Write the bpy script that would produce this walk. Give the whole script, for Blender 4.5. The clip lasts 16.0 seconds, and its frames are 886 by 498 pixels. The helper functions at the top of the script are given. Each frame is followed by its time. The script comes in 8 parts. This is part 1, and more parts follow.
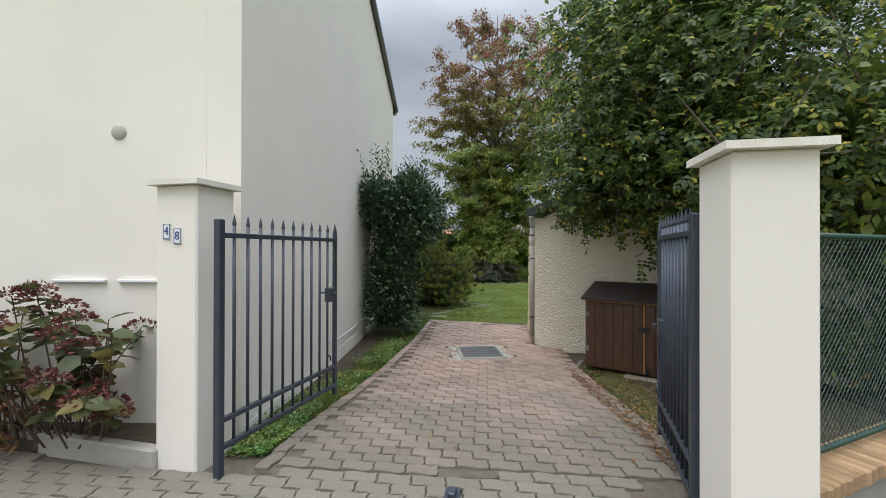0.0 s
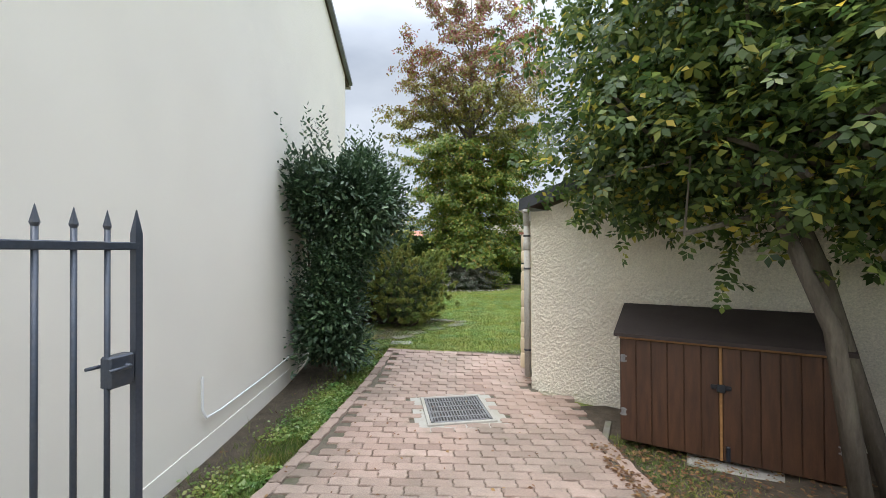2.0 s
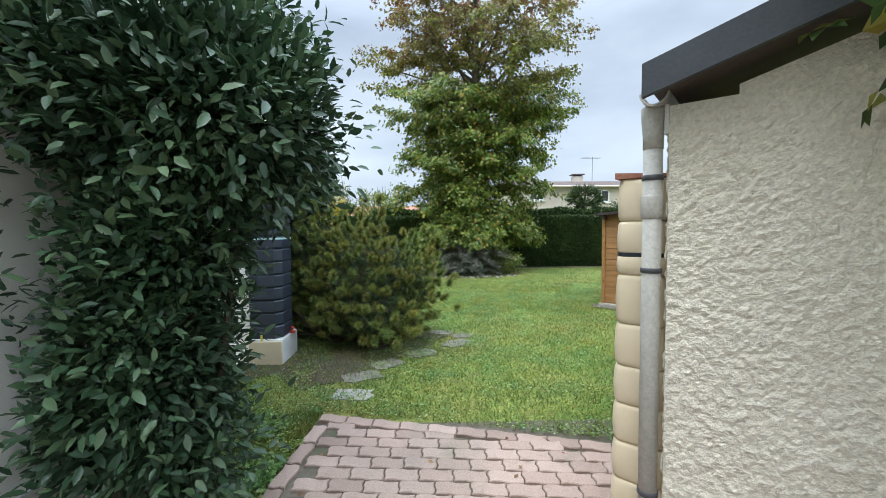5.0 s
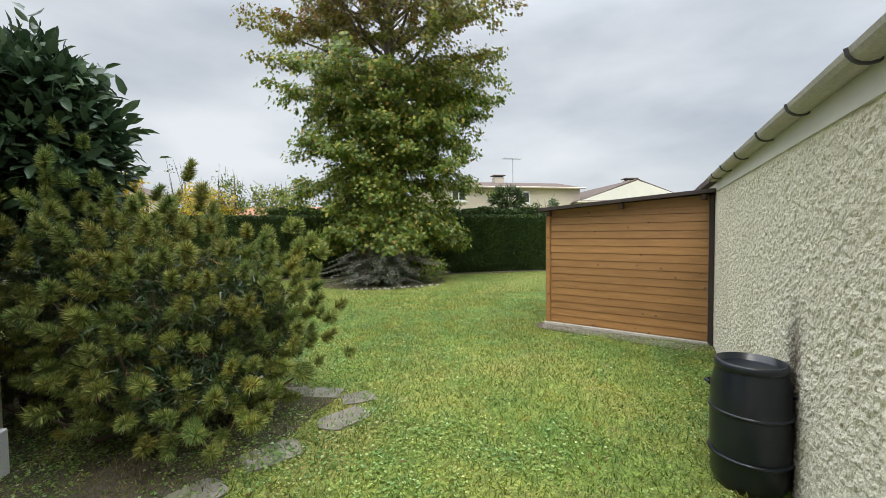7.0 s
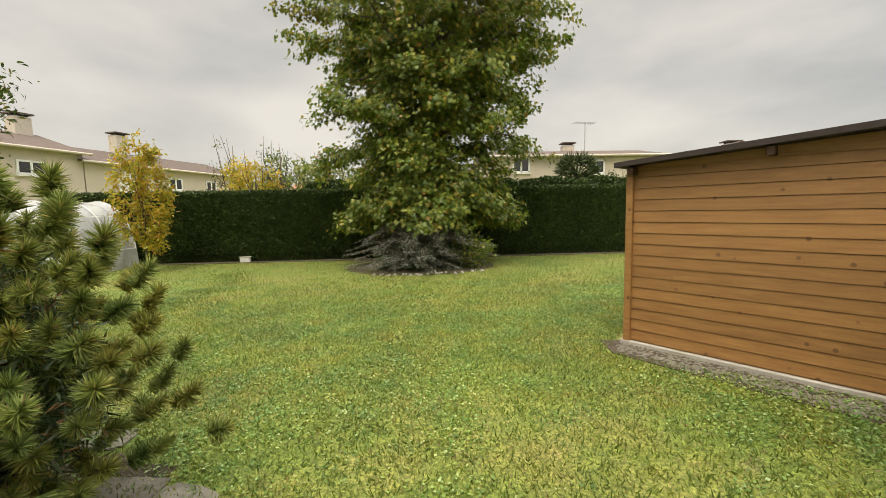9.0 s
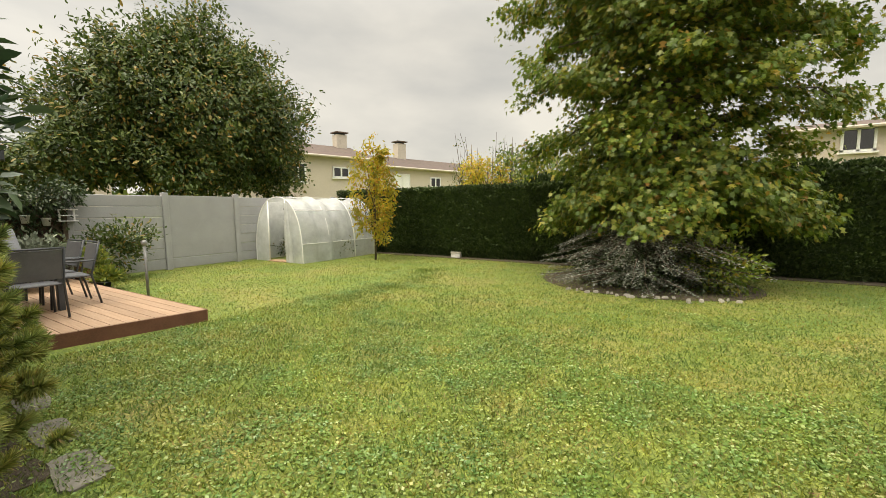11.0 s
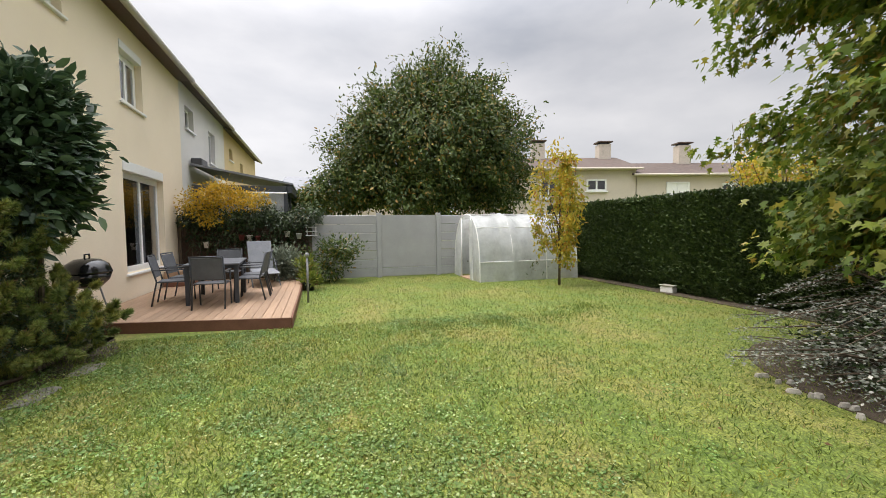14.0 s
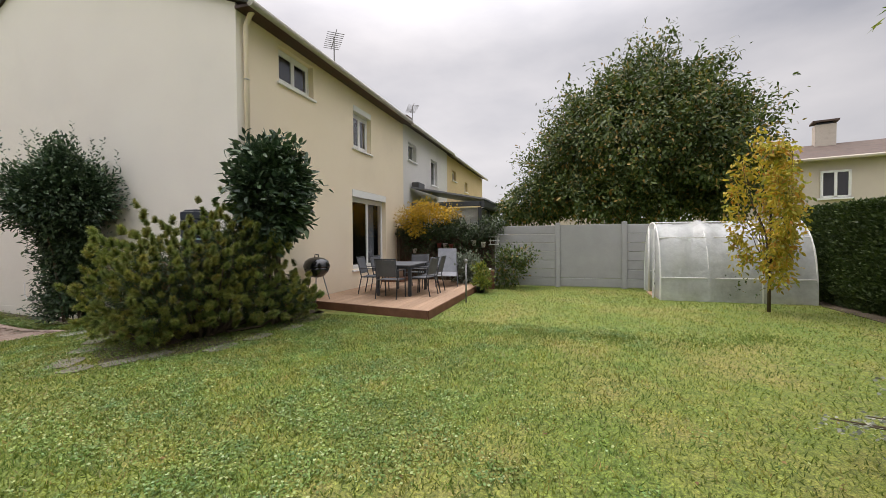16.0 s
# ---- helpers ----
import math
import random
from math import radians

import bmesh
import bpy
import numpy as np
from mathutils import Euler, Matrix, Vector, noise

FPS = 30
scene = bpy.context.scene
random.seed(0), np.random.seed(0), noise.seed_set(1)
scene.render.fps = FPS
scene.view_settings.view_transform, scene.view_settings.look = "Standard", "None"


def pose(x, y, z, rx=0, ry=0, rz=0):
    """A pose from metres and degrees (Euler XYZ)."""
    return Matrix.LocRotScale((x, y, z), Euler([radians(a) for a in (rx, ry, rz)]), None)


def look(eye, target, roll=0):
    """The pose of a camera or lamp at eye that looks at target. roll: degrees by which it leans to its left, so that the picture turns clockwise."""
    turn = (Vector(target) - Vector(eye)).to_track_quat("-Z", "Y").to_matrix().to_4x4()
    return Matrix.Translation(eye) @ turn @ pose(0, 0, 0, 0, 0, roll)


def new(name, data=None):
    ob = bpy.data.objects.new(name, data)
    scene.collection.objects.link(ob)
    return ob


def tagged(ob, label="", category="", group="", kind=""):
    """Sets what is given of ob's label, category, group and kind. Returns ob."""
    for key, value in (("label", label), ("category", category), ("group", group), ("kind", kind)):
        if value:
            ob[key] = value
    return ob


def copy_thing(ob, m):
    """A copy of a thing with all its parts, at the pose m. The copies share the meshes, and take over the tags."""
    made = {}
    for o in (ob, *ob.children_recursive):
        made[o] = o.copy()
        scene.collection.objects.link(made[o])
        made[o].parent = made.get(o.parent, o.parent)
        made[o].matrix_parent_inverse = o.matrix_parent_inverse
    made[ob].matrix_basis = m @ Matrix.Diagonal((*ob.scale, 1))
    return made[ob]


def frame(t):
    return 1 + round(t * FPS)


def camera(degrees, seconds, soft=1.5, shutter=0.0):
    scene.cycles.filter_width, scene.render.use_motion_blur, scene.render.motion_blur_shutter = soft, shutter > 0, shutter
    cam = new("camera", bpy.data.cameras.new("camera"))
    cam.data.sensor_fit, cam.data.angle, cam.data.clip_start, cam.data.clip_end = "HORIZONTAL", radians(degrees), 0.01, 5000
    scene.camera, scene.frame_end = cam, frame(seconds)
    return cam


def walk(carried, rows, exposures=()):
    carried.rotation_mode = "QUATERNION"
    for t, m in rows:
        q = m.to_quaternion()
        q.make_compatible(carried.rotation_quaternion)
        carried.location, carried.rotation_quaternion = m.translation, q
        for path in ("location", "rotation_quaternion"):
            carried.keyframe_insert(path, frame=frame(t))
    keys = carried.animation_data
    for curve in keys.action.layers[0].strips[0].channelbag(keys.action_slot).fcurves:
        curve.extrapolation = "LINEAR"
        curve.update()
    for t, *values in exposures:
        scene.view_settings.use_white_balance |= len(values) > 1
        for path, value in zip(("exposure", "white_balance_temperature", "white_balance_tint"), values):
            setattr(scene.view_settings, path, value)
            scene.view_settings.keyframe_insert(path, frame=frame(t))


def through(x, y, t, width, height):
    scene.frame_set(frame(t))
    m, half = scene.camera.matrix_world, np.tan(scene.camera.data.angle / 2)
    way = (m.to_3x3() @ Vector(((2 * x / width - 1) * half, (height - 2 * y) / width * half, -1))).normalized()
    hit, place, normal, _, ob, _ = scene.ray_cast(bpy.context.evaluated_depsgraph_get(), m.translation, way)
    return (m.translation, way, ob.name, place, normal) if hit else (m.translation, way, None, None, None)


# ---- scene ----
cam = camera(95.1, 16.0, soft=0.8)
PATH = [
    (0, (0.009, 0.157, 1.566), (-0.059, 2.156, 1.573), 0.1),
    (0.5, (-0.002, 0.716, 1.561), (0.009, 2.716, 1.55), 0.0),
    (1, (-0.034, 1.341, 1.589), (0.025, 3.34, 1.583), 0.0),
    (1.5, (0.023, 1.849, 1.618), (0.102, 3.847, 1.623), -0.1),
    (2, (0.125, 2.348, 1.633), (0.185, 4.347, 1.651), -0.3),
    (2.5, (0.174, 2.85, 1.628), (0.215, 4.849, 1.62), -0.3),
    (3, (0.252, 3.374, 1.615), (0.261, 5.374, 1.601), -0.2),
    (5.3, (0.397, 6.148, 1.618), (0.477, 8.144, 1.519), -0.5),
    (5.5, (0.423, 6.376, 1.619), (0.534, 8.37, 1.524), -0.7),
    (6.0, (0.472, 6.977, 1.588), (0.72, 8.96, 1.517), -0.5),
    (6.5, (0.616, 7.497, 1.563), (0.96, 9.466, 1.494), -0.6),
    (7.0, (0.798, 8.019, 1.562), (1.235, 9.969, 1.479), -0.7),
    (7.5, (1.011, 8.501, 1.54), (1.504, 10.437, 1.429), -0.7),
    (8.0, (1.29, 9.054, 1.551), (1.733, 10.998, 1.396), -0.8),
    (8.2, (1.409, 9.258, 1.538), (1.804, 11.211, 1.373), -1.0),
    (10.3, (2.354, 11.281, 1.471), (1.741, 13.17, 1.237), -0.3),
    (10.5, (2.456, 11.466, 1.474), (1.717, 13.311, 1.249), -0.2),
    (11.0, (2.591, 11.981, 1.493), (1.539, 13.67, 1.297), -0.5),
    (11.5, (2.786, 12.465, 1.539), (1.476, 13.967, 1.375), -0.5),
    (12.0, (2.909, 13.026, 1.537), (1.419, 14.352, 1.394), -0.5),
    (12.5, (3.093, 13.605, 1.525), (1.49, 14.794, 1.39), -0.4),
    (13.0, (3.278, 14.205, 1.49), (1.582, 15.257, 1.359), -0.5),
    (13.5, (3.365, 14.753, 1.507), (1.567, 15.617, 1.377), -0.6),
    (14.0, (3.491, 15.301, 1.508), (1.581, 15.885, 1.401), -0.6),
    (14.5, (3.545, 15.884, 1.495), (1.567, 16.165, 1.415), -0.6),
    (15.0, (3.622, 16.418, 1.496), (1.624, 16.364, 1.444), -0.5),
    (15.5, (3.837, 16.843, 1.486), (1.865, 16.509, 1.441), -0.4),
    (16.0, (4.043, 17.337, 1.487), (2.132, 16.749, 1.439), -0.4),
]
# stops, kelvin and tint, as the clip's camera adapts from the shaded passage to the open garden
EXPOSURES = [(0.0, 0.05, 6500, 10), (1.0, 0.38, 6400, 9), (2.0, 0.7, 6500, 10), (3.0, 0.72, 6500, 10), (5.5, 0.74, 5900, 6), (6.0, 0.68, 5850, 6), (6.5, 0.64, 6000, 7), (7.0, 0.62, 6900, 9),
             (7.5, 0.54, 7700, 11), (8.0, 0.48, 7900, 11), (10.5, 0.62, 9200, 9), (12.0, 0.6, 7100, 9), (12.5, 0.6, 7000, 10), (14.0, 0.52, 7300, 14), (16.0, 0.24, 7400, 17)]
walk(cam, [(t, look(eye, target, roll)) for t, eye, target, roll in PATH], EXPOSURES)

# ---- world and sun ----
world = bpy.data.worlds.new("overcast_world")
scene.world = world
world.use_nodes = True
wn, wl = world.node_tree.nodes, world.node_tree.links
wn.clear()
w_out = wn.new("ShaderNodeOutputWorld")
w_bg = wn.new("ShaderNodeBackground")
w_sky = wn.new("ShaderNodeTexSky")
w_sky.sky_type = "NISHITA"
w_sky.sun_disc = False
w_sky.sun_elevation = radians(38)
w_sky.sun_rotation = radians(200)
w_sky.air_density, w_sky.dust_density = 1.0, 3.0
w_gain = wn.new("ShaderNodeVectorMath")
w_gain.operation = "SCALE"
w_gain.inputs["Scale"].default_value = 0.09
w_co = wn.new("ShaderNodeTexCoord")
w_map = wn.new("ShaderNodeMapping")
w_map.inputs["Scale"].default_value = (1.0, 1.0, 2.6)
w_noise = wn.new("ShaderNodeTexNoise")
w_noise.inputs["Scale"].default_value = 1.9
w_noise.inputs["Detail"].default_value = 6.0
w_noise.inputs["Roughness"].default_value = 0.5
w_ramp = wn.new("ShaderNodeValToRGB")
w_ramp.color_ramp.elements[0].position, w_ramp.color_ramp.elements[0].color = 0.30, (0.44, 0.50, 0.60, 1)
w_ramp.color_ramp.elements[1].position, w_ramp.color_ramp.elements[1].color = 0.68, (0.80, 0.86, 0.95, 1)
w_mix = wn.new("ShaderNodeMix")
w_mix.data_type = "RGBA"
w_mix.inputs["Factor"].default_value = 0.86
wl.new(w_co.outputs["Generated"], w_map.inputs["Vector"])
wl.new(w_map.outputs["Vector"], w_noise.inputs["Vector"])
wl.new(w_noise.outputs["Fac"], w_ramp.inputs["Fac"])
wl.new(w_sky.outputs["Color"], w_gain.inputs[0])
wl.new(w_gain.outputs["Vector"], w_mix.inputs["A"])
wl.new(w_ramp.outputs["Color"], w_mix.inputs["B"])
wl.new(w_mix.outputs["Result"], w_bg.inputs["Color"])
# an overcast sky is about three times as bright overhead as at the horizon
w_sep = wn.new("ShaderNodeSeparateXYZ")
wl.new(w_co.outputs["Generated"], w_sep.inputs[0])
w_zen = wn.new("ShaderNodeMapRange")
w_zen.interpolation_type = "SMOOTHSTEP"
w_zen.inputs["From Min"].default_value, w_zen.inputs["From Max"].default_value = 0.38, 1.0
w_zen.inputs["To Min"].default_value, w_zen.inputs["To Max"].default_value = 0.90, 5.0
wl.new(w_sep.outputs["Z"], w_zen.inputs["Value"])
# a darker bank of cloud beyond the garden
w_bank = wn.new("ShaderNodeMapRange")
w_bank.interpolation_type = "SMOOTHSTEP"
w_bank.inputs["From Min"].default_value, w_bank.inputs["From Max"].default_value = -0.1, 0.9
w_bank.inputs["To Min"].default_value, w_bank.inputs["To Max"].default_value = 1.0, 0.78
wl.new(w_sep.outputs["Y"], w_bank.inputs["Value"])
w_mul = wn.new("ShaderNodeMath")
w_mul.operation = "MULTIPLY"
wl.new(w_zen.outputs["Result"], w_mul.inputs[0])
wl.new(w_bank.outputs["Result"], w_mul.inputs[1])
wl.new(w_mul.outputs[0], w_bg.inputs["Strength"])
wl.new(w_bg.outputs["Background"], w_out.inputs["Surface"])

sun = new("sun", bpy.data.lights.new("sun", "SUN"))
sun.data.energy = 1.2
sun.data.angle = radians(25)
sun.data.color = (1.0, 0.97, 0.92)
sun.matrix_world = look((0, 0, 30), (6, 11, 0))

# ---- materials ----
def nodes_of(name):
    m = bpy.data.materials.new(name)
    m.use_nodes = True
    nt = m.node_tree
    return m, nt, nt.nodes["Principled BSDF"]


def ramp_node(nt, stops):
    r = nt.nodes.new("ShaderNodeValToRGB")
    e = r.color_ramp.elements
    while len(e) < len(stops):
        e.new(0.5)
    for el, (p, c) in zip(e, stops):
        el.position, el.color = p, (*c, 1)
    return r


def noise_node(nt, vec, scale, detail=5, rough=0.6):
    n = nt.nodes.new("ShaderNodeTexNoise")
    n.inputs["Scale"].default_value, n.inputs["Detail"].default_value, n.inputs["Roughness"].default_value = scale, detail, rough
    nt.links.new(vec, n.inputs["Vector"])
    return n


def mix_node(nt, fac, a, b, mode="MIX"):
    m = nt.nodes.new("ShaderNodeMix")
    m.data_type, m.blend_type = "RGBA", mode
    for key, v in (("Factor", fac), ("A", a), ("B", b)):
        if isinstance(v, (int, float)):
            m.inputs[key].default_value = v
        elif isinstance(v, tuple):
            m.inputs[key].default_value = (*v, 1)
        else:
            nt.links.new(v, m.inputs[key])
    return m.outputs["Result"]


def surface(name, c1, c2, scale=3.0, rough=0.8, bump=0.2, bscale=80.0, metal=0.0, stain=None, stain_scale=0.7, stain_amount=0.5,
            piece=0.0, stretch=(1, 1, 1), coat=0.0, bdist=0.004):
    """A surface with broad and fine variation; stain: a colour for patches; piece: how much each object differs."""
    m, nt, b = nodes_of(name)
    co = nt.nodes.new("ShaderNodeTexCoord")
    mp = nt.nodes.new("ShaderNodeMapping")
    mp.inputs["Scale"].default_value = stretch
    nt.links.new(co.outputs["Object"], mp.inputs["Vector"])
    vec = mp.outputs["Vector"]
    info = nt.nodes.new("ShaderNodeObjectInfo")
    if piece:
        off = nt.nodes.new("ShaderNodeVectorMath")
        off.operation = "MULTIPLY_ADD"
        comb = nt.nodes.new("ShaderNodeCombineXYZ")
        for k in range(3):
            nt.links.new(info.outputs["Random"], comb.inputs[k])
        nt.links.new(comb.outputs[0], off.inputs[0])
        off.inputs[1].default_value = (37, 53, 71)
        nt.links.new(vec, off.inputs[2])
        vec = off.outputs[0]
    n1 = noise_node(nt, vec, scale)
    r1 = ramp_node(nt, [(0.3, c1), (0.7, c2)])
    nt.links.new(n1.outputs["Fac"], r1.inputs["Fac"])
    col = r1.outputs["Color"]
    n2 = noise_node(nt, vec, bscale, 3)
    r2 = ramp_node(nt, [(0.25, (0.78, 0.78, 0.78)), (0.75, (1.12, 1.12, 1.12))])
    nt.links.new(n2.outputs["Fac"], r2.inputs["Fac"])
    col = mix_node(nt, 1.0, col, r2.outputs["Color"], "MULTIPLY")
    if stain:
        n3 = noise_node(nt, vec, stain_scale, 8, 0.65)
        r3 = ramp_node(nt, [(0.5, (0, 0, 0)), (0.72, (stain_amount,) * 3)])
        nt.links.new(n3.outputs["Fac"], r3.inputs["Fac"])
        col = mix_node(nt, r3.outputs["Color"], col, stain)
    if piece:
        r4 = ramp_node(nt, [(0.0, (1 - piece,) * 3), (1.0, (1 + piece,) * 3)])
        nt.links.new(info.outputs["Random"], r4.inputs["Fac"])
        col = mix_node(nt, 1.0, col, r4.outputs["Color"], "MULTIPLY")
    nt.links.new(col, b.inputs["Base Color"])
    b.inputs["Roughness"].default_value, b.inputs["Metallic"].default_value = rough, metal
    if coat:
        b.inputs["Coat Weight"].default_value = coat
    if bump:
        bn = nt.nodes.new("ShaderNodeBump")
        bn.inputs["Strength"].default_value, bn.inputs["Distance"].default_value = bump, bdist
        nt.links.new(n2.outputs["Fac"], bn.inputs["Height"])
        nt.links.new(bn.outputs["Normal"], b.inputs["Normal"])
    return m


def leafy(name, stops, rough=0.5, through=0.25, spec=0.5, high=None, z0=0.0, z1=1.0, patch=False):
    """Foliage: each leaf takes its own colour; high: stops for leaves at height z1 and above."""
    m, nt, b = nodes_of(name)
    geo = nt.nodes.new("ShaderNodeNewGeometry")
    r = ramp_node(nt, stops)
    nt.links.new(geo.outputs["Random Per Island"], r.inputs["Fac"])
    col = r.outputs["Color"]
    sep = nt.nodes.new("ShaderNodeSeparateXYZ")
    nt.links.new(geo.outputs["Position"], sep.inputs[0])
    if high:
        r2 = ramp_node(nt, high)
        nt.links.new(geo.outputs["Random Per Island"], r2.inputs["Fac"])
        mr = nt.nodes.new("ShaderNodeMapRange")
        mr.inputs["From Min"].default_value, mr.inputs["From Max"].default_value = z0, z1
        nn = noise_node(nt, geo.outputs["Position"], 0.8, 3)
        add = nt.nodes.new("ShaderNodeMath")
        add.operation = "MULTIPLY_ADD"
        nt.links.new(nn.outputs["Fac"], add.inputs[0])
        add.inputs[1].default_value = 5.0
        nt.links.new(sep.outputs["Z"], add.inputs[2])
        sub = nt.nodes.new("ShaderNodeMath")
        sub.operation = "SUBTRACT"
        nt.links.new(add.outputs[0], sub.inputs[0])
        sub.inputs[1].default_value = 2.5
        nt.links.new(sub.outputs[0], mr.inputs["Value"])
        col = mix_node(nt, mr.outputs["Result"], col, r2.outputs["Color"])
    n = noise_node(nt, geo.outputs["Position"], 1.1, 2)
    rn = ramp_node(nt, [(0.3, (0.8, 0.8, 0.8)), (0.7, (1.2, 1.2, 1.1))])
    nt.links.new(n.outputs["Fac"], rn.inputs["Fac"])
    col = mix_node(nt, 1.0, col, rn.outputs["Color"], "MULTIPLY")
    if patch:
        # yellowed and blue-green patches, a hand to an arm's length wide
        pn = noise_node(nt, geo.outputs["Position"], 2.4, 5, 0.65)
        pr_ = ramp_node(nt, [(0.34, (0.68, 0.92, 1.1)), (0.5, (0.95, 1.0, 1.0)), (0.66, (1.25, 1.06, 0.95))])
        nt.links.new(pn.outputs["Fac"], pr_.inputs["Fac"])
        col = mix_node(nt, 1.0, col, pr_.outputs["Color"], "MULTIPLY")
    nt.links.new(col, b.inputs["Base Color"])
    b.inputs["Roughness"].default_value = rough
    b.inputs["Specular IOR Level"].default_value = spec
    tr = nt.nodes.new("ShaderNodeBsdfTranslucent")
    nt.links.new(col, tr.inputs["Color"])
    mx = nt.nodes.new("ShaderNodeMixShader")
    mx.inputs[0].default_value = through
    out = nt.nodes["Material Output"]
    nt.links.new(b.outputs[0], mx.inputs[1])
    nt.links.new(tr.outputs[0], mx.inputs[2])
    nt.links.new(mx.outputs[0], out.inputs["Surface"])
    return m


def glass(name, tint=(0.9, 0.93, 0.95), rough=0.02):
    m, nt, b = nodes_of(name)
    b.inputs["Base Color"].default_value = (*tint, 1)
    b.inputs["Roughness"].default_value = rough
    b.inputs["Transmission Weight"].default_value = 1.0
    b.inputs["IOR"].default_value = 1.45
    return m


M_RENDER = surface("smooth_white_render", (0.79, 0.74, 0.655), (0.83, 0.785, 0.70), 0.8, 0.9, 0.12, 260, stain=(0.62, 0.60, 0.55), stain_scale=0.5, stain_amount=0.25)
M_CREAM = surface("cream_render", (0.83, 0.71, 0.53), (0.87, 0.755, 0.585), 0.8, 0.9, 0.15, 260, stain=(0.62, 0.53, 0.40), stain_scale=0.5, stain_amount=0.25)
M_WHITE2 = surface("grey_white_render", (0.62, 0.60, 0.57), (0.70, 0.68, 0.64), 0.8, 0.9, 0.12, 200)
M_OCHRE = surface("ochre_render", (0.62, 0.47, 0.26), (0.68, 0.52, 0.30), 0.8, 0.9, 0.12, 200)
M_TAN = surface("tan_render", (0.53, 0.46, 0.385), (0.60, 0.525, 0.44), 0.5, 0.9, 0.12, 120)
M_ROUGHCAST = surface("roughcast", (0.75, 0.69, 0.565), (0.84, 0.785, 0.66), 1.5, 0.95, 0.9, 62, stain=(0.62, 0.555, 0.44), stain_scale=0.9, stain_amount=0.35, bdist=0.018)
M_PLINTH = surface("mossy_plinth", (0.60, 0.56, 0.49), (0.70, 0.66, 0.59), 4, 0.9, 0.3, 90, stain=(0.22, 0.20, 0.13), stain_scale=6, stain_amount=0.7)
M_WHITE = surface("white_paint", (0.78, 0.78, 0.77), (0.82, 0.82, 0.80), 3, 0.45, 0.05, 120)
M_CAP = surface("stone_cap", (0.72, 0.68, 0.58), (0.80, 0.77, 0.70), 8, 0.85, 0.3, 120, stain=(0.50, 0.38, 0.22), stain_scale=3, stain_amount=0.35)
M_IRON = surface("dark_grey_iron", (0.045, 0.055, 0.075), (0.06, 0.07, 0.09), 6, 0.42, 0.1, 90, metal=0.3, stain=(0.12, 0.10, 0.08), stain_scale=9, stain_amount=0.3)
M_STEEL = surface("galvanised_steel", (0.20, 0.20, 0.20), (0.29, 0.29, 0.285), 9, 0.55, 0.1, 90, metal=0.5, stain=(0.12, 0.10, 0.08), stain_scale=7, stain_amount=0.5)
M_JOINT = surface("joint_sand", (0.10, 0.085, 0.062), (0.16, 0.135, 0.10), 14, 1.0, 0.6, 200, stain=(0.05, 0.07, 0.02), stain_scale=3, stain_amount=0.7)
M_CONCRETE = surface("old_concrete", (0.34, 0.32, 0.28), (0.44, 0.42, 0.37), 6, 0.95, 0.5, 120, stain=(0.20, 0.19, 0.12), stain_scale=3, stain_amount=0.6)
M_STONE = surface("flag_stone", (0.135, 0.12, 0.10), (0.25, 0.23, 0.185), 9, 0.95, 0.6, 120, stain=(0.16, 0.17, 0.09), stain_scale=4, stain_amount=0.6, piece=0.12)
M_SOIL = surface("dark_soil", (0.055, 0.042, 0.028), (0.12, 0.092, 0.062), 8, 1.0, 1.0, 60, bdist=0.02)
M_FENCE = surface("grey_concrete_panel", (0.33, 0.33, 0.33), (0.38, 0.38, 0.38), 2, 0.85, 0.2, 150, stain=(0.28, 0.28, 0.27), stain_scale=1.5, stain_amount=0.4, piece=0.04)
M_SHED = surface("honey_stained_plank", (0.235, 0.112, 0.035), (0.345, 0.178, 0.062), 3, 0.55, 0.25, 40, stretch=(1, 12, 12), stain=(0.22, 0.09, 0.03), stain_scale=5, stain_amount=0.5, piece=0.10)
M_BROWN = surface("dark_brown_stain", (0.040, 0.017, 0.008), (0.082, 0.035, 0.016), 3, 0.5, 0.25, 40, stretch=(9, 9, 1), piece=0.08)
M_FELT = surface("bitumen_roof", (0.026, 0.017, 0.014), (0.042, 0.03, 0.026), 5, 0.85, 0.4, 160)
M_DECK = surface("weathered_decking", (0.33, 0.205, 0.125), (0.45, 0.30, 0.20), 4, 0.7, 0.3, 60, stretch=(1, 12, 12), stain=(0.26, 0.17, 0.11), stain_scale=2, stain_amount=0.4, piece=0.12)
M_DECKEDGE = surface("deck_fascia", (0.14, 0.055, 0.03), (0.20, 0.085, 0.05), 4, 0.7, 0.3, 60, piece=0.1)
M_ANTHRA = surface("anthracite_metal", (0.045, 0.05, 0.058), (0.06, 0.066, 0.075), 6, 0.45, 0.05, 80, metal=0.2)
M_MESHSEAT = surface("grey_textilene", (0.09, 0.095, 0.105), (0.13, 0.135, 0.145), 5, 0.75, 0.4, 400)
M_LOUNGE = surface("light_grey_textilene", (0.20, 0.21, 0.23), (0.26, 0.27, 0.29), 5, 0.75, 0.4, 400)
M_BLACKPL = surface("black_plastic", (0.009, 0.012, 0.018), (0.014, 0.018, 0.025), 4, 0.28, 0.06, 60, stain=(0.03, 0.03, 0.03), stain_scale=3, stain_amount=0.3)
M_TANK = surface("slate_blue_plastic", (0.030, 0.038, 0.055), (0.042, 0.052, 0.073), 4, 0.36, 0.1, 160)
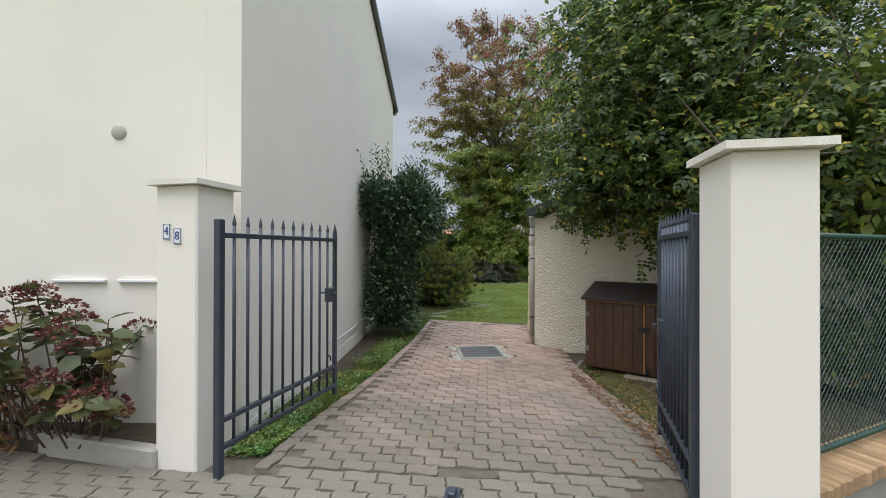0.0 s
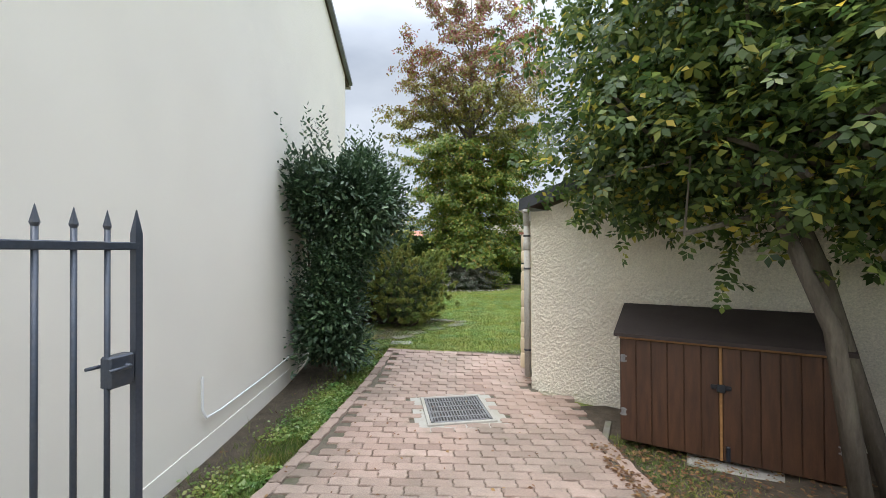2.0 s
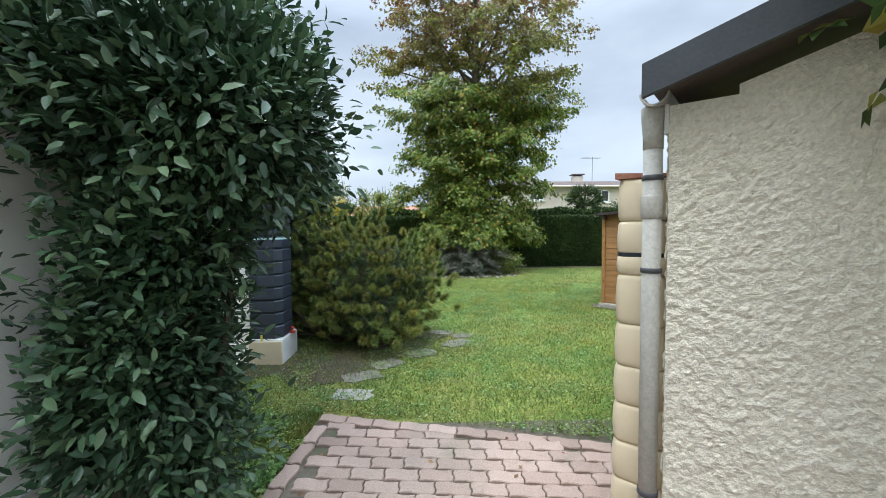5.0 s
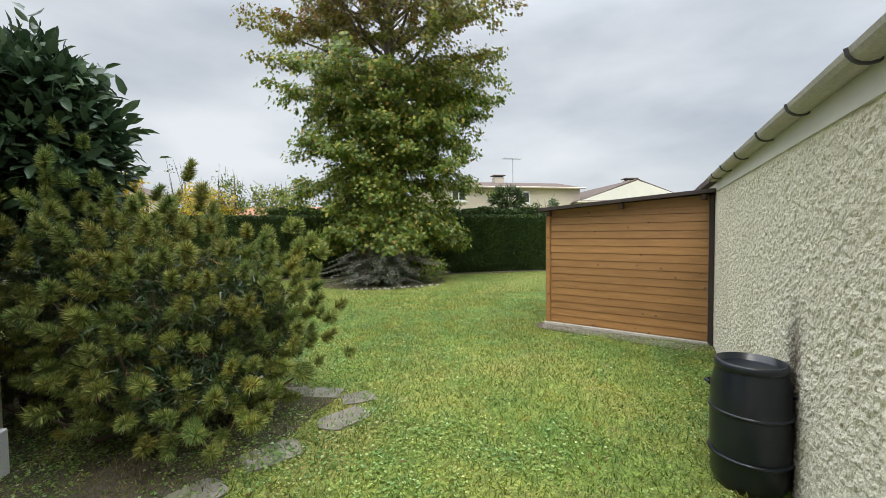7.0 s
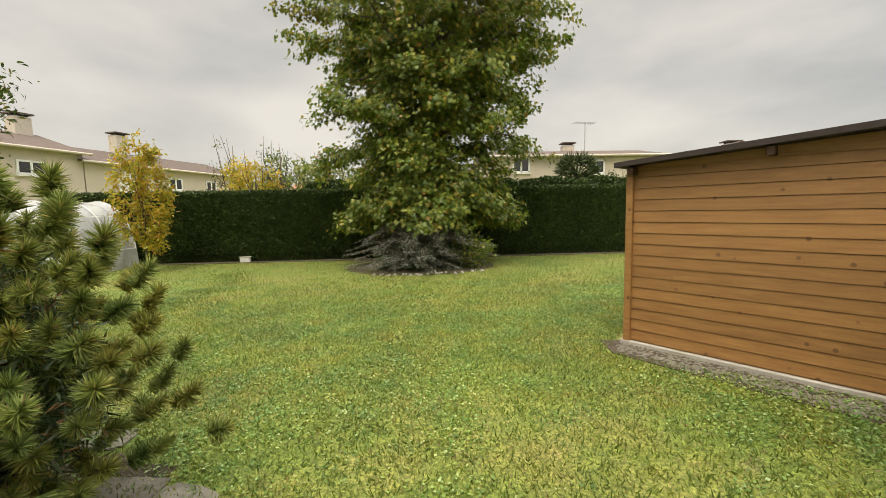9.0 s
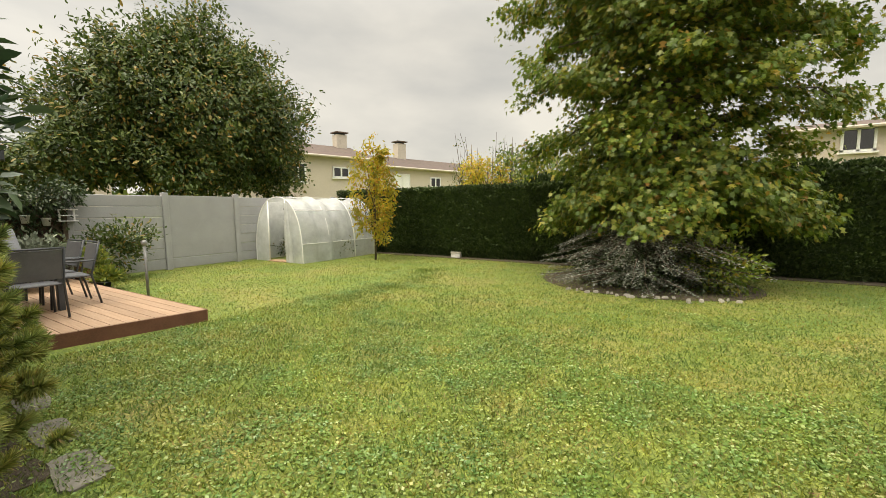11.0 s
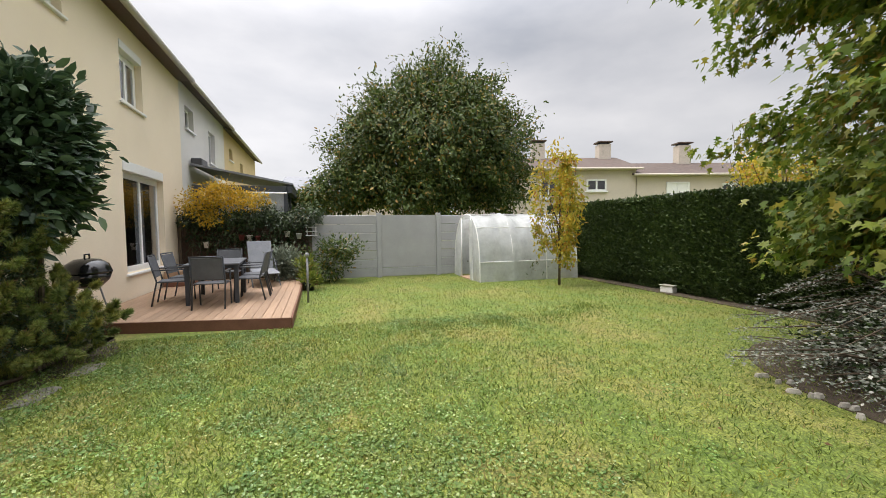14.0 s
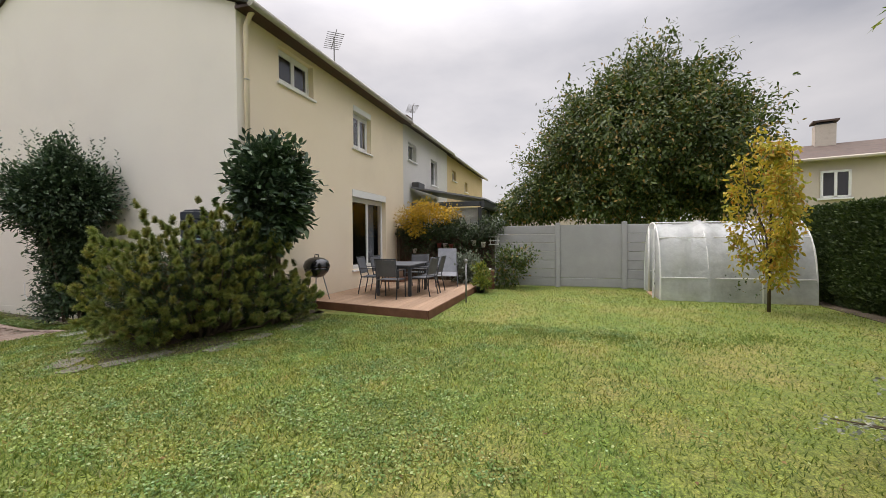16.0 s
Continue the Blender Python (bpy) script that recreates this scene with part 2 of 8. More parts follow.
M_BEIGE = surface("beige_plastic", (0.70, 0.585, 0.40), (0.75, 0.635, 0.45), 1.2, 0.42, 0.0, 2500, stain=(0.55, 0.44, 0.29), stain_scale=1.3, stain_amount=0.22)
M_PIPE = surface("greyed_pvc", (0.40, 0.38, 0.335), (0.51, 0.485, 0.43), 5, 0.6, 0.15, 60, stain=(0.34, 0.31, 0.26), stain_scale=5, stain_amount=0.5)
M_PIPE_D = surface("dark_pvc", (0.05, 0.05, 0.055), (0.07, 0.07, 0.075), 5, 0.5, 0.1, 60)
M_ROOF = surface("brown_roof_tile", (0.075, 0.052, 0.043), (0.12, 0.085, 0.068), 3, 0.9, 0.4, 60, stain=(0.10, 0.09, 0.08), stain_scale=2, stain_amount=0.5, piece=0.1)
M_ROOF_R = surface("red_roof_tile", (0.30, 0.13, 0.08), (0.38, 0.18, 0.12), 3, 0.9, 0.4, 60)
M_SLATE = surface("grey_roof_sheet", (0.16, 0.17, 0.19), (0.22, 0.23, 0.25), 3, 0.55, 0.1, 60)
M_CHIM = surface("chimney_render", (0.50, 0.44, 0.37), (0.60, 0.54, 0.46), 4, 0.9, 0.3, 90, stain=(0.25, 0.20, 0.16), stain_scale=4, stain_amount=0.5)
M_BARK = surface("grey_bark", (0.085, 0.07, 0.052), (0.16, 0.135, 0.105), 10, 0.95, 0.9, 45, stretch=(1, 1, 0.25), stain=(0.13, 0.14, 0.08), stain_scale=5, stain_amount=0.5, bdist=0.015)
M_STEM = surface("brown_stem", (0.07, 0.05, 0.035), (0.12, 0.09, 0.06), 10, 0.9, 0.4, 60)
# indoor dimness put into the colour, for floors, party wall and ceilings
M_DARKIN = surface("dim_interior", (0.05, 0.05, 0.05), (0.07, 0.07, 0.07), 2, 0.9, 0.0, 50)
M_GLASS = glass("window_glass")
M_GREENWIRE = surface("green_coated_wire", (0.015, 0.05, 0.035), (0.025, 0.07, 0.05), 4, 0.5, 0.0, 60)
M_BRICK = surface("yellow_brown_brick", (0.36, 0.22, 0.11), (0.48, 0.32, 0.18), 6, 0.85, 0.4, 120, stain=(0.22, 0.13, 0.07), stain_scale=2, stain_amount=0.6, piece=0.2)
M_RED = surface("red_plastic", (0.5, 0.03, 0.02), (0.6, 0.05, 0.03), 4, 0.4, 0.0, 60)
M_YELLOW = surface("yellow_plastic", (0.62, 0.48, 0.06), (0.7, 0.55, 0.1), 4, 0.4, 0.0, 60)
M_TEAL = surface("pale_teal_strap", (0.35, 0.55, 0.55), (0.42, 0.62, 0.62), 4, 0.6, 0.0, 60)
M_BLUE = surface("enamel_blue", (0.03, 0.06, 0.22), (0.04, 0.08, 0.26), 4, 0.3, 0.0, 60)
M_TERRA = surface("dark_red_pot", (0.22, 0.05, 0.045), (0.28, 0.07, 0.06), 4, 0.5, 0.0, 60)
M_CORTEN = surface("rust_brown_planter", (0.13, 0.05, 0.03), (0.19, 0.075, 0.045), 4, 0.6, 0.2, 60)
M_BLACK = surface("black_enamel", (0.01, 0.01, 0.011), (0.014, 0.014, 0.015), 4, 0.15, 0.0, 60, coat=0.5)

L_LAUREL = leafy("laurel_leaf", [(0.0, (0.028, 0.058, 0.030)), (0.6, (0.052, 0.098, 0.048)), (1.0, (0.11, 0.165, 0.082))], 0.4, 0.15, 0.42)
L_DRIVE = leafy("drive_tree_leaf", [(0.0, (0.036, 0.068, 0.020)), (0.5, (0.08, 0.135, 0.036)), (0.85, (0.18, 0.235, 0.06)), (0.955, (0.36, 0.34, 0.06)), (1.0, (0.55, 0.43, 0.07))], 0.45, 0.5)
L_AMBER = leafy("liquidambar_leaf", [(0.0, (0.075, 0.14, 0.02)), (0.45, (0.14, 0.21, 0.032)), (0.8, (0.25, 0.285, 0.05)), (0.94, (0.38, 0.33, 0.06)), (1.0, (0.36, 0.19, 0.05))], 0.45, 0.42,
                high=[(0.0, (0.23, 0.05, 0.07)), (0.4, (0.28, 0.10, 0.065)), (0.6, (0.20, 0.19, 0.05)), (1.0, (0.27, 0.22, 0.06))], z0=6.2, z1=10.5)
L_PINE = leafy("pine_needle", [(0.0, (0.11, 0.14, 0.032)), (0.55, (0.22, 0.25, 0.058)), (0.92, (0.37, 0.37, 0.10)), (1.0, (0.32, 0.19, 0.09))], 0.6, 0.3, patch=True)
L_CHERRY = leafy("cherry_leaf", [(0.0, (0.034, 0.064, 0.014)), (0.62, (0.070, 0.112, 0.023)), (0.88, (0.145, 0.165, 0.038)), (1.0, (0.32, 0.19, 0.045))], 0.5, 0.28, 0.35)
L_YELLOW = leafy("yellow_leaf", [(0.0, (0.26, 0.30, 0.045)), (0.35, (0.46, 0.40, 0.05)), (0.75, (0.58, 0.42, 0.05)), (0.9, (0.50, 0.22, 0.035)), (1.0, (0.18, 0.25, 0.05))], 0.5, 0.45)
L_ORANGE = leafy("orange_climber_leaf", [(0.0, (0.50, 0.30, 0.025)), (0.6, (0.66, 0.42, 0.035)), (1.0, (0.32, 0.28, 0.05))], 0.5, 0.35)
L_HEDGE = leafy("thuja_leaf", [(0.0, (0.022, 0.045, 0.012)), (0.6, (0.048, 0.085, 0.020)), (1.0, (0.085, 0.125, 0.034))], 0.6, 0.15)
L_CEDAR = leafy("silver_shrub_leaf", [(0.0, (0.08, 0.095, 0.075)), (0.5, (0.16, 0.18, 0.15)), (0.85, (0.27, 0.28, 0.25)), (1.0, (0.40, 0.40, 0.37))], 0.6, 0.15)
# ivy green, also the painted shade inside the pine and the silver shrub
L_IVY_CORE = leafy("ivy_and_core_leaf", [(0.0, (0.02, 0.04, 0.014)), (0.7, (0.042, 0.075, 0.025)), (1.0, (0.08, 0.11, 0.04))], 0.4, 0.15)
L_HYDR = leafy("hydrangea_leaf", [(0.0, (0.05, 0.065, 0.025)), (0.6, (0.10, 0.12, 0.045)), (0.9, (0.20, 0.16, 0.05)), (1.0, (0.17, 0.06, 0.04))], 0.5, 0.3)
L_BLOOM = leafy("faded_bloom", [(0.0, (0.085, 0.018, 0.022)), (0.6, (0.15, 0.04, 0.04)), (1.0, (0.20, 0.10, 0.06))], 0.8, 0.2)
L_DRY = leafy("dry_leaf", [(0.0, (0.10, 0.045, 0.02)), (0.6, (0.18, 0.09, 0.04)), (1.0, (0.28, 0.17, 0.07))], 0.8, 0.2)
L_PALM = leafy("palm_leaf", [(0.0, (0.03, 0.05, 0.015)), (1.0, (0.06, 0.085, 0.03))], 0.5, 0.1)
L_GREY = leafy("lavender_leaf", [(0.0, (0.13, 0.16, 0.12)), (1.0, (0.22, 0.25, 0.19))], 0.7, 0.15)
L_POT = leafy("pot_plant_leaf", [(0.0, (0.08, 0.13, 0.02)), (0.7, (0.18, 0.22, 0.04)), (1.0, (0.35, 0.32, 0.06))], 0.5, 0.3)
L_GRASS = leafy("grass_blade", [(0.0, (0.075, 0.115, 0.019)), (0.45, (0.165, 0.215, 0.037)), (0.8, (0.26, 0.30, 0.065)), (0.93, (0.36, 0.33, 0.12)), (1.0, (0.36, 0.27, 0.14))], 0.6, 0.42, patch=True)
L_LUSH = leafy("lush_grass_blade", [(0.0, (0.07, 0.125, 0.02)), (0.6, (0.125, 0.195, 0.032)), (1.0, (0.20, 0.25, 0.05))], 0.6, 0.4)
L_CLOVER = leafy("clover_leaf", [(0.0, (0.075, 0.145, 0.024)), (0.5, (0.165, 0.26, 0.052)), (0.85, (0.28, 0.375, 0.115)), (1.0, (0.44, 0.50, 0.25))], 0.5, 0.35, patch=True)


def lawn_material():
    m, nt, b = nodes_of("lawn")
    geo = nt.nodes.new("ShaderNodeNewGeometry")
    p = geo.outputs["Position"]
    n1 = noise_node(nt, p, 0.7, 6, 0.65)
    r1 = ramp_node(nt, [(0.34, (0.10, 0.165, 0.024)), (0.5, (0.16, 0.20, 0.036)), (0.66, (0.23, 0.21, 0.058))])
    nt.links.new(n1.outputs["Fac"], r1.inputs["Fac"])
    n3 = noise_node(nt, p, 3.1, 7, 0.75)
    r3 = ramp_node(nt, [(0.56, (0, 0, 0)), (0.70, (0.75, 0.75, 0.75))])
    nt.links.new(n3.outputs["Fac"], r3.inputs["Fac"])
    col = mix_node(nt, r3.outputs["Color"], r1.outputs["Color"], (0.16, 0.125, 0.06))
    n4 = noise_node(nt, p, 11, 5, 0.7)
    r4 = ramp_node(nt, [(0.34, (0.55, 0.62, 0.55)), (0.52, (1.0, 1.0, 1.0)), (0.68, (1.35, 1.3, 1.3))])
    nt.links.new(n4.outputs["Fac"], r4.inputs["Fac"])
    col = mix_node(nt, 1.0, col, r4.outputs["Color"], "MULTIPLY")
    n2 = noise_node(nt, p, 48, 5, 0.75)
    r2 = ramp_node(nt, [(0.34, (0.3, 0.34, 0.3)), (0.5, (1.0, 1.0, 1.0)), (0.68, (2.0, 1.9, 2.0))])
    nt.links.new(n2.outputs["Fac"], r2.inputs["Fac"])
    col = mix_node(nt, 1.0, col, r2.outputs["Color"], "MULTIPLY")
    nt.links.new(col, b.inputs["Base Color"])
    b.inputs["Roughness"].default_value = 0.9
    bn = nt.nodes.new("ShaderNodeBump")
    bn.inputs["Strength"].default_value, bn.inputs["Distance"].default_value = 0.8, 0.015
    nt.links.new(n2.outputs["Fac"], bn.inputs["Height"])
    nt.links.new(bn.outputs["Normal"], b.inputs["Normal"])
    return m


M_LAWN = lawn_material()



def weathered_pavers(name, c1, c2, joined=False):
    """Pavers, each of its own shade, greyed and mossy in broad patches, most of all out by the street."""
    m, nt, b = nodes_of(name)
    geo = nt.nodes.new("ShaderNodeNewGeometry")
    info = nt.nodes.new("ShaderNodeObjectInfo")
    rnd = geo.outputs["Random Per Island"] if joined else info.outputs["Random"]
    p = geo.outputs["Position"]
    r = ramp_node(nt, [(0.0, c1), (0.55, c2), (0.8, tuple(v * 0.8 for v in c1)), (1.0, tuple(v * 1.15 for v in c2))])
    nt.links.new(rnd, r.inputs["Fac"])
    col = r.outputs["Color"]
    n1 = noise_node(nt, p, 0.9, 6, 0.65)
    sep = nt.nodes.new("ShaderNodeSeparateXYZ")
    nt.links.new(p, sep.inputs[0])
    mr = nt.nodes.new("ShaderNodeMapRange")
    mr.inputs["From Min"].default_value, mr.inputs["From Max"].default_value = 6.3, 2.6
    mr.inputs["To Min"].default_value, mr.inputs["To Max"].default_value = 0.0, 0.45
    nt.links.new(sep.outputs["Y"], mr.inputs["Value"])
    add = nt.nodes.new("ShaderNodeMath")
    nt.links.new(n1.outputs["Fac"], add.inputs[0])
    nt.links.new(mr.outputs["Result"], add.inputs[1])
    r1 = ramp_node(nt, [(0.45, (0, 0, 0)), (0.85, (0.85, 0.85, 0.85))])
    nt.links.new(add.outputs[0], r1.inputs["Fac"])
    col = mix_node(nt, r1.outputs["Color"], col, (0.15, 0.135, 0.105))
    n2 = noise_node(nt, p, 3.2, 6, 0.7)
    r2 = ramp_node(nt, [(0.56, (0, 0, 0)), (0.75, (0.55, 0.55, 0.55))])
    nt.links.new(n2.outputs["Fac"], r2.inputs["Fac"])
    col = mix_node(nt, r2.outputs["Color"], col, (0.14, 0.135, 0.085))
    n3 = noise_node(nt, p, 90, 4, 0.7)
    r3 = ramp_node(nt, [(0.25, (0.7, 0.7, 0.7)), (0.75, (1.2, 1.2, 1.2))])
    nt.links.new(n3.outputs["Fac"], r3.inputs["Fac"])
    col = mix_node(nt, 1.0, col, r3.outputs["Color"], "MULTIPLY")
    nt.links.new(col, b.inputs["Base Color"])
    b.inputs["Roughness"].default_value = 0.85
    bn = nt.nodes.new("ShaderNodeBump")
    bn.inputs["Strength"].default_value, bn.inputs["Distance"].default_value = 0.6, 0.004
    nt.links.new(n3.outputs["Fac"], bn.inputs["Height"])
    nt.links.new(bn.outputs["Normal"], b.inputs["Normal"])
    return m


M_PAVER = weathered_pavers("salmon_paver", (0.335, 0.235, 0.188), (0.41, 0.302, 0.247))
M_PAVER_J = weathered_pavers("salmon_paver_joined", (0.335, 0.235, 0.188), (0.41, 0.302, 0.247), True)
M_PAVER_GREY = weathered_pavers("weathered_paver", (0.38, 0.335, 0.25), (0.45, 0.40, 0.31))
M_PAVER_GREY_J = weathered_pavers("weathered_paver_joined", (0.38, 0.335, 0.25), (0.45, 0.40, 0.31), True)


def drip_stain(m, x, y, z1, width):
    """A dark streak of wet dirt down a wall, ending at height z1."""
    nt = m.node_tree
    b = nt.nodes["Principled BSDF"]
    src = b.inputs["Base Color"].links[0].from_socket
    geo = nt.nodes.new("ShaderNodeNewGeometry")
    off = nt.nodes.new("ShaderNodeVectorMath")
    off.operation = "SUBTRACT"
    nt.links.new(geo.outputs["Position"], off.inputs[0])
    off.inputs[1].default_value = (x, y, 0)
    flat = nt.nodes.new("ShaderNodeVectorMath")
    flat.operation = "MULTIPLY"
    nt.links.new(off.outputs[0], flat.inputs[0])
    flat.inputs[1].default_value = (1, 1, 0)
    ln = nt.nodes.new("ShaderNodeVectorMath")
    ln.operation = "LENGTH"
    nt.links.new(flat.outputs[0], ln.inputs[0])
    n = noise_node(nt, geo.outputs["Position"], 9, 5, 0.7)
    w = nt.nodes.new("ShaderNodeMath")
    w.operation = "MULTIPLY_ADD"
    nt.links.new(n.outputs["Fac"], w.inputs[0])
    w.inputs[1].default_value = 0.16
    nt.links.new(ln.outputs["Value"], w.inputs[2])
    mr = nt.nodes.new("ShaderNodeMapRange")
    mr.inputs["From Min"].default_value, mr.inputs["From Max"].default_value = 0.08 + width, 0.08
    nt.links.new(w.outputs[0], mr.inputs["Value"])
    sep = nt.nodes.new("ShaderNodeSeparateXYZ")
    nt.links.new(geo.outputs["Position"], sep.inputs[0])
    mz = nt.nodes.new("ShaderNodeMapRange")
    mz.inputs["From Min"].default_value, mz.inputs["From Max"].default_value = z1 + 0.25, z1 - 0.15
    nt.links.new(sep.outputs["Z"], mz.inputs["Value"])
    mul = nt.nodes.new("ShaderNodeMath")
    mul.operation = "MULTIPLY"
    nt.links.new(mr.outputs["Result"], mul.inputs[0])
    nt.links.new(mz.outputs["Result"], mul.inputs[1])
    nt.links.new(mix_node(nt, mul.outputs[0], src, (0.10, 0.075, 0.045)), b.inputs["Base Color"])


def knots(m, scale, colour):
    """Dark round knots in boards."""
    nt = m.node_tree
    b = nt.nodes["Principled BSDF"]
    src = b.inputs["Base Color"].links[0].from_socket
    geo = nt.nodes.new("ShaderNodeNewGeometry")
    v = nt.nodes.new("ShaderNodeTexVoronoi")
    v.inputs["Scale"].default_value = scale
    nt.links.new(geo.outputs["Position"], v.inputs["Vector"])
    r = ramp_node(nt, [(0.075, (0.85, 0.85, 0.85)), (0.12, (0, 0, 0))])
    nt.links.new(v.outputs["Distance"], r.inputs["Fac"])
    nt.links.new(mix_node(nt, r.outputs["Color"], src, colour), b.inputs["Base Color"])


knots(M_SHED, 5.5, (0.09, 0.035, 0.012))
drip_stain(M_ROUGHCAST, 3.30, 9.83, 1.0, 0.17)

# ---- building helpers ----
def link_bm(name, bm, material, parent=None):
    me = bpy.data.meshes.new(name)
    bm.to_mesh(me)
    bm.free()
    me.materials.append(material)
    ob = new(name, me)
    if parent:
        ob.parent = parent
    return ob


def part(name, bm, material, parent, label=""):
    ob = link_bm(name, bm, material, parent)
    return tagged(ob, label)


def piece(name, mesh, parent, m):
    """A repeat on shared mesh data."""
    ob = new(name, mesh)
    ob.parent = parent
    ob.matrix_basis = m
    return ob


def thing(name, label, category, m=Matrix(), group="", kind=""):
    ob = new(name)
    ob.empty_display_size = 0.1
    ob.matrix_basis = m
    return tagged(ob, label, category, group, kind)


def structure(name, bm, material, label="", category=""):
    return tagged(link_bm(name, bm, material), label, category, "", "structure")


def quad(bm, pts):
    return bm.faces.new([bm.verts.new(p) for p in pts])


def box(bm, x0, x1, y0, y1, z0, z1, bevel=0.0, m=None):
    vs = [bm.verts.new((x, y, z)) for z in (z0, z1) for y in (y0, y1) for x in (x0, x1)]
    fs = [bm.faces.new([vs[i] for i in f]) for f in ((0, 2, 3, 1), (4, 5, 7, 6), (0, 1, 5, 4), (2, 6, 7, 3), (0, 4, 6, 2), (1, 3, 7, 5))]
    if bevel:
        es = list({e for f in fs for e in f.edges})
        out = bmesh.ops.bevel(bm, geom=es, offset=bevel, segments=1, affect="EDGES")
        vs = list({v for f in out["faces"] for v in f.verts} | {v for v in vs if v.is_valid})
    if m is not None:
        bmesh.ops.transform(bm, matrix=m, verts=vs)
    return bm


def boxed(*a, bevel=0.0, m=None):
    return box(bmesh.new(), *a, bevel=bevel, m=m)


def tube(bm, pts, radii, seg=8, cap=True):
    """A tapered tube along points."""
    pts = [Vector(p) for p in pts]
    if isinstance(radii, (int, float)):
        radii = [radii] * len(pts)
    rings = []
    side = None
    for i, p in enumerate(pts):
        d = (pts[min(i + 1, len(pts) - 1)] - pts[max(i - 1, 0)]).normalized()
        if side is None:
            side = d.orthogonal().normalized()
        side = (side - d * side.dot(d)).normalized()
        up = d.cross(side)
        rings.append([bm.verts.new(p + (side * math.cos(a) + up * math.sin(a)) * radii[i]) for a in (2 * math.pi * k / seg for k in range(seg))])
    for a, b in zip(rings, rings[1:]):
        for k in range(seg):
            f = bm.faces.new((a[k], a[(k + 1) % seg], b[(k + 1) % seg], b[k]))
            f.smooth = seg > 6
    if cap:
        bm.faces.new(rings[0][::-1])
        bm.faces.new(rings[-1])
    return bm


def tubed(pts, radii, seg=8):
    return tube(bmesh.new(), pts, radii, seg)


def lathe(bm, profile, seg=24, cx=0.0, cy=0.0):
    rings = [[bm.verts.new((cx + r * math.cos(2 * math.pi * k / seg), cy + r * math.sin(2 * math.pi * k / seg), z)) for k in range(seg)] for r, z in profile]
    for a, b in zip(rings, rings[1:]):
        for k in range(seg):
            bm.faces.new((a[k], a[(k + 1) % seg], b[(k + 1) % seg], b[k])).smooth = True
    bm.faces.new(rings[0][::-1])
    bm.faces.new(rings[-1])
    return bm


def prism(bm, outline, z0, z1, m=None):
    """An outline in x, y drawn up from z0 to z1."""
    lo = [bm.verts.new((x, y, z0)) for x, y in outline]
    hi = [bm.verts.new((x, y, z1)) for x, y in outline]
    n = len(lo)
    bm.faces.new(lo[::-1])
    bm.faces.new(hi)
    for k in range(n):
        bm.faces.new((lo[k], lo[(k + 1) % n], hi[(k + 1) % n], hi[k]))
    if m is not None:
        bmesh.ops.transform(bm, matrix=m, verts=lo + hi)
    return bm


def wall(bm, a, b, z0, z1, thick, holes=()):
    """An upright wall from a to b, its thickness to the left of that way; holes: (s0, s1, z0, z1) along it."""
    a, b = Vector((*a, 0)), Vector((*b, 0))
    length = (b - a).length
    m = Matrix.Translation(a) @ Matrix.Rotation(math.atan2(b.y - a.y, b.x - a.x), 4, "Z")
    ss = sorted({0.0, length, *[h[0] for h in holes], *[h[1] for h in holes]})
    zs = sorted({z0, z1, *[h[2] for h in holes], *[h[3] for h in holes]})
    for s0, s1 in zip(ss, ss[1:]):
        for q0, q1 in zip(zs, zs[1:]):
            ms, mz = (s0 + s1) / 2, (q0 + q1) / 2
            if any(h[0] < ms < h[1] and h[2] < mz < h[3] for h in holes):
                continue
            box(bm, s0, s1, 0, thick, q0, q1, m=m)
    bmesh.ops.remove_doubles(bm, verts=bm.verts, dist=0.0005)
    seen = {}
    bm.verts.index_update()
    for f in list(bm.faces):
        seen.setdefault(frozenset(v.index for v in f.verts), []).append(f)
    for fs in seen.values():
        if len(fs) > 1:
            for f in fs:
                bm.faces.remove(f)
    return bm


def rand_dirs(rng, n):
    v = rng.normal(size=(n, 3))
    return v / np.linalg.norm(v, axis=1)[:, None]


LEAF_DIAMOND = (np.array([(0, 0, 0), (-0.30, 0.45, 0.06), (0, 1, 0), (0.30, 0.45, 0.06)]), [(0, 1, 2, 3)])
LEAF_OVAL = (np.array([(0, 0, 0), (-0.20, 0.28, 0.06), (-0.17, 0.68, 0.04), (0, 1, -0.08), (0.17, 0.68, 0.04), (0.20, 0.28, 0.06), (0, 0.5, 0)]),
             [(0, 6, 2, 1), (6, 3, 2), (0, 5, 4, 6), (6, 4, 3)])
LEAF_STAR = (np.array([(0, 0, 0), (-0.45, 0.15, 0.02), (-0.18, 0.42, 0), (-0.48, 0.72, -0.04), (-0.08, 0.62, 0), (0, 1.05, -0.05), (0.08, 0.62, 0), (0.48, 0.72, -0.04), (0.18, 0.42, 0), (0.45, 0.15, 0.02)]),
             [(0, 1, 2), (2, 3, 4), (4, 5, 6), (6, 7, 8), (8, 9, 0), (0, 2, 4, 6, 8)])
PINNATE = [(0.0, 0.55, 0.0, 1.0), (0.0, 0.50, 0.42, 0.72), (0.0, 0.50, -0.42, 0.72), (0.0, 0.22, 0.40, 0.36), (0.0, 0.22, -0.40, 0.36)]


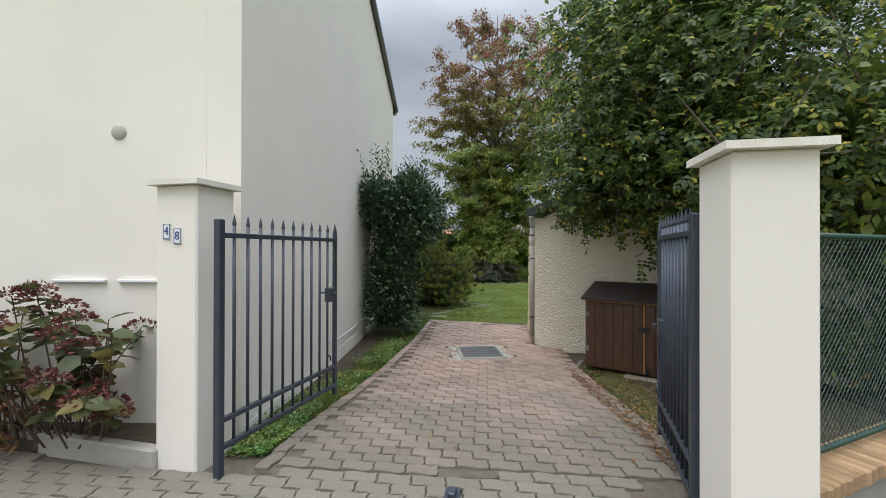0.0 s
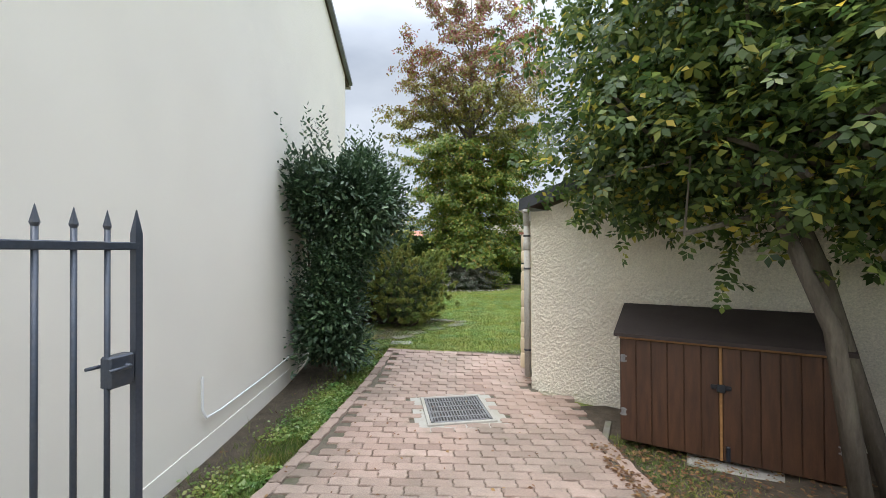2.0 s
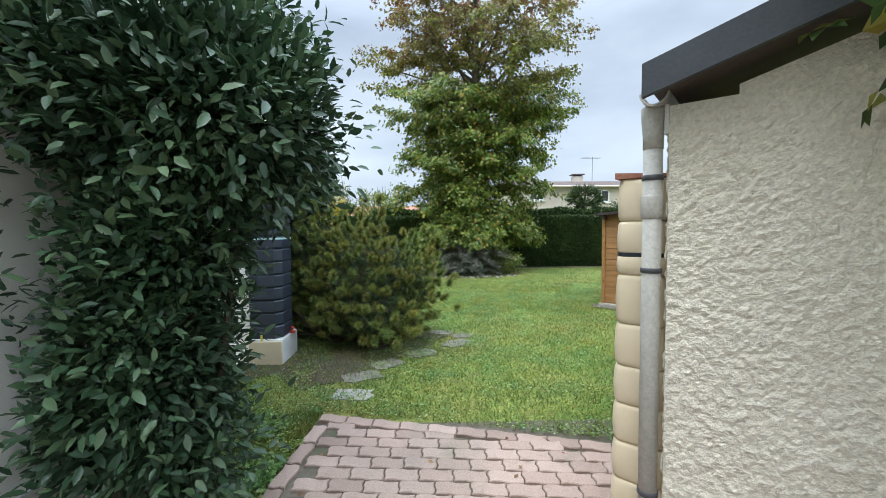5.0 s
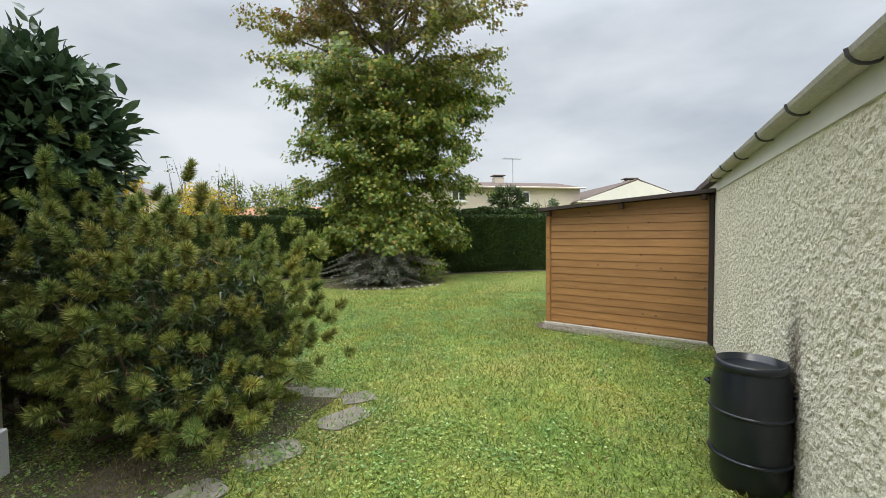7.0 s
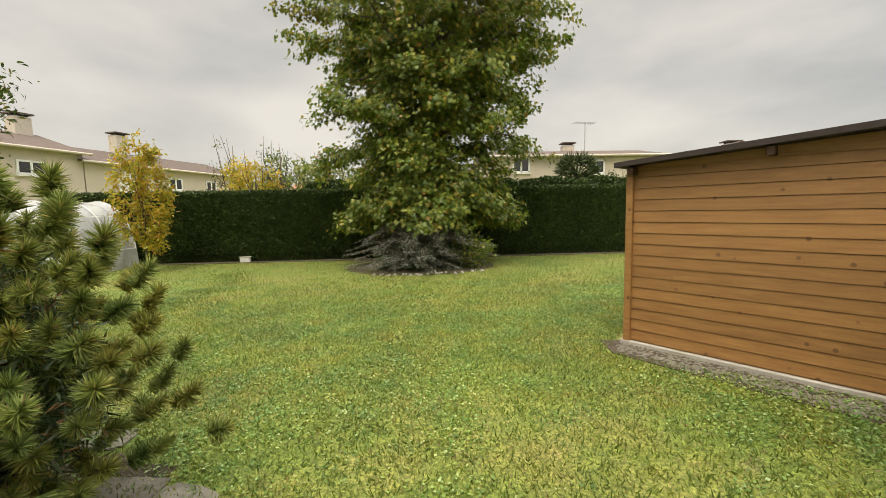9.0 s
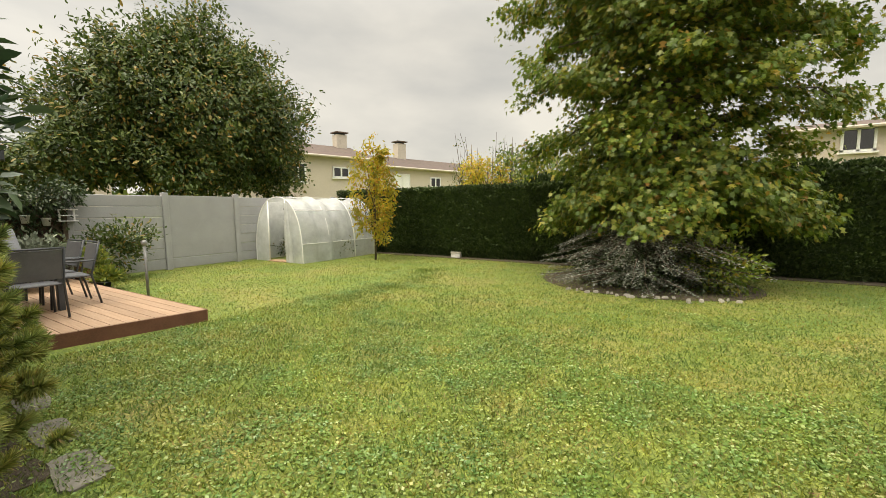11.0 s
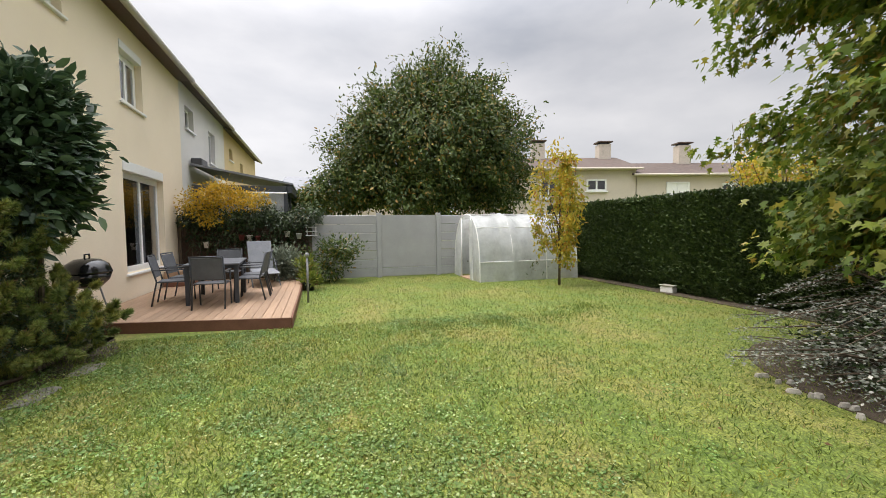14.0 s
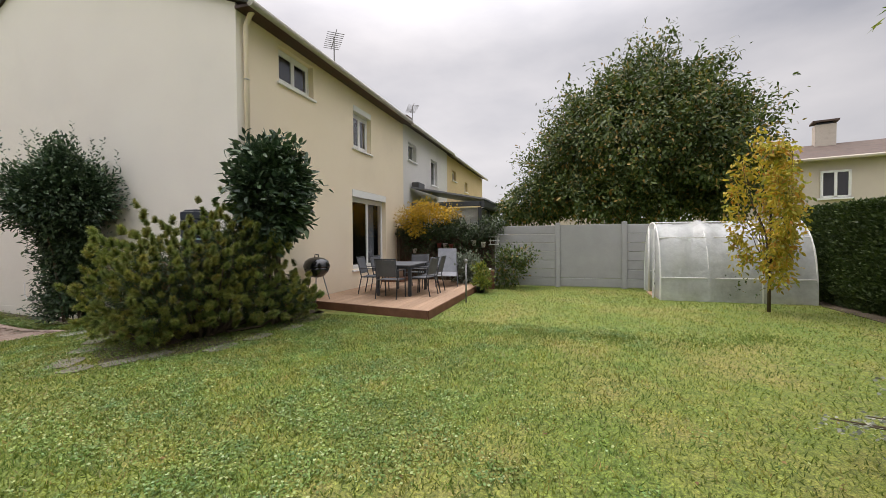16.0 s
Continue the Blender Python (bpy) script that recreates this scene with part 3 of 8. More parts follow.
def pinnate():
    """A leaf of five leaflets: base (x, y) and tip (x, y) of each."""
    vs, fs = [], []
    for bx, by, tx, ty in PINNATE:
        dx, dy = tx - bx, ty - by
        k = len(vs)
        vs += [(bx, by, 0.0), (bx + dx * 0.5 - dy * 0.28, by + dy * 0.5 + dx * 0.28, 0.03), (tx, ty, -0.07), (bx + dx * 0.5 + dy * 0.28, by + dy * 0.5 - dx * 0.28, 0.03)]
        fs.append((k, k + 1, k + 2, k + 3))
    return np.array(vs), fs


LEAF_PINNATE = pinnate()
LEAF_NEEDLE = (np.array([(-0.022, 0, 0), (0.022, 0, 0), (0, 1, 0)]), [(0, 1, 2)])
LEAF_BLADE = (np.array([(-0.05, 0, 0), (0.05, 0, 0), (0.0, 1, 0.25)]), [(0, 1, 2)])


def leaves(name, material, pos, ways, sizes, shape, parent=None, rng=None, twist=None, norms=None):
    """Many leaves in one mesh: at pos, pointing along ways, faces turned towards norms where given."""
    verts, faces = shape
    n = len(pos)
    ways = ways / np.maximum(np.linalg.norm(ways, axis=1), 1e-6)[:, None]
    up = rand_dirs(rng, n) if norms is None else norms + 0.55 * rand_dirs(rng, n)
    side = np.cross(ways, up)
    side /= np.maximum(np.linalg.norm(side, axis=1), 1e-6)[:, None]
    nrm = np.cross(side, ways)
    k = len(verts)
    out = (pos[:, None, :] + sizes[:, None, None] * (verts[None, :, 0:1] * side[:, None, :] + verts[None, :, 1:2] * ways[:, None, :] + verts[None, :, 2:3] * nrm[:, None, :]))
    me = bpy.data.meshes.new(name)
    loops = np.concatenate([np.array(f) for f in faces])
    per = len(loops)
    starts = np.cumsum([0] + [len(f) for f in faces])[:-1]
    me.vertices.add(n * k)
    me.vertices.foreach_set("co", out.reshape(-1).astype(np.float32))
    me.loops.add(n * per)
    me.loops.foreach_set("vertex_index", (loops[None, :] + k * np.arange(n)[:, None]).reshape(-1).astype(np.int32))
    me.polygons.add(n * len(faces))
    me.polygons.foreach_set("loop_start", (starts[None, :] + per * np.arange(n)[:, None]).reshape(-1).astype(np.int32))
    me.update(calc_edges=True)
    me.materials.append(material)
    ob = new(name, me)
    if parent:
        ob.parent = parent
    return ob


def cloud(rng, blobs, clusters, per, spread, shell=0.55, flat=0.7):
    """Places for leaves: clusters in the outer shells of ellipsoids (centre, radii, weight). Returns places and ways outward."""
    w = np.array([b[2] for b in blobs], float)
    pick = rng.choice(len(blobs), size=clusters, p=w / w.sum())
    c = np.array([b[0] for b in blobs], float)[pick]
    r = np.array([b[1] for b in blobs], float)[pick]
    d = rand_dirs(rng, clusters)
    rad = shell + (1 - shell) * rng.random(clusters) ** 0.7
    rad *= 1 + 0.10 * rng.normal(size=clusters)
    cc = c + d * r * rad[:, None]
    out = d / r
    out /= np.linalg.norm(out, axis=1)[:, None]
    sp = np.array(spread) if hasattr(spread, "__len__") else np.array((spread, spread, spread * flat))
    pos = np.repeat(cc, per, axis=0) + rng.normal(size=(clusters * per, 3)) * sp
    return pos, np.repeat(out, per, axis=0), cc


def lumpy(pos, centre, amp, freq, seed=0.0):
    """Pushes places in and out round a centre, so that a crown has bays and bulges."""
    d = pos - np.array(centre)
    u = d / np.maximum(np.linalg.norm(d, axis=1), 1e-6)[:, None] * freq
    s = np.array([noise.noise(Vector((a + seed, b, c))) for a, b, c in u])
    return np.array(centre) + d * (1 + amp * s)[:, None]


def branches(bm, root, tips, rng, r0, r1, bend=0.15, seg=5):
    """Limbs from a root point to the tips."""
    root = Vector(root)
    for t in tips:
        t = Vector(t)
        mid1 = root.lerp(t, 0.35) + Vector(rng.normal(size=3)) * bend
        mid2 = root.lerp(t, 0.7) + Vector(rng.normal(size=3)) * bend
        tube(bm, [root, mid1, mid2, t], [r0, r0 * 0.7, r0 * 0.4, r1], seg)
    return bm


def bars(text, size, mat, parent, m, depth=0.002):
    cu = bpy.data.curves.new("digit", "FONT")
    cu.body, cu.size, cu.extrude, cu.align_x, cu.align_y = text, size, depth, "CENTER", "CENTER"
    cu.materials.append(mat)
    ob = new("digit", cu)
    ob.parent = parent
    ob.matrix_basis = m
    return ob


def dip(x, y):
    """Height of the ground: the drive sags a little towards its drain."""
    s = max(0.0, min(1.0, (y - 3.2) / 3.0)) * max(0.0, min(1.0, (9.6 - y) / 2.0))
    s = s * s * (3 - 2 * s)
    f = max(0.0, min(1.0, (4.5 - x) / 2.0))
    return -0.12 * s * f

# ---- ground ----
def ground_sheet():
    bm = bmesh.new()
    xs = [-900, -300, -100, -40] + [-24 + 0.8 * i for i in range(55)] + [40, 100, 300, 900]
    ys = [-900, -300, -100, -40, -12] + [-4 + 0.5 * i for i in range(60)] + [30, 40, 70, 120, 300, 900]
    vs = [[bm.verts.new((x, y, dip(x, y) - (0.06 if y < 9.2 and x < 4.2 else 0.0))) for x in xs] for y in ys]
    for a, b in zip(vs, vs[1:]):
        for k in range(len(xs) - 1):
            bm.faces.new((a[k], a[k + 1], b[k + 1], b[k])).smooth = True
    return structure("ground", bm, M_LAWN, "mown green lawn with clover and bare patches", "lawn")


ground_sheet()


def sheet(name, x0, x1, y0, y1, lift, mat, label, category, nx=12, ny=14, edge=None):
    bm = bmesh.new()
    vs = []
    for j in range(ny + 1):
        y = y0 + (y1 - y0) * j / ny
        a, b = edge(y) if edge else (x0, x1)
        vs.append([bm.verts.new((a + (b - a) * i / nx, y, dip(a + (b - a) * i / nx, y) + lift)) for i in range(nx + 1)])
    for a, b in zip(vs, vs[1:]):
        for k in range(nx):
            bm.faces.new((a[k], a[k + 1], b[k + 1], b[k])).smooth = True
    return structure(name, bm, mat, label, category)


def drive_edges(y):
    """The two sides of the drive at y."""
    left = -1.45 + max(0.0, y - 3.2) * 0.135
    right = 1.62 if y < 3.0 else 1.78
    if y > 7.35:
        right = 1.45 + (y - 7.35) * 0.25
    return left, right


def drive_end(x):
    """Where the pavers meet the lawn, askew to the drive."""
    return 9.22 - 0.22 * x


sheet("drive_bed", 0, 0, 3.0, 9.2, -0.022, M_JOINT, "sandy mossy joints between drive pavers", "joint sand", edge=drive_edges)
sheet("soil_strip", 0, 0, 3.2, 9.6, -0.03, M_SOIL, "dark soil strip beside the drive", "soil", edge=lambda y: (-1.83, drive_edges(y)[0] + 0.05))
sheet("soil_bed", 0, 0, 2.6, 7.0, -0.028, M_SOIL, "leaf-strewn soil under the tree", "soil", edge=lambda y: (drive_edges(y)[1] - 0.03, 4.2))
sheet("pavement_bed", -9.0, 9.0, -6.0, 3.5, -0.025, M_JOINT, "sandy joints of the front pavement", "joint sand")

# ---- the house: street front, gable and garden front ----
HX, HY0, HY1, EAVE = -1.83, 3.55, 11.72, 5.70
RIDGE_Y, RIDGE_Z = 6.6, 7.55


def gable(bm, x, thick, y0, y1, eave, ry, rz, z0=-0.3):
    pts = [(y0, z0), (y1, z0), (y1, eave), (ry, rz), (y0, eave)]
    m = Matrix(((0, 0, 1, x - thick), (1, 0, 0, 0), (0, 1, 0, 0), (0, 0, 0, 1)))
    return prism(bm, pts, 0, thick, m)


gable_bm = gable(bmesh.new(), HX, 0.3, HY0, HY1 - 0.002, EAVE, RIDGE_Y, RIDGE_Z)
gable_wall = structure("wall_gable", gable_bm, M_RENDER, "tall smooth white rendered gable wall", "wall")
front_bm = wall(bmesh.new(), (-9.4, HY0), (HX - 0.302, HY0), -0.3, EAVE, 0.3)
structure("wall_street", front_bm, M_RENDER, "smooth white rendered street wall", "wall")
structure("wall_plinth", boxed(HX + 0.001, HX + 0.010, 3.6, 10.4, -0.3, 0.05, bevel=0.004), M_RENDER, "damp-stained plinth along the gable wall", "plinth")

# openings of the garden front, by distance from the corner towards the neighbour
W1, W2, DR = (-4.12, -2.94, 4.72, 5.47), (-6.97, -5.93, 4.02, 5.2), (-7.95, -5.83, 0.66, 2.88)
rear_bm = wall(bmesh.new(), (HX - 0.302, HY1), (-9.45, HY1), -0.3, EAVE, 0.3,
               [(HX - 0.302 - b, HX - 0.302 - a, c, d) for a, b, c, d in (W1, W2, DR)])
structure("wall_garden", rear_bm, M_CREAM, "cream rendered garden wall of the house", "wall")
# rooms behind the openings, coloured dark in place of indoor shade
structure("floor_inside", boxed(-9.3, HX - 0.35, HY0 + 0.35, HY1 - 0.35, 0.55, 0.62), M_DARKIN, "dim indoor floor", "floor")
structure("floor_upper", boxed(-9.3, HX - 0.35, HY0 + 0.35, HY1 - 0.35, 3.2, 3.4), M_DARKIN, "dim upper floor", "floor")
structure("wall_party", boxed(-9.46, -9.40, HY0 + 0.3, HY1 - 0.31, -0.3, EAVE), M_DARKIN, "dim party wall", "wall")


def house_roof(name, x0, x1, y0, y1, eave, ry, rz, over, mat, label):
    bm = bmesh.new()
    for ya, za, s in ((y0, eave, -1), (y1, eave, 1)):
        slope = (rz - za) / abs(ry - ya)
        ye, ze = ya + s * over, za - slope * over
        p = [(x0, ry, rz), (x1, ry, rz), (x1, ye, ze), (x0, ye, ze)]
        lo = [bm.verts.new((a, b, c + 0.03)) for a, b, c in p]
        hi = [bm.verts.new((a, b, c + 0.14)) for a, b, c in p]
        bm.faces.new(lo if s > 0 else lo[::-1])
        bm.faces.new(hi[::-1] if s > 0 else hi)
        for k in range(4):
            bm.faces.new((lo[k], hi[k], hi[(k + 1) % 4], lo[(k + 1) % 4]))
    bmesh.ops.recalc_face_normals(bm, faces=bm.faces)
    return structure(name, bm, mat, label, "roof")


house_roof("roof", -9.42, HX + 0.05, HY0, HY1, EAVE, RIDGE_Y, RIDGE_Z, 0.30, M_ROOF, "brown tiled pitched roof of the house")
verge = bmesh.new()
for ya, s in ((HY0, -1), (HY1, 1)):
    slope = (RIDGE_Z - EAVE) / abs(RIDGE_Y - ya)
    ye, ze = ya + s * 0.32, EAVE - slope * 0.32
    tube(verge, [(HX + 0.07, RIDGE_Y, RIDGE_Z + 0.07), (HX + 0.07, ye, ze + 0.07)], 0.055, 4)
structure("verge_trim", verge, M_SLATE, "grey metal verge trim along the gable", "trim")


# ---- garage, standing askew to the drive ----
GX, GY, GA = 1.43, 7.60, 50.2
GM = pose(GX, GY, 0, 0, 0, GA)
# its own x runs along the garden side, its own -y away from the lawn
def relief(name, parent, length, z0, top, m, seed, cell=0.013, amp=0.012):
    """A thrown-on coat of blobs over the plane y = 0 of m, from x = 0 to length and up to top(x)."""
    rng = np.random.default_rng(seed)
    nx, nz = int(length / cell), int((top(length) - z0) / cell)
    h = rng.random((nz + 1, nx + 1))
    soft = sum(np.roll(np.roll(h, a, 0), b, 1) for a in (0, 1) for b in (0, 1)) / 4
    f = np.clip((soft - 0.5) * 2.4 + 0.4, 0, 1) * amp
    f[:, 0] = f[:, -1] = f[0] = 0.0
    xs = np.linspace(0, length, nx + 1)
    tops = np.array([top(x) for x in xs])
    zs = z0 + (tops - z0)[None, :] * np.linspace(0, 1, nz + 1)[:, None]
    co = np.stack([np.broadcast_to(xs, zs.shape), f + 0.002, zs], 2).reshape(-1, 3)
    mm = np.array(m)
    co = co @ mm[:3, :3].T + mm[:3, 3]
    i = (np.arange(nz)[:, None] * (nx + 1) + np.arange(nx)[None, :]).reshape(-1)
    me = bpy.data.meshes.new(name)
    me.from_pydata(co.tolist(), [], np.stack([i + 1, i, i + nx + 1, i + nx + 2], 1).tolist())
    me.materials.append(M_ROUGHCAST)
    ob = new(name, me)
    ob.parent = parent
    return tagged(ob, "pale thrown-on roughcast coat")


gar = bmesh.new()
box(gar, 0.0, 9.0, -0.25, 0.0, -0.4, 2.16, m=GM)
garage_side = structure("wall_garage_side", gar, M_ROUGHCAST, "pale roughcast side wall of the garage", "wall")
gar = bmesh.new()
pts = [(-0.25, -0.4), (-0.25, 2.20), (-2.6, 2.9), (-5.6, 2.9), (-5.6, -0.4)]
prism(gar, [(-y, z) for y, z in pts], 0, 0.25, GM @ Matrix(((0, 0, 1, 0.0), (-1, 0, 0, 0), (0, 1, 0, 0), (0, 0, 0, 1))))
garage_end = structure("wall_garage_end", gar, M_ROUGHCAST, "pale roughcast end wall of the garage", "wall")
relief("roughcast", garage_side, 6.4, -0.16, lambda x: 2.06, GM, 3)
relief("roughcast", garage_end, 2.9, -0.2, lambda x: 2.12 + 0.298 * max(0.0, 2.65 - x), GM @ pose(0, -2.9, 0, 0, 0, 90), 4)
groof = bmesh.new()
slope = 0.30
prism(groof, [(-0.05, 2.20), (-0.05, 2.28), (2.8, 3.09), (2.8, 3.01)], -0.14, 9.1, GM @ Matrix(((0, 0, 1, 0), (-1, 0, 0, 0), (0, 1, 0, 0), (0, 0, 0, 1))))
structure("garage_roof", groof, M_ROOF, "low brown garage roof", "roof")
fas = bmesh.new()
prism(fas, [(-0.08, 2.17), (-0.08, 2.31), (2.8, 3.13), (2.8, 2.99)], -0.17, -0.142, GM @ Matrix(((0, 0, 1, 0), (-1, 0, 0, 0), (0, 1, 0, 0), (0, 0, 0, 1))))
structure("garage_fascia", fas, M_ANTHRA, "dark grey fascia board of the garage", "trim")

# ---- shed ----
def shed():
    a, b = Vector((3.97, 14.22, 0)), Vector((5.42, 12.45, 0))
    along = (b - a)
    width = along.length
    m = Matrix.Translation(a) @ Matrix.Rotation(math.atan2(along.y, along.x), 4, "Z")
    t = thing("garden_shed", "honey-stained plank garden shed with low sloping roof", "shed", m)
    depth = 2.1
    part("body", boxed(0.03, width - 0.02, 0.03, depth, 0.04, 1.82), M_SHED, t)
    for k in range(16):
        z0 = 0.06 + k * 0.1145
        bm = bmesh.new()
        top = z0 + 0.112
        prism(bm, [(0.0, z0), (-0.016, z0 + 0.003), (-0.009, top), (0.0, top)], 0.0, width - 0.01, Matrix(((0, 0, 1, 0), (1, 0, 0, 0.028), (0, 1, 0, 0), (0, 0, 0, 1))))
        part("plank", bm, M_SHED, t)
        bm = bmesh.new()
        prism(bm, [(0.0, z0), (0.016, z0 + 0.003), (0.009, top), (0.0, top)], 0.03, depth, Matrix(((-1, 0, 0, 0.028), (0, 0, 1, 0), (0, 1, 0, 0), (0, 0, 0, 1))))
        part("plank", bm, M_SHED, t)
    g = bmesh.new()
    prism(g, [(0.0, 1.87), (width, 1.87), (width, 2.02), (0.0, 1.89)], 0.0, 0.026, Matrix(((1, 0, 0, 0), (0, 0, 1, 0.005), (0, 1, 0, 0), (0, 0, 0, 1))))
    part("gable_board", g, M_SHED, t)
    part("corner_post", boxed(-0.02, 0.05, -0.02, 0.05, 0.0, 1.89, bevel=0.006), M_SHED, t)
    part("end_post", boxed(width - 0.03, width + 0.03, -0.03, 0.05, 0.0, 2.02, bevel=0.006), M_FELT, t, "dark painted end post")
    part("sole_plate", boxed(-0.05, width, -0.03, 0.06, -0.03, 0.05, bevel=0.006), M_CONCRETE, t, "grey concrete footing")
    r = bmesh.new()
    prism(r, [(-0.10, 1.885), (width + 0.04, 2.035), (width + 0.04, 2.085), (-0.10, 1.935)], -0.14, depth + 0.1, Matrix(((1, 0, 0, 0), (0, 0, 1, 0), (0, 1, 0, 0), (0, 0, 0, 1))))
    part("roof", r, M_FELT, t, "dark felt roof")
    for x in (0.02, width * 0.5, width - 0.12):
        z = 1.87 + 0.15 * x / width
        part("rafter_end", boxed(x, x + 0.06, -0.10, 0.06, z - 0.07, z + 0.012, bevel=0.006), M_BROWN, t)


shed()


# ---- hedge ----
def hedge():
    rng = np.random.default_rng(5)
    t = thing("thuja_hedge", "long clipped dark green conifer hedge", "hedge", pose(0, 0, 0))
    bm = bmesh.new()
    box(bm, -8.7, 14.0, 22.97, 24.0, 0.0, 2.08)
    part("core", bm, L_HEDGE, t)
    n = 125000
    x = rng.uniform(-8.8, 14.0, n)
    top = rng.random(n) < 0.22
    z = np.where(top, 2.12 + 0.03 * rng.normal(size=n), rng.uniform(0.02, 2.16, n))
    y = np.where(top, rng.uniform(22.75, 24.1, n), 22.86 - 0.05 * np.sin(x * 1.7) - 0.06 * rng.random(n) + np.where(z < 0.25, 0.06, 0))
    pos = np.stack([x, y, z], 1)
    ways = np.stack([0.5 * rng.normal(size=n), np.where(top, 0.1, -0.7) + 0.3 * rng.normal(size=n), 0.5 + 0.4 * rng.normal(size=n)], 1)
    leaves("foliage", L_HEDGE, pos, ways, rng.uniform(0.045, 0.10, n), LEAF_DIAMOND, t, rng)
    t2 = thing("far_hedge", "taller clipped hedge behind the first", "hedge", pose(0, 0, 0))
    n = 26000
    x = rng.uniform(-2.5, 14.0, n)
    pos = np.stack([x, 25.6 + 0.5 * rng.random(n), rng.uniform(1.6, 2.6, n) + 0.05 * np.sin(x * 3)], 1)
    ways = np.stack([0.5 * rng.normal(size=n), -0.5 + 0.3 * rng.normal(size=n), 0.6 + 0.4 * rng.normal(size=n)], 1)
    leaves("foliage", L_HEDGE, pos, ways, rng.uniform(0.08, 0.16, n), LEAF_DIAMOND, t2, rng)
    part("core", boxed(-2.5, 14.0, 25.9, 26.8, 0.0, 2.5), L_HEDGE, t2)


hedge()


# ---- grey panel fence ----
def panel_fence():
    t = thing("panel_fence", "grey concrete panel fence with slim posts", "fence", pose(-8.9, 15.15, 0, 0, 0, 0))
    x = 0.0
    posts = [0.0, 1.90, 3.78, 5.66, 7.54]
    plank = bmesh.new()
    box(plank, -0.025, 0.025, 0.07, 1.83, 0.0, 0.262, bevel=0.012)
    first = link_bm("panel", plank, M_FENCE, t)
    first.matrix_basis = pose(0, 0, 0.02)
    for i, y in enumerate(posts):
        part("post", boxed(-0.07, 0.07, y - 0.07, y + 0.07, -0.1, 1.97, bevel=0.012), M_FENCE, t)
        if i == len(posts) - 1:
            continue
        for k in range(7):
            if (i, k) == (0, 0):
                continue
            if i == 1 and k:
                continue
            piece("panel", first.data, t, pose(0, y, 0.02 + 0.268 * k))
    part("smooth_panel", boxed(-0.02, 0.02, posts[1] + 0.07, posts[2] - 0.07, 0.29, 1.9, bevel=0.008), M_FENCE, t)


panel_fence()


# ---- trees ----
def liquidambar():
    rng = np.random.default_rng(11)
    t = thing("liquidambar_tree", "tall sweetgum tree turning red at the crown", "tree", pose(1.95, 21.5, 0))
    tube_bm = tubed([(0, 0, -0.1), (0.05, 0, 2), (0.1, 0.05, 5), (0.15, 0, 9.0), (0.2, 0.1, 14.0)], [0.26, 0.22, 0.18, 0.11, 0.02], 10)
    part("trunk", tube_bm, M_BARK, t)
    sprays = []

    def bough(z0, a, reach, rise, droop, r0, twigs):
        """A limb that rises from the trunk and bows at its tip, with side twigs that carry the leaves."""
        # the crown is broadest across the garden and shallower towards the house
        u = Vector((math.cos(a), math.sin(a) * (1.0 if math.sin(a) > 0 else 0.80), 0))
        if z0 < 7.0 and math.sin(a) < 0:
            u *= 0.90 if math.cos(a) > 0 else 0.80
        pts = [Vector((0.1, 0.02, z0)) + u * reach * f + Vector((0, 0, rise * f - droop * f * f * f)) + Vector(rng.normal(size=3)) * 0.10 * min(1, f * 4) for f in (0.0, 0.25, 0.5, 0.75, 1.0)]
        part("limb", tubed(pts, [r0, r0 * 0.8, r0 * 0.55, r0 * 0.34, 0.008], 6), M_BARK, t)
        for q in range(twigs):
            f = 0.28 + 0.72 * (q + rng.random()) / twigs
            k = min(3, int(f * 4))
            p = pts[k].lerp(pts[k + 1], f * 4 - k)
            b = a + rng.choice((-1, 1)) * rng.uniform(0.3, 1.3)
            ln = reach * rng.uniform(0.16, 0.34)
            e = p + Vector((math.cos(b) * ln, math.sin(b) * ln, ln * rng.uniform(-0.35, 0.45) - 0.12))
            sprays.append((p, e))
        sprays.append((pts[3], pts[4]))

    for k in range(16):
        bough(1.3 + 0.05 * k, k * 2.399 + 0.3, rng.uniform(1.9, 2.9), 0.75, rng.uniform(0.9, 1.35), 0.035, 14)
    for k in range(54):
        z = 1.5 + 5.2 * k / 53
        env = 2.5 + 0.42 * (z - 1.3) if z < 3.8 else 3.55 - 0.14 * (z - 3.8)
        bough(z, k * 2.399, env * rng.uniform(0.72, 1.02), 0.35 * env * rng.uniform(0.4, 1.0), (1.25 if z < 3.2 else 0.9) * rng.uniform(0.7, 1.2), 0.05, 11)
    for k in range(34):
        z = 4.6 + 3.9 * k / 33
        env = 4.9 - 0.2 * abs(z - 6.0)
        bough(z, k * 2.399 + 0.9, env * rng.uniform(0.6, 1.02), env * rng.uniform(0.30, 0.62), 0.5, 0.06, 10)
    for k in range(28):
        z = 8.0 + 5.2 * k / 27
        env = 4.9 * (14.8 - z) / 6.6
        bough(z, k * 2.399 + 0.4, env * rng.uniform(0.6, 1.05), env * rng.uniform(0.4, 0.8), 0.2, 0.035, 8)
    a = np.array([p[:] for p, e in sprays])
    b = np.array([e[:] for p, e in sprays])
    ln = np.linalg.norm(b - a, axis=1)
    pick = rng.choice(len(a), size=14000, p=ln / ln.sum())
    f = rng.random(14000)[:, None] ** 0.8
    cc = a[pick] * (1 - f) + b[pick] * f
    d = b[pick] - a[pick]
    q = rng.uniform(0, 2 * math.pi, 1500)
    r = rng.uniform(0.4, 1.9, 1500)
    fill = np.stack([r * np.cos(q), r * np.sin(q), rng.uniform(1.0, 5.5, 1500)], 1)
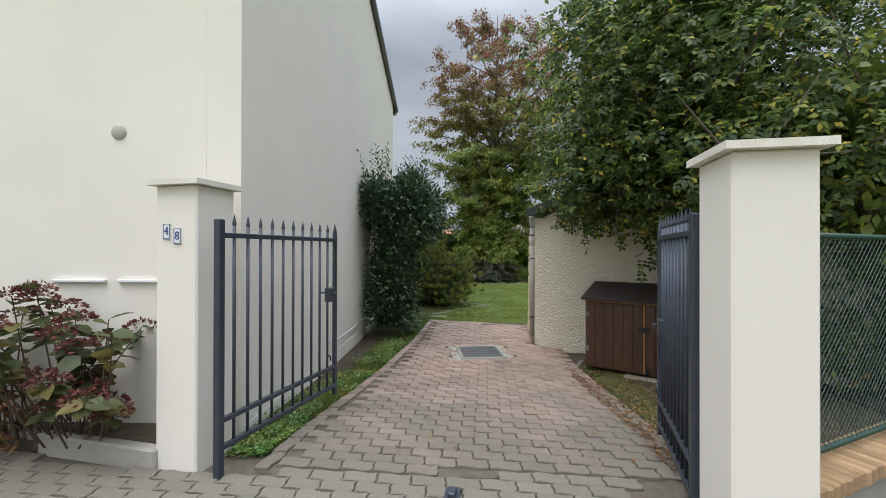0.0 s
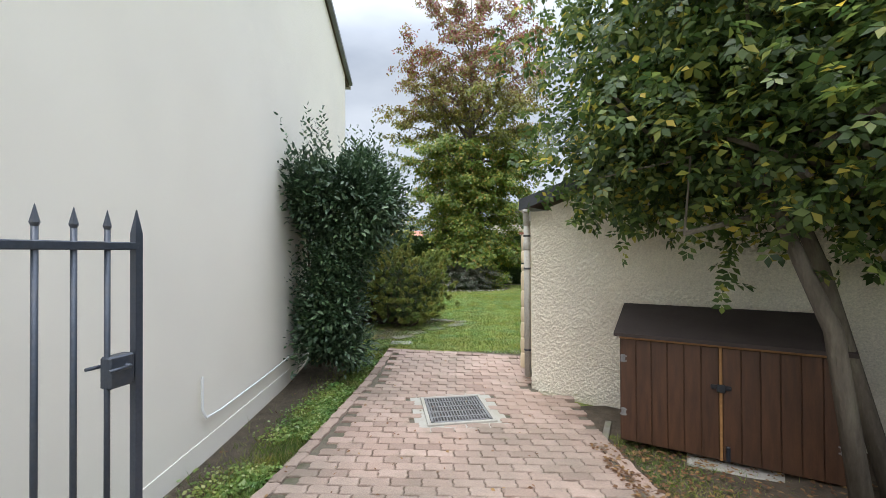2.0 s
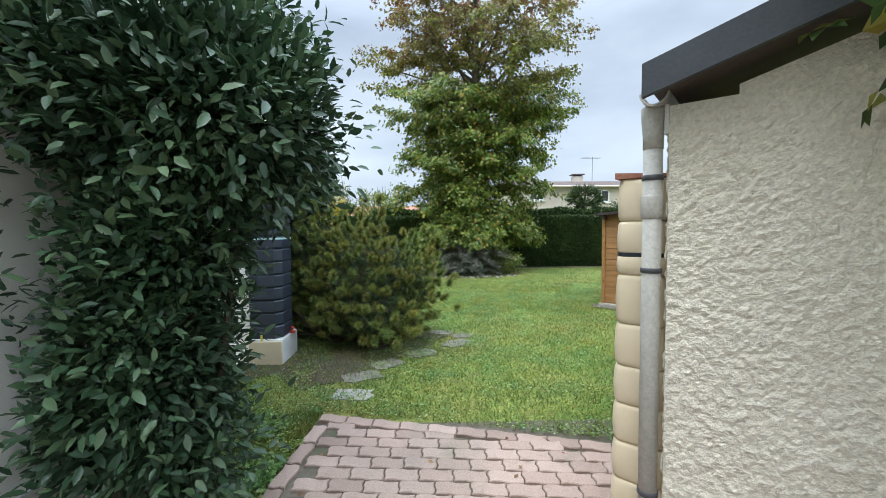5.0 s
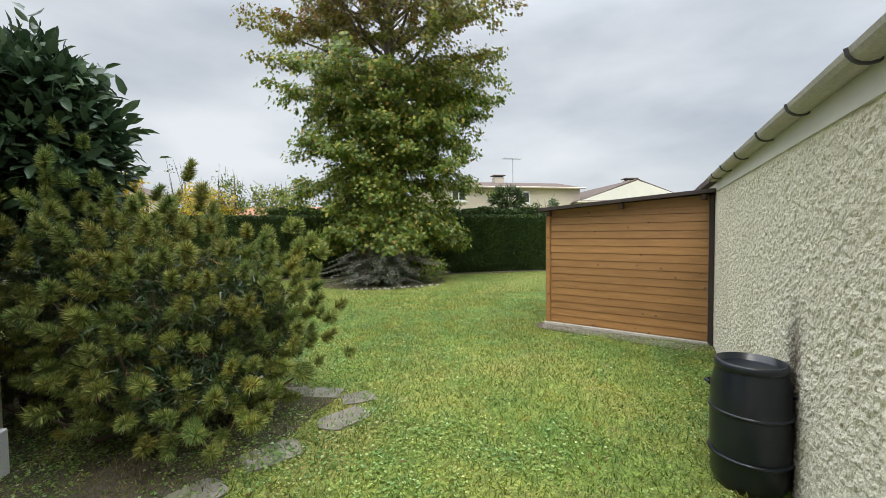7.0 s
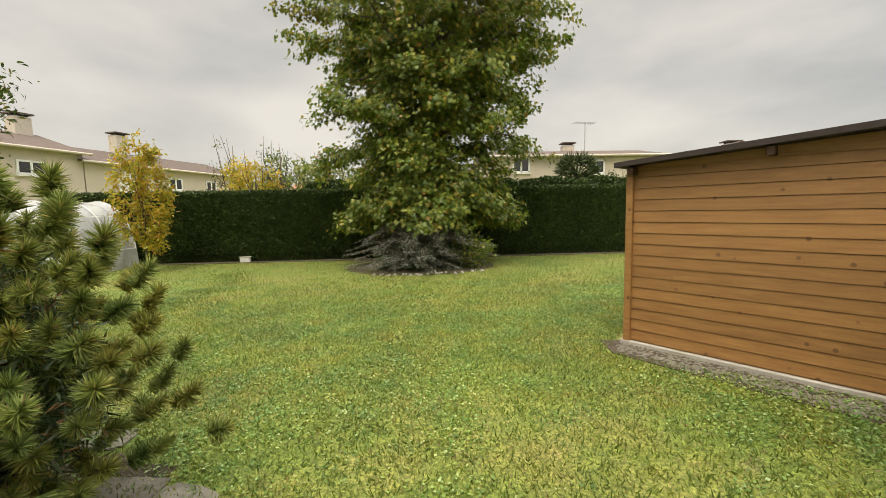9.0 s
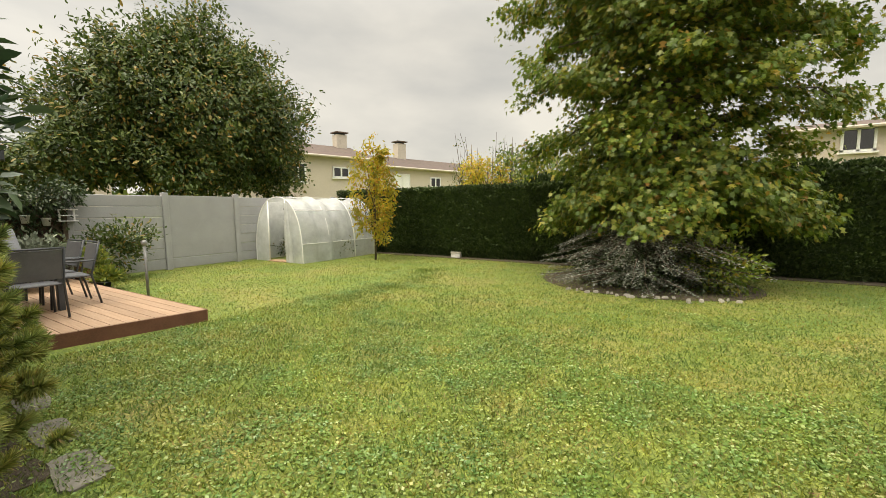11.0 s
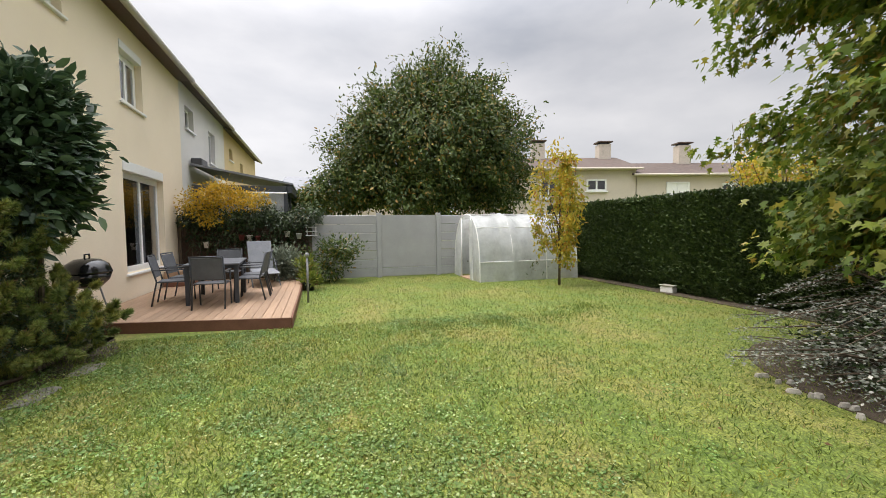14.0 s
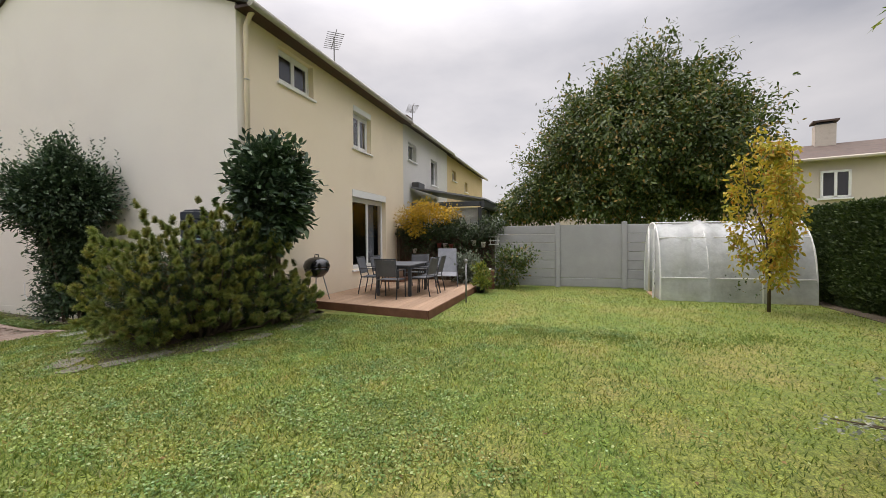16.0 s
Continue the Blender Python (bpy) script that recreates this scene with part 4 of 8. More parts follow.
    cc, d = np.concatenate([cc, fill]), np.concatenate([d, fill * np.array((1, 1, 0))])
    per = 8
    pos = np.repeat(cc, per, axis=0) + rng.normal(size=(len(cc) * per, 3)) * np.array((0.12, 0.12, 0.09))
    way = np.repeat(d, per, axis=0)
    way /= np.linalg.norm(way, axis=1)[:, None]
    keep = pos[:, 2] > 0.95 + 0.25 * np.sin(pos[:, 0] * 3.1) * np.cos(pos[:, 1] * 2.3)
    pos, way = pos[keep], way[keep]
    n = len(pos)
    ways = way * 0.5 + np.array((0, 0, -0.65)) + 0.45 * rng.normal(size=(n, 3))
    out = pos * np.array((1, 1, 0))
    out /= np.maximum(np.linalg.norm(out, axis=1), 0.1)[:, None]
    leaves("crown", L_AMBER, pos, ways, rng.uniform(0.085, 0.145, n), LEAF_STAR, t, rng, norms=out * 0.6 + np.array((0, 0, 0.9)))


liquidambar()


def cherry():
    rng = np.random.default_rng(21)
    t = thing("cherry_tree", "broad dark green cherry tree beyond the fence", "tree", pose(-13.0, 19.75, 0))
    bm = bmesh.new()
    tube(bm, [(0, 0, -0.1), (0, 0.1, 2.0), (0.1, 0, 3.2)], [0.24, 0.19, 0.15], 9)
    part("trunk", bm, M_BARK, t)
    tips = [(4.0 * math.cos(a) * s, 4.0 * math.sin(a) * s, 4.2 + 3.8 * (1 - s * 0.5) * h) for a, s, h in zip(rng.uniform(0, 6.3, 40), rng.uniform(0.4, 1.0, 40), rng.uniform(0.1, 1.0, 40))]
    for tip in tips:
        limb = bmesh.new()
        branches(limb, (0, 0, 2.6), [tuple(v * 0.85 for v in tip)], rng, 0.08, 0.01, 0.3)
        part("limb", limb, M_BARK, t)
    blobs = [((0, 0, 4.9), (3.2, 3.3, 2.6), 4.6), ((-0.4, -1.9, 4.2), (2.4, 2.1, 1.7), 2.0), ((0.5, 1.9, 4.6), (2.5, 2.1, 2.0), 2.2), ((0, 0.5, 6.8), (1.7, 1.8, 1.5), 2.0), ((0.4, 2.2, 6.2), (1.2, 1.1, 1.1), 0.9), ((0, -1.5, 6.1), (1.3, 1.2, 1.2), 0.9),
             ((0.3, -3.2, 3.3), (1.4, 1.2, 0.9), 0.8), ((0.4, -3.9, 2.8), (0.9, 0.8, 0.5), 0.3), ((1.2, -0.8, 2.9), (1.8, 2.2, 0.9), 1.1), ((0.8, 2.7, 3.1), (1.4, 1.4, 1.0), 0.8), ((0.2, 3.5, 4.4), (1.0, 0.9, 0.8), 0.4)]
    pos, out, cc = cloud(rng, blobs, 8600, 11, (0.16, 0.16, 0.16), 0.66)
    pos = lumpy(pos, (0, 0, 4.6), 0.34, 4.2)
    keep = pos[:, 2] > 1.75 + 0.25 * np.sin(pos[:, 1] * 2.3)
    pos, out = pos[keep], out[keep]
    n = len(pos)
    ways = out * 0.6 + np.array((0, 0, -0.45)) + 0.7 * rng.normal(size=(n, 3))
    leaves("crown", L_CHERRY, pos, ways, rng.uniform(0.12, 0.20, n), LEAF_OVAL, t, rng, norms=out + np.array((0, 0, 0.5)))
    # shoots that stand out of the crown
    sh = cc[rng.choice(len(cc), 300)]
    d = sh - np.array((0, 0, 5.0))
    d /= np.linalg.norm(d, axis=1)[:, None]
    keep = d[:, 2] > 0.0
    sh, d = sh[keep], d[keep] + np.array((0, 0, 0.7))
    f = np.linspace(0.05, 0.58, 11)
    pos = (sh[:, None, :] + d[:, None, :] * f[None, :, None]).reshape(-1, 3)
    ways = np.repeat(d, 11, axis=0) * 0.5 + 0.7 * rng.normal(size=(len(pos), 3)) + np.array((0, 0, -0.3))
    leaves("shoot_leaves", L_CHERRY, pos, ways, rng.uniform(0.12, 0.19, len(pos)), LEAF_OVAL, t, rng)


cherry()


def leafy_bush(name, label, m, blobs, clusters, per, spread, mat, size, shape, seed, shell=0.6, droop=-0.1, stems=(), shoots=(), outw=0.9):
    rng = np.random.default_rng(seed)
    t = thing(name, label, "shrub", m)
    if stems:
        for a, b, r in stems:
            a, b = Vector(a), Vector(b)
            mid = a.lerp(b, 0.5) + Vector(rng.normal(size=3)) * 0.06
            part("stem", tubed([a, mid, b], [r, r * 0.8, r * 0.35], 6), M_STEM, t)
    pos, out, _ = cloud(rng, blobs, clusters, per, spread, shell)
    pos = lumpy(pos, tuple(np.mean([b[0] for b in blobs], axis=0)), 0.28, 3.0, seed * 0.7)
    keep = pos[:, 2] > 0.03
    pos, out = pos[keep], out[keep]
    n = len(pos)
    ways = out * outw + np.array((0, 0, droop)) + 0.45 * rng.normal(size=(n, 3))
    leaves("foliage", mat, pos, ways, rng.uniform(size * 0.7, size * 1.25, n), shape, t, rng, norms=out * 0.6 + np.array((0, 0, 0.8)))
    if shoots:
        ps, ws = [], []
        for base, tip, count in shoots:
            base, tip = np.array(base), np.array(tip)
            f = np.linspace(0.0, 1.0, count)[:, None]
            ps.append(base + (tip - base) * f)
            a = np.arange(count) * 2.4
            ws.append(np.stack([np.cos(a), np.sin(a), 0.75 + 0 * a], 1))
        ps, ws = np.concatenate(ps), np.concatenate(ws)
        leaves("shoot_leaves", mat, ps, ws, rng.uniform(size * 0.6, size * 0.95, len(ps)), shape, t, rng)
    return t


def shoot_set(seed, n, cx, cy, rx, ry, z, h):
    r = np.random.default_rng(seed)
    out = []
    for _ in range(n):
        x, y = cx + rx * r.uniform(-1, 1), cy + ry * r.uniform(-1, 1)
        hh = h * r.uniform(0.5, 1.2)
        out.append(((x, y, z), (x + 0.15 * r.normal(), y + 0.15 * r.normal(), z + hh), int(14 * hh / 0.5)))
    return out


# cherry laurel beside the gable: wide top, narrow foot
leafy_bush("laurel_shrub", "tall dense dark green laurel against the gable", pose(-1.18, 8.36, 0),
           [((0.14, 0.0, 2.32), (0.74, 0.70, 0.62), 3.4), ((-0.12, -0.14, 0.95), (0.33, 0.42, 0.66), 1.6), ((0.03, -0.08, 1.6), (0.34, 0.46, 0.38), 1.0), ((-0.12, -0.12, 0.42), (0.37, 0.42, 0.36), 1.0), ((0.25, 0.2, 2.80), (0.36, 0.42, 0.32), 0.6), ((-0.38, -0.3, 2.5), (0.22, 0.34, 0.3), 0.35)],
           2700, 13, (0.11, 0.11, 0.10), L_LAUREL, 0.085, LEAF_OVAL, 31, 0.6, 0.1,
           stems=[((0.1 * k - 0.3, 0.08 * (k % 3) - 0.1, 0), (0.25 * k - 0.5, 0.2 * (k % 3) - 0.2, 2.4), 0.025) for k in range(5)],
           shoots=shoot_set(3, 22, 0.2, 0.1, 0.6, 0.6, 2.7, 0.75) + shoot_set(4, 18, -0.42, -0.35, 0.22, 0.35, 2.4, 1.0) + shoot_set(5, 14, 0.25, 0.0, 0.55, 0.6, 2.2, 0.8) + shoot_set(6, 9, -0.52, -0.35, 0.1, 0.3, 0.5, 1.1))
# rounded laurel behind the house corner
leafy_bush("laurel_standard", "rounded dark green laurel on bare stems", pose(-2.02, 12.32, 0),
           [((0, 0, 2.38), (0.68, 0.36, 0.66), 3.0), ((0.05, 0.02, 2.8), (0.45, 0.30, 0.34), 1.0), ((0, 0.02, 1.95), (0.55, 0.34, 0.40), 1.0)],
           800, 12, (0.11, 0.10, 0.09), L_LAUREL, 0.16, LEAF_OVAL, 33, 0.6, 0.1,
           stems=[((0.08 * k - 0.1, 0.05, 0), (0.2 * k - 0.3, 0.1 * (k - 1), 2.3), 0.03) for k in range(4)],
           shoots=shoot_set(7, 9, 0, 0.05, 0.5, 0.3, 3.0, 0.35))


def pine():
    rng = np.random.default_rng(41)
    t = thing("dwarf_pine", "spreading dwarf mountain pine with green candles", "shrub", pose(-0.6, 11.75, 0))
    blobs = [((0.1, 0.0, 0.85), (1.0, 0.85, 0.85), 3.2), ((-0.75, 0.25, 1.20), (0.85, 0.6, 0.85), 2.4), ((0.45, 0.15, 0.72), (0.60, 0.50, 0.70), 1.5), ((-1.65, 0.6, 0.50), (0.70, 0.42, 0.40), 1.2), ((0.1, -0.45, 0.5), (0.7, 0.5, 0.45), 1.0), ((-1.0, 0.55, 0.5), (0.9, 0.55, 0.5), 1.0), ((-0.95, 0.5, 1.15), (0.50, 0.42, 0.55), 1.1), ((-1.5, 0.9, 0.42), (0.42, 0.28, 0.26), 0.5)]
    pos, out, cc = cloud(rng, blobs, 7000, 1, 0.03, 0.66)
    pos = lumpy(pos, (-0.5, 0.2, 0.5), 0.26, 4.5, 2.0)
    chosen = []
    for k in range(len(pos)):
        if pos[k, 2] > 0.14 and (not chosen or ((pos[chosen] - pos[k]) ** 2).sum(axis=1).min() > 0.0256):
            chosen.append(k)
    cc, out = pos[chosen], out[chosen]
    for k in rng.choice(len(cc), 46, replace=False):
        c = cc[k] * np.array((0.9, 0.9, 0.85))
        a = Vector((c[0] * 0.25 - 0.2, c[1] * 0.25 + 0.1, 0.02))
        mid = a.lerp(Vector(c), 0.55) + Vector((0, 0, -0.12))
        part("branch", tubed([a, mid, Vector(c)], [0.03, 0.02, 0.008], 5), M_STEM, t)
    # each tuft: a plump brush of short needles on a twig that turns upwards
    per = 300
    axis = out * 0.8 + np.array((0, 0, 0.55)) + 0.3 * rng.normal(size=out.shape)
    axis /= np.linalg.norm(axis, axis=1)[:, None]
    ln = rng.uniform(0.07, 0.13, len(cc))
    f = rng.random((len(cc), per))
    p = cc[:, None, :] + axis[:, None, :] * (ln[:, None] * (f - 0.55))[:, :, None]
    ray = rand_dirs(rng, len(cc) * per).reshape(len(cc), per, 3)
    ray -= axis[:, None, :] * (ray * axis[:, None, :]).sum(axis=2)[:, :, None]
    ray /= np.linalg.norm(ray, axis=2)[:, :, None]
    w = axis[:, None, :] * (0.25 + 1.1 * f[:, :, None] ** 5) + ray * (1.0 - 0.5 * f[:, :, None] ** 6) + 0.25 * rng.normal(size=ray.shape)
    p, w = p.reshape(-1, 3), w.reshape(-1, 3)
    verts, faces = LEAF_NEEDLE
    fat = (verts * np.array((3.6, 1, 1)), faces)
    leaves("needles", L_PINE, p, w, np.repeat(rng.uniform(0.056, 0.078, len(cc)), per) * rng.uniform(0.85, 1.15, len(p)), fat, t, rng)
    # dark needles inside colour in the shade between tufts; then dry twigs
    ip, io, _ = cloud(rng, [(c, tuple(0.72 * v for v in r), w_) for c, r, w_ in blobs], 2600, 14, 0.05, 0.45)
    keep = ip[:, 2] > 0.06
    leaves("shade_needles", L_IVY_CORE, ip[keep], io[keep] * 0.4 + rng.normal(size=ip[keep].shape), rng.uniform(0.06, 0.10, keep.sum()), (verts * np.array((3.5, 1, 1)), faces), t, rng)
    dp = ip[keep][::9]
    leaves("dry_needles", L_DRY, dp, rng.normal(size=dp.shape), rng.uniform(0.05, 0.09, len(dp)), (verts * np.array((3.5, 1, 1)), faces), t, rng)


pine()


def drive_tree():
    rng = np.random.default_rng(51)
    t = thing("drive_tree", "dense multi-stemmed tree hanging over the storage box", "tree", pose(2.9, 4.9, 0))
    bm = bmesh.new()
    for a, b, c, r in (((0.02, 0.0, -0.1), (-0.12, 0.05, 1.1), (-0.55, 0.4, 2.7), 0.062), ((0.25, -0.25, -0.1), (0.40, -0.2, 1.4), (0.6, 0.1, 3.2), 0.06), ((0.35, 0.1, -0.1), (0.15, 0.4, 1.5), (-0.1, 0.9, 3.2), 0.06), ((0.3, -0.2, -0.1), (0.8, -0.2, 1.5), (1.3, 0.2, 3.4), 0.055)):
        tube(bm, [a, b, c], [r, r * 0.85, r * 0.5], 8)
    part("trunk", bm, M_BARK, t)
    for k in range(34):
        limb = bmesh.new()
        a = rng.uniform(0, 6.3)
        tip = (1.9 * math.cos(a) * rng.uniform(0.4, 1), 1.9 * math.sin(a) * rng.uniform(0.4, 1), rng.uniform(2.2, 5.2))
        branches(limb, (rng.uniform(-0.6, 0.6), rng.uniform(-0.2, 0.7), 2.1), [tip], rng, 0.03, 0.006, 0.2)
        part("limb", limb, M_BARK, t)
    blobs = [((-0.4, 1.0, 3.9), (1.75, 1.6, 1.6), 4.0), ((0.8, 0.4, 3.6), (2.0, 1.7, 1.7), 3.5), ((-0.75, 1.3, 2.75), (1.0, 0.9, 0.75), 1.6), ((0.0, 0.5, 2.45), (1.3, 0.9, 0.6), 1.5), ((0.5, -0.4, 2.5), (1.4, 0.8, 0.8), 1.4), ((2.1, 0.0, 2.4), (1.4, 1.4, 1.3), 1.8), ((0.3, 0.9, 5.2), (2.0, 1.6, 1.2), 2.0)]
    pos, out, cc = cloud(rng, blobs, 3600, 5, (0.17, 0.17, 0.15), 0.4)
    # hanging sprays
    hang = cc[rng.choice(len(cc), 260)]
    f = np.linspace(0, 0.6, 8)
    sp = (hang[:, None, :] + np.stack([0.05 * np.sin(f * 9), 0.05 * np.cos(f * 7), -f], 1)[None]).reshape(-1, 3)
    thin = (pos[:, 0] > -1.35 + 0.3 * rng.normal(size=len(pos))) | (rng.random(len(pos)) < 0.22)
    pos, out = pos[thin], out[thin]
    pos = np.concatenate([pos, sp])
    out = np.concatenate([out, np.repeat(out[:1] * 0, len(sp), axis=0)])
    keep = (pos[:, 2] > 1.25) & (np.hypot(pos[:, 0] + 2.8, pos[:, 1] + 2.4) > 1.3) & ~((pos[:, 1] < -0.3) & (pos[:, 0] < 0.2) & (pos[:, 2] < 1.95))
    pos, out = pos[keep], out[keep]
    n = len(pos)
    ways = out * 0.5 + np.array((0, 0, -0.6)) + 0.5 * rng.normal(size=(n, 3))
    leaves("crown", L_DRIVE, pos, ways, rng.uniform(0.13, 0.215, n), LEAF_PINNATE, t, rng, norms=out * 0.5 + np.array((0, 0, 0.8)))


drive_tree()


def cedar():
    rng = np.random.default_rng(61)
    t = thing("blue_cedar_shrub", "low silvery blue weeping conifer under the tree", "shrub", pose(1.75, 20.5, 0))
    ps, ws, ns = [], [], []
    for k in range(150):
        a = rng.uniform(0, 6.3)
        rr = rng.uniform(0.7, 2.15)
        h = rng.uniform(0.15, 1.25) * (1.3 - rr / 2.9)
        p0, p1, p2 = Vector((0, 0, 0.05 + h * 0.6)), Vector((rr * 0.55 * math.cos(a), rr * 0.45 * math.sin(a), h * 1.2)), Vector((rr * math.cos(a), rr * 0.8 * math.sin(a), max(0.08, h * 0.85)))
        part("branch", tubed([p0, p1, p2], [0.016, 0.010, 0.004], 5), M_STEM, t)
        # herringbone side twigs in the plane of the arching branch
        for j in range(26):
            f = 0.2 + 0.8 * j / 25
            p = p0.lerp(p1, f * 2) if f < 0.5 else p1.lerp(p2, f * 2 - 1)
            b = a + (0.95 if j % 2 else -0.95) + 0.15 * rng.normal()
            ln = (0.10 + 0.16 * (1 - f)) * rng.uniform(0.7, 1.3)
            for g in np.linspace(0.05, 1.0, 8):
                ps.append((p.x + ln * g * math.cos(b), p.y + ln * g * math.sin(b), max(0.03, p.z - 0.04 * g + 0.012 * rng.normal())))
                ws.append((math.cos(b) + 0.9 * rng.normal(), math.sin(b) + 0.9 * rng.normal(), 0.3 * rng.normal()))
    leaves("foliage", L_CEDAR, np.array(ps), np.array(ws), rng.uniform(0.024, 0.044, len(ps)), (LEAF_DIAMOND[0] * np.array((1.1, 1, 1)), LEAF_DIAMOND[1]), t, rng, norms=np.tile((0, 0, 0.9), (len(ps), 1)))
    # dark leaf fill: the shade inside the silver shrub, put into the colour
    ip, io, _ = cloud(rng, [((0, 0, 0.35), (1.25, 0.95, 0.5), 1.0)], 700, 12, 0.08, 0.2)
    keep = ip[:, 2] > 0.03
    leaves("shade_leaves", L_IVY_CORE, ip[keep], io[keep] + 0.7 * rng.normal(size=ip[keep].shape), rng.uniform(0.04, 0.07, keep.sum()), LEAF_DIAMOND, t, rng)
    for k in range(26):
        x = 0.6 + 2.6 * k / 25 + 0.06 * rng.normal()
        y = 19.32 + 0.16 * abs(x - 1.7) ** 1.5 + 0.08 * rng.normal()
        st = thing("edging_stone", "small pale rough stone edging the shrub bed", "stone", pose(x, y, 0.0, 0, 0, rng.uniform(0, 90)), "bed edging stones")
        w, d_ = rng.uniform(0.02, 0.06), rng.uniform(0.02, 0.04)
        out = [(w * math.cos(q) * rng.uniform(0.8, 1.1), d_ * math.sin(q) * rng.uniform(0.8, 1.1)) for q in (2 * math.pi * j / 9 for j in range(9))]
        bm = bmesh.new()
        rings = [[bm.verts.new((x_ * c, y_ * c, z)) for x_, y_ in out] for c, z in ((1.0, -0.02), (1.0, 0.015), (0.72, 0.04))]
        for r0, r1 in zip(rings, rings[1:]):
            for j in range(9):
                bm.faces.new((r0[j], r0[(j + 1) % 9], r1[(j + 1) % 9], r1[j]))
        bm.faces.new(rings[-1])
        part("stone", bm, M_CONCRETE, st)
    structure("soil_shrub", prism(bmesh.new(), [(1.75 + 1.95 * math.cos(q), 20.8 + 1.5 * math.sin(q)) for q in (2 * math.pi * j / 28 for j in range(28))], -0.05, 0.008), M_SOIL, "bare soil under the sweetgum and the silver shrub", "soil")
    t2 = thing("undergrowth_shrub", "small leafy green shrub beside the blue conifer", "shrub", pose(2.9, 20.5, 0))
    pos, out, _ = cloud(rng, [((0, 0, 0.45), (0.7, 0.6, 0.6), 1)], 160, 10, 0.1, 0.3)
    pos[:, 2] = np.maximum(pos[:, 2], 0.03)
    leaves("foliage", L_AMBER, pos, out + 0.5 * rng.normal(size=pos.shape), rng.uniform(0.07, 0.12, len(pos)), LEAF_OVAL, t2, rng)


cedar()


def young_tree():
    rng = np.random.default_rng(71)
    t = thing("young_fruit_tree", "slender young tree with yellow and orange leaves", "tree", pose(-5.5, 21.15, 0))
    bm = bmesh.new()
    tube(bm, [(0, 0, -0.05), (0.02, 0, 1.0), (-0.02, 0.02, 2.9)], [0.035, 0.028, 0.01], 7)
    tips = [(0.5 * math.cos(a), 0.5 * math.sin(a), z) for a, z in zip(rng.uniform(0, 6.3, 12), rng.uniform(1.5, 3.2, 12))]
    branches(bm, (0, 0, 0.9), tips, rng, 0.014, 0.004, 0.08)
    part("trunk", bm, M_STEM, t)
    blobs = []
    for k in range(16):
        z = 0.75 + 0.155 * k
        r = 0.14 + 0.42 * math.sin(math.pi * min(1.0, (z - 0.5) / 3.0)) ** 0.8
        blobs.append(((r * math.cos(k * 2.1), r * math.sin(k * 2.1), z), (0.16, 0.16, 0.30), 1.0))
    blobs += [((0.0, 0.0, 1.1 + 0.42 * k), (0.22, 0.22, 0.3), 1.1) for k in range(5)]
    blobs += [((0.25 * math.cos(k * 1.7), 0.25 * math.sin(k * 1.7), 3.0 + 0.1 * k), (0.08, 0.08, 0.3), 0.35) for k in range(4)]
    pos, out, _ = cloud(rng, blobs, 720, 6, 0.08, 0.2)
    n = len(pos)
    leaves("crown", L_YELLOW, pos, out * 0.4 + np.array((0, 0, -0.5)) + 0.5 * rng.normal(size=(n, 3)), rng.uniform(0.08, 0.13, n), LEAF_OVAL, t, rng)


young_tree()

# ---- gate pillars and gates ----
def pillar(m, size, height, label):
    t = thing("gate_pillar", label, "pillar", m, "gate pillars")
    h = size / 2
    part("shaft", boxed(-h, h, -h, h, -0.15, height, bevel=0.012), M_RENDER, t)
    cap = bmesh.new()
    o = h + 0.045
    lo = [cap.verts.new((x, y, height + 0.002)) for x, y in ((-o, -o), (o, -o), (o, o), (-o, o))]
    mid = [cap.verts.new((x, y, height + 0.04)) for x, y in ((-o, -o), (o, -o), (o, o), (-o, o))]
    q = o - 0.012
    hi = [cap.verts.new((x, y, height + 0.075)) for x, y in ((-q * 0.1, -q * 0.1), (q * 0.1, -q * 0.1), (q * 0.1, q * 0.1), (-q * 0.1, q * 0.1))]
    cap.faces.new(lo[::-1])
    for a, b in ((lo, mid), (mid, hi)):
        for k in range(4):
            cap.faces.new((a[k], a[(k + 1) % 4], b[(k + 1) % 4], b[k]))
    cap.faces.new(hi)
    part("capstone", cap, M_CAP, t, "weathered cream capstone")
    return t


left_pillar = pillar(pose(-1.965, 3.17, 0, 0, 0, -12), 0.36, 2.03, "white rendered gate pillar with house numbers")
right_pillar = pillar(pose(1.49, 2.23, 0, 0, 0, -9), 0.36, 2.03, "white rendered gate pillar beside the wire fence")
for x, z, d in ((-0.075, 1.70, "4"), (0.02, 1.665, "8")):
    plate = thing("number_plate", "small enamel house number plate " + d, "number plate", pose(-1.965, 3.17, 0, 0, 0, -12) @ pose(x, -0.183, z), "house numbers")
    part("plate", boxed(-0.032, 0.032, -0.006, 0.002, -0.058, 0.058, bevel=0.002), M_WHITE, plate)
    rim = bmesh.new()
    for a in ((-0.030, 0.030, 0.050, 0.055), (-0.030, 0.030, -0.055, -0.050), (-0.030, -0.025, -0.05, 0.05), (0.025, 0.030, -0.05, 0.05)):
        box(rim, a[0], a[1], -0.0078, -0.0062, a[2], a[3])
    part("rim", rim, M_BLUE, plate, "dark blue printed rim")
    bars(d, 0.085, M_BLUE, plate, pose(0, -0.0085, 0, 90, 0, 0), 0.001)


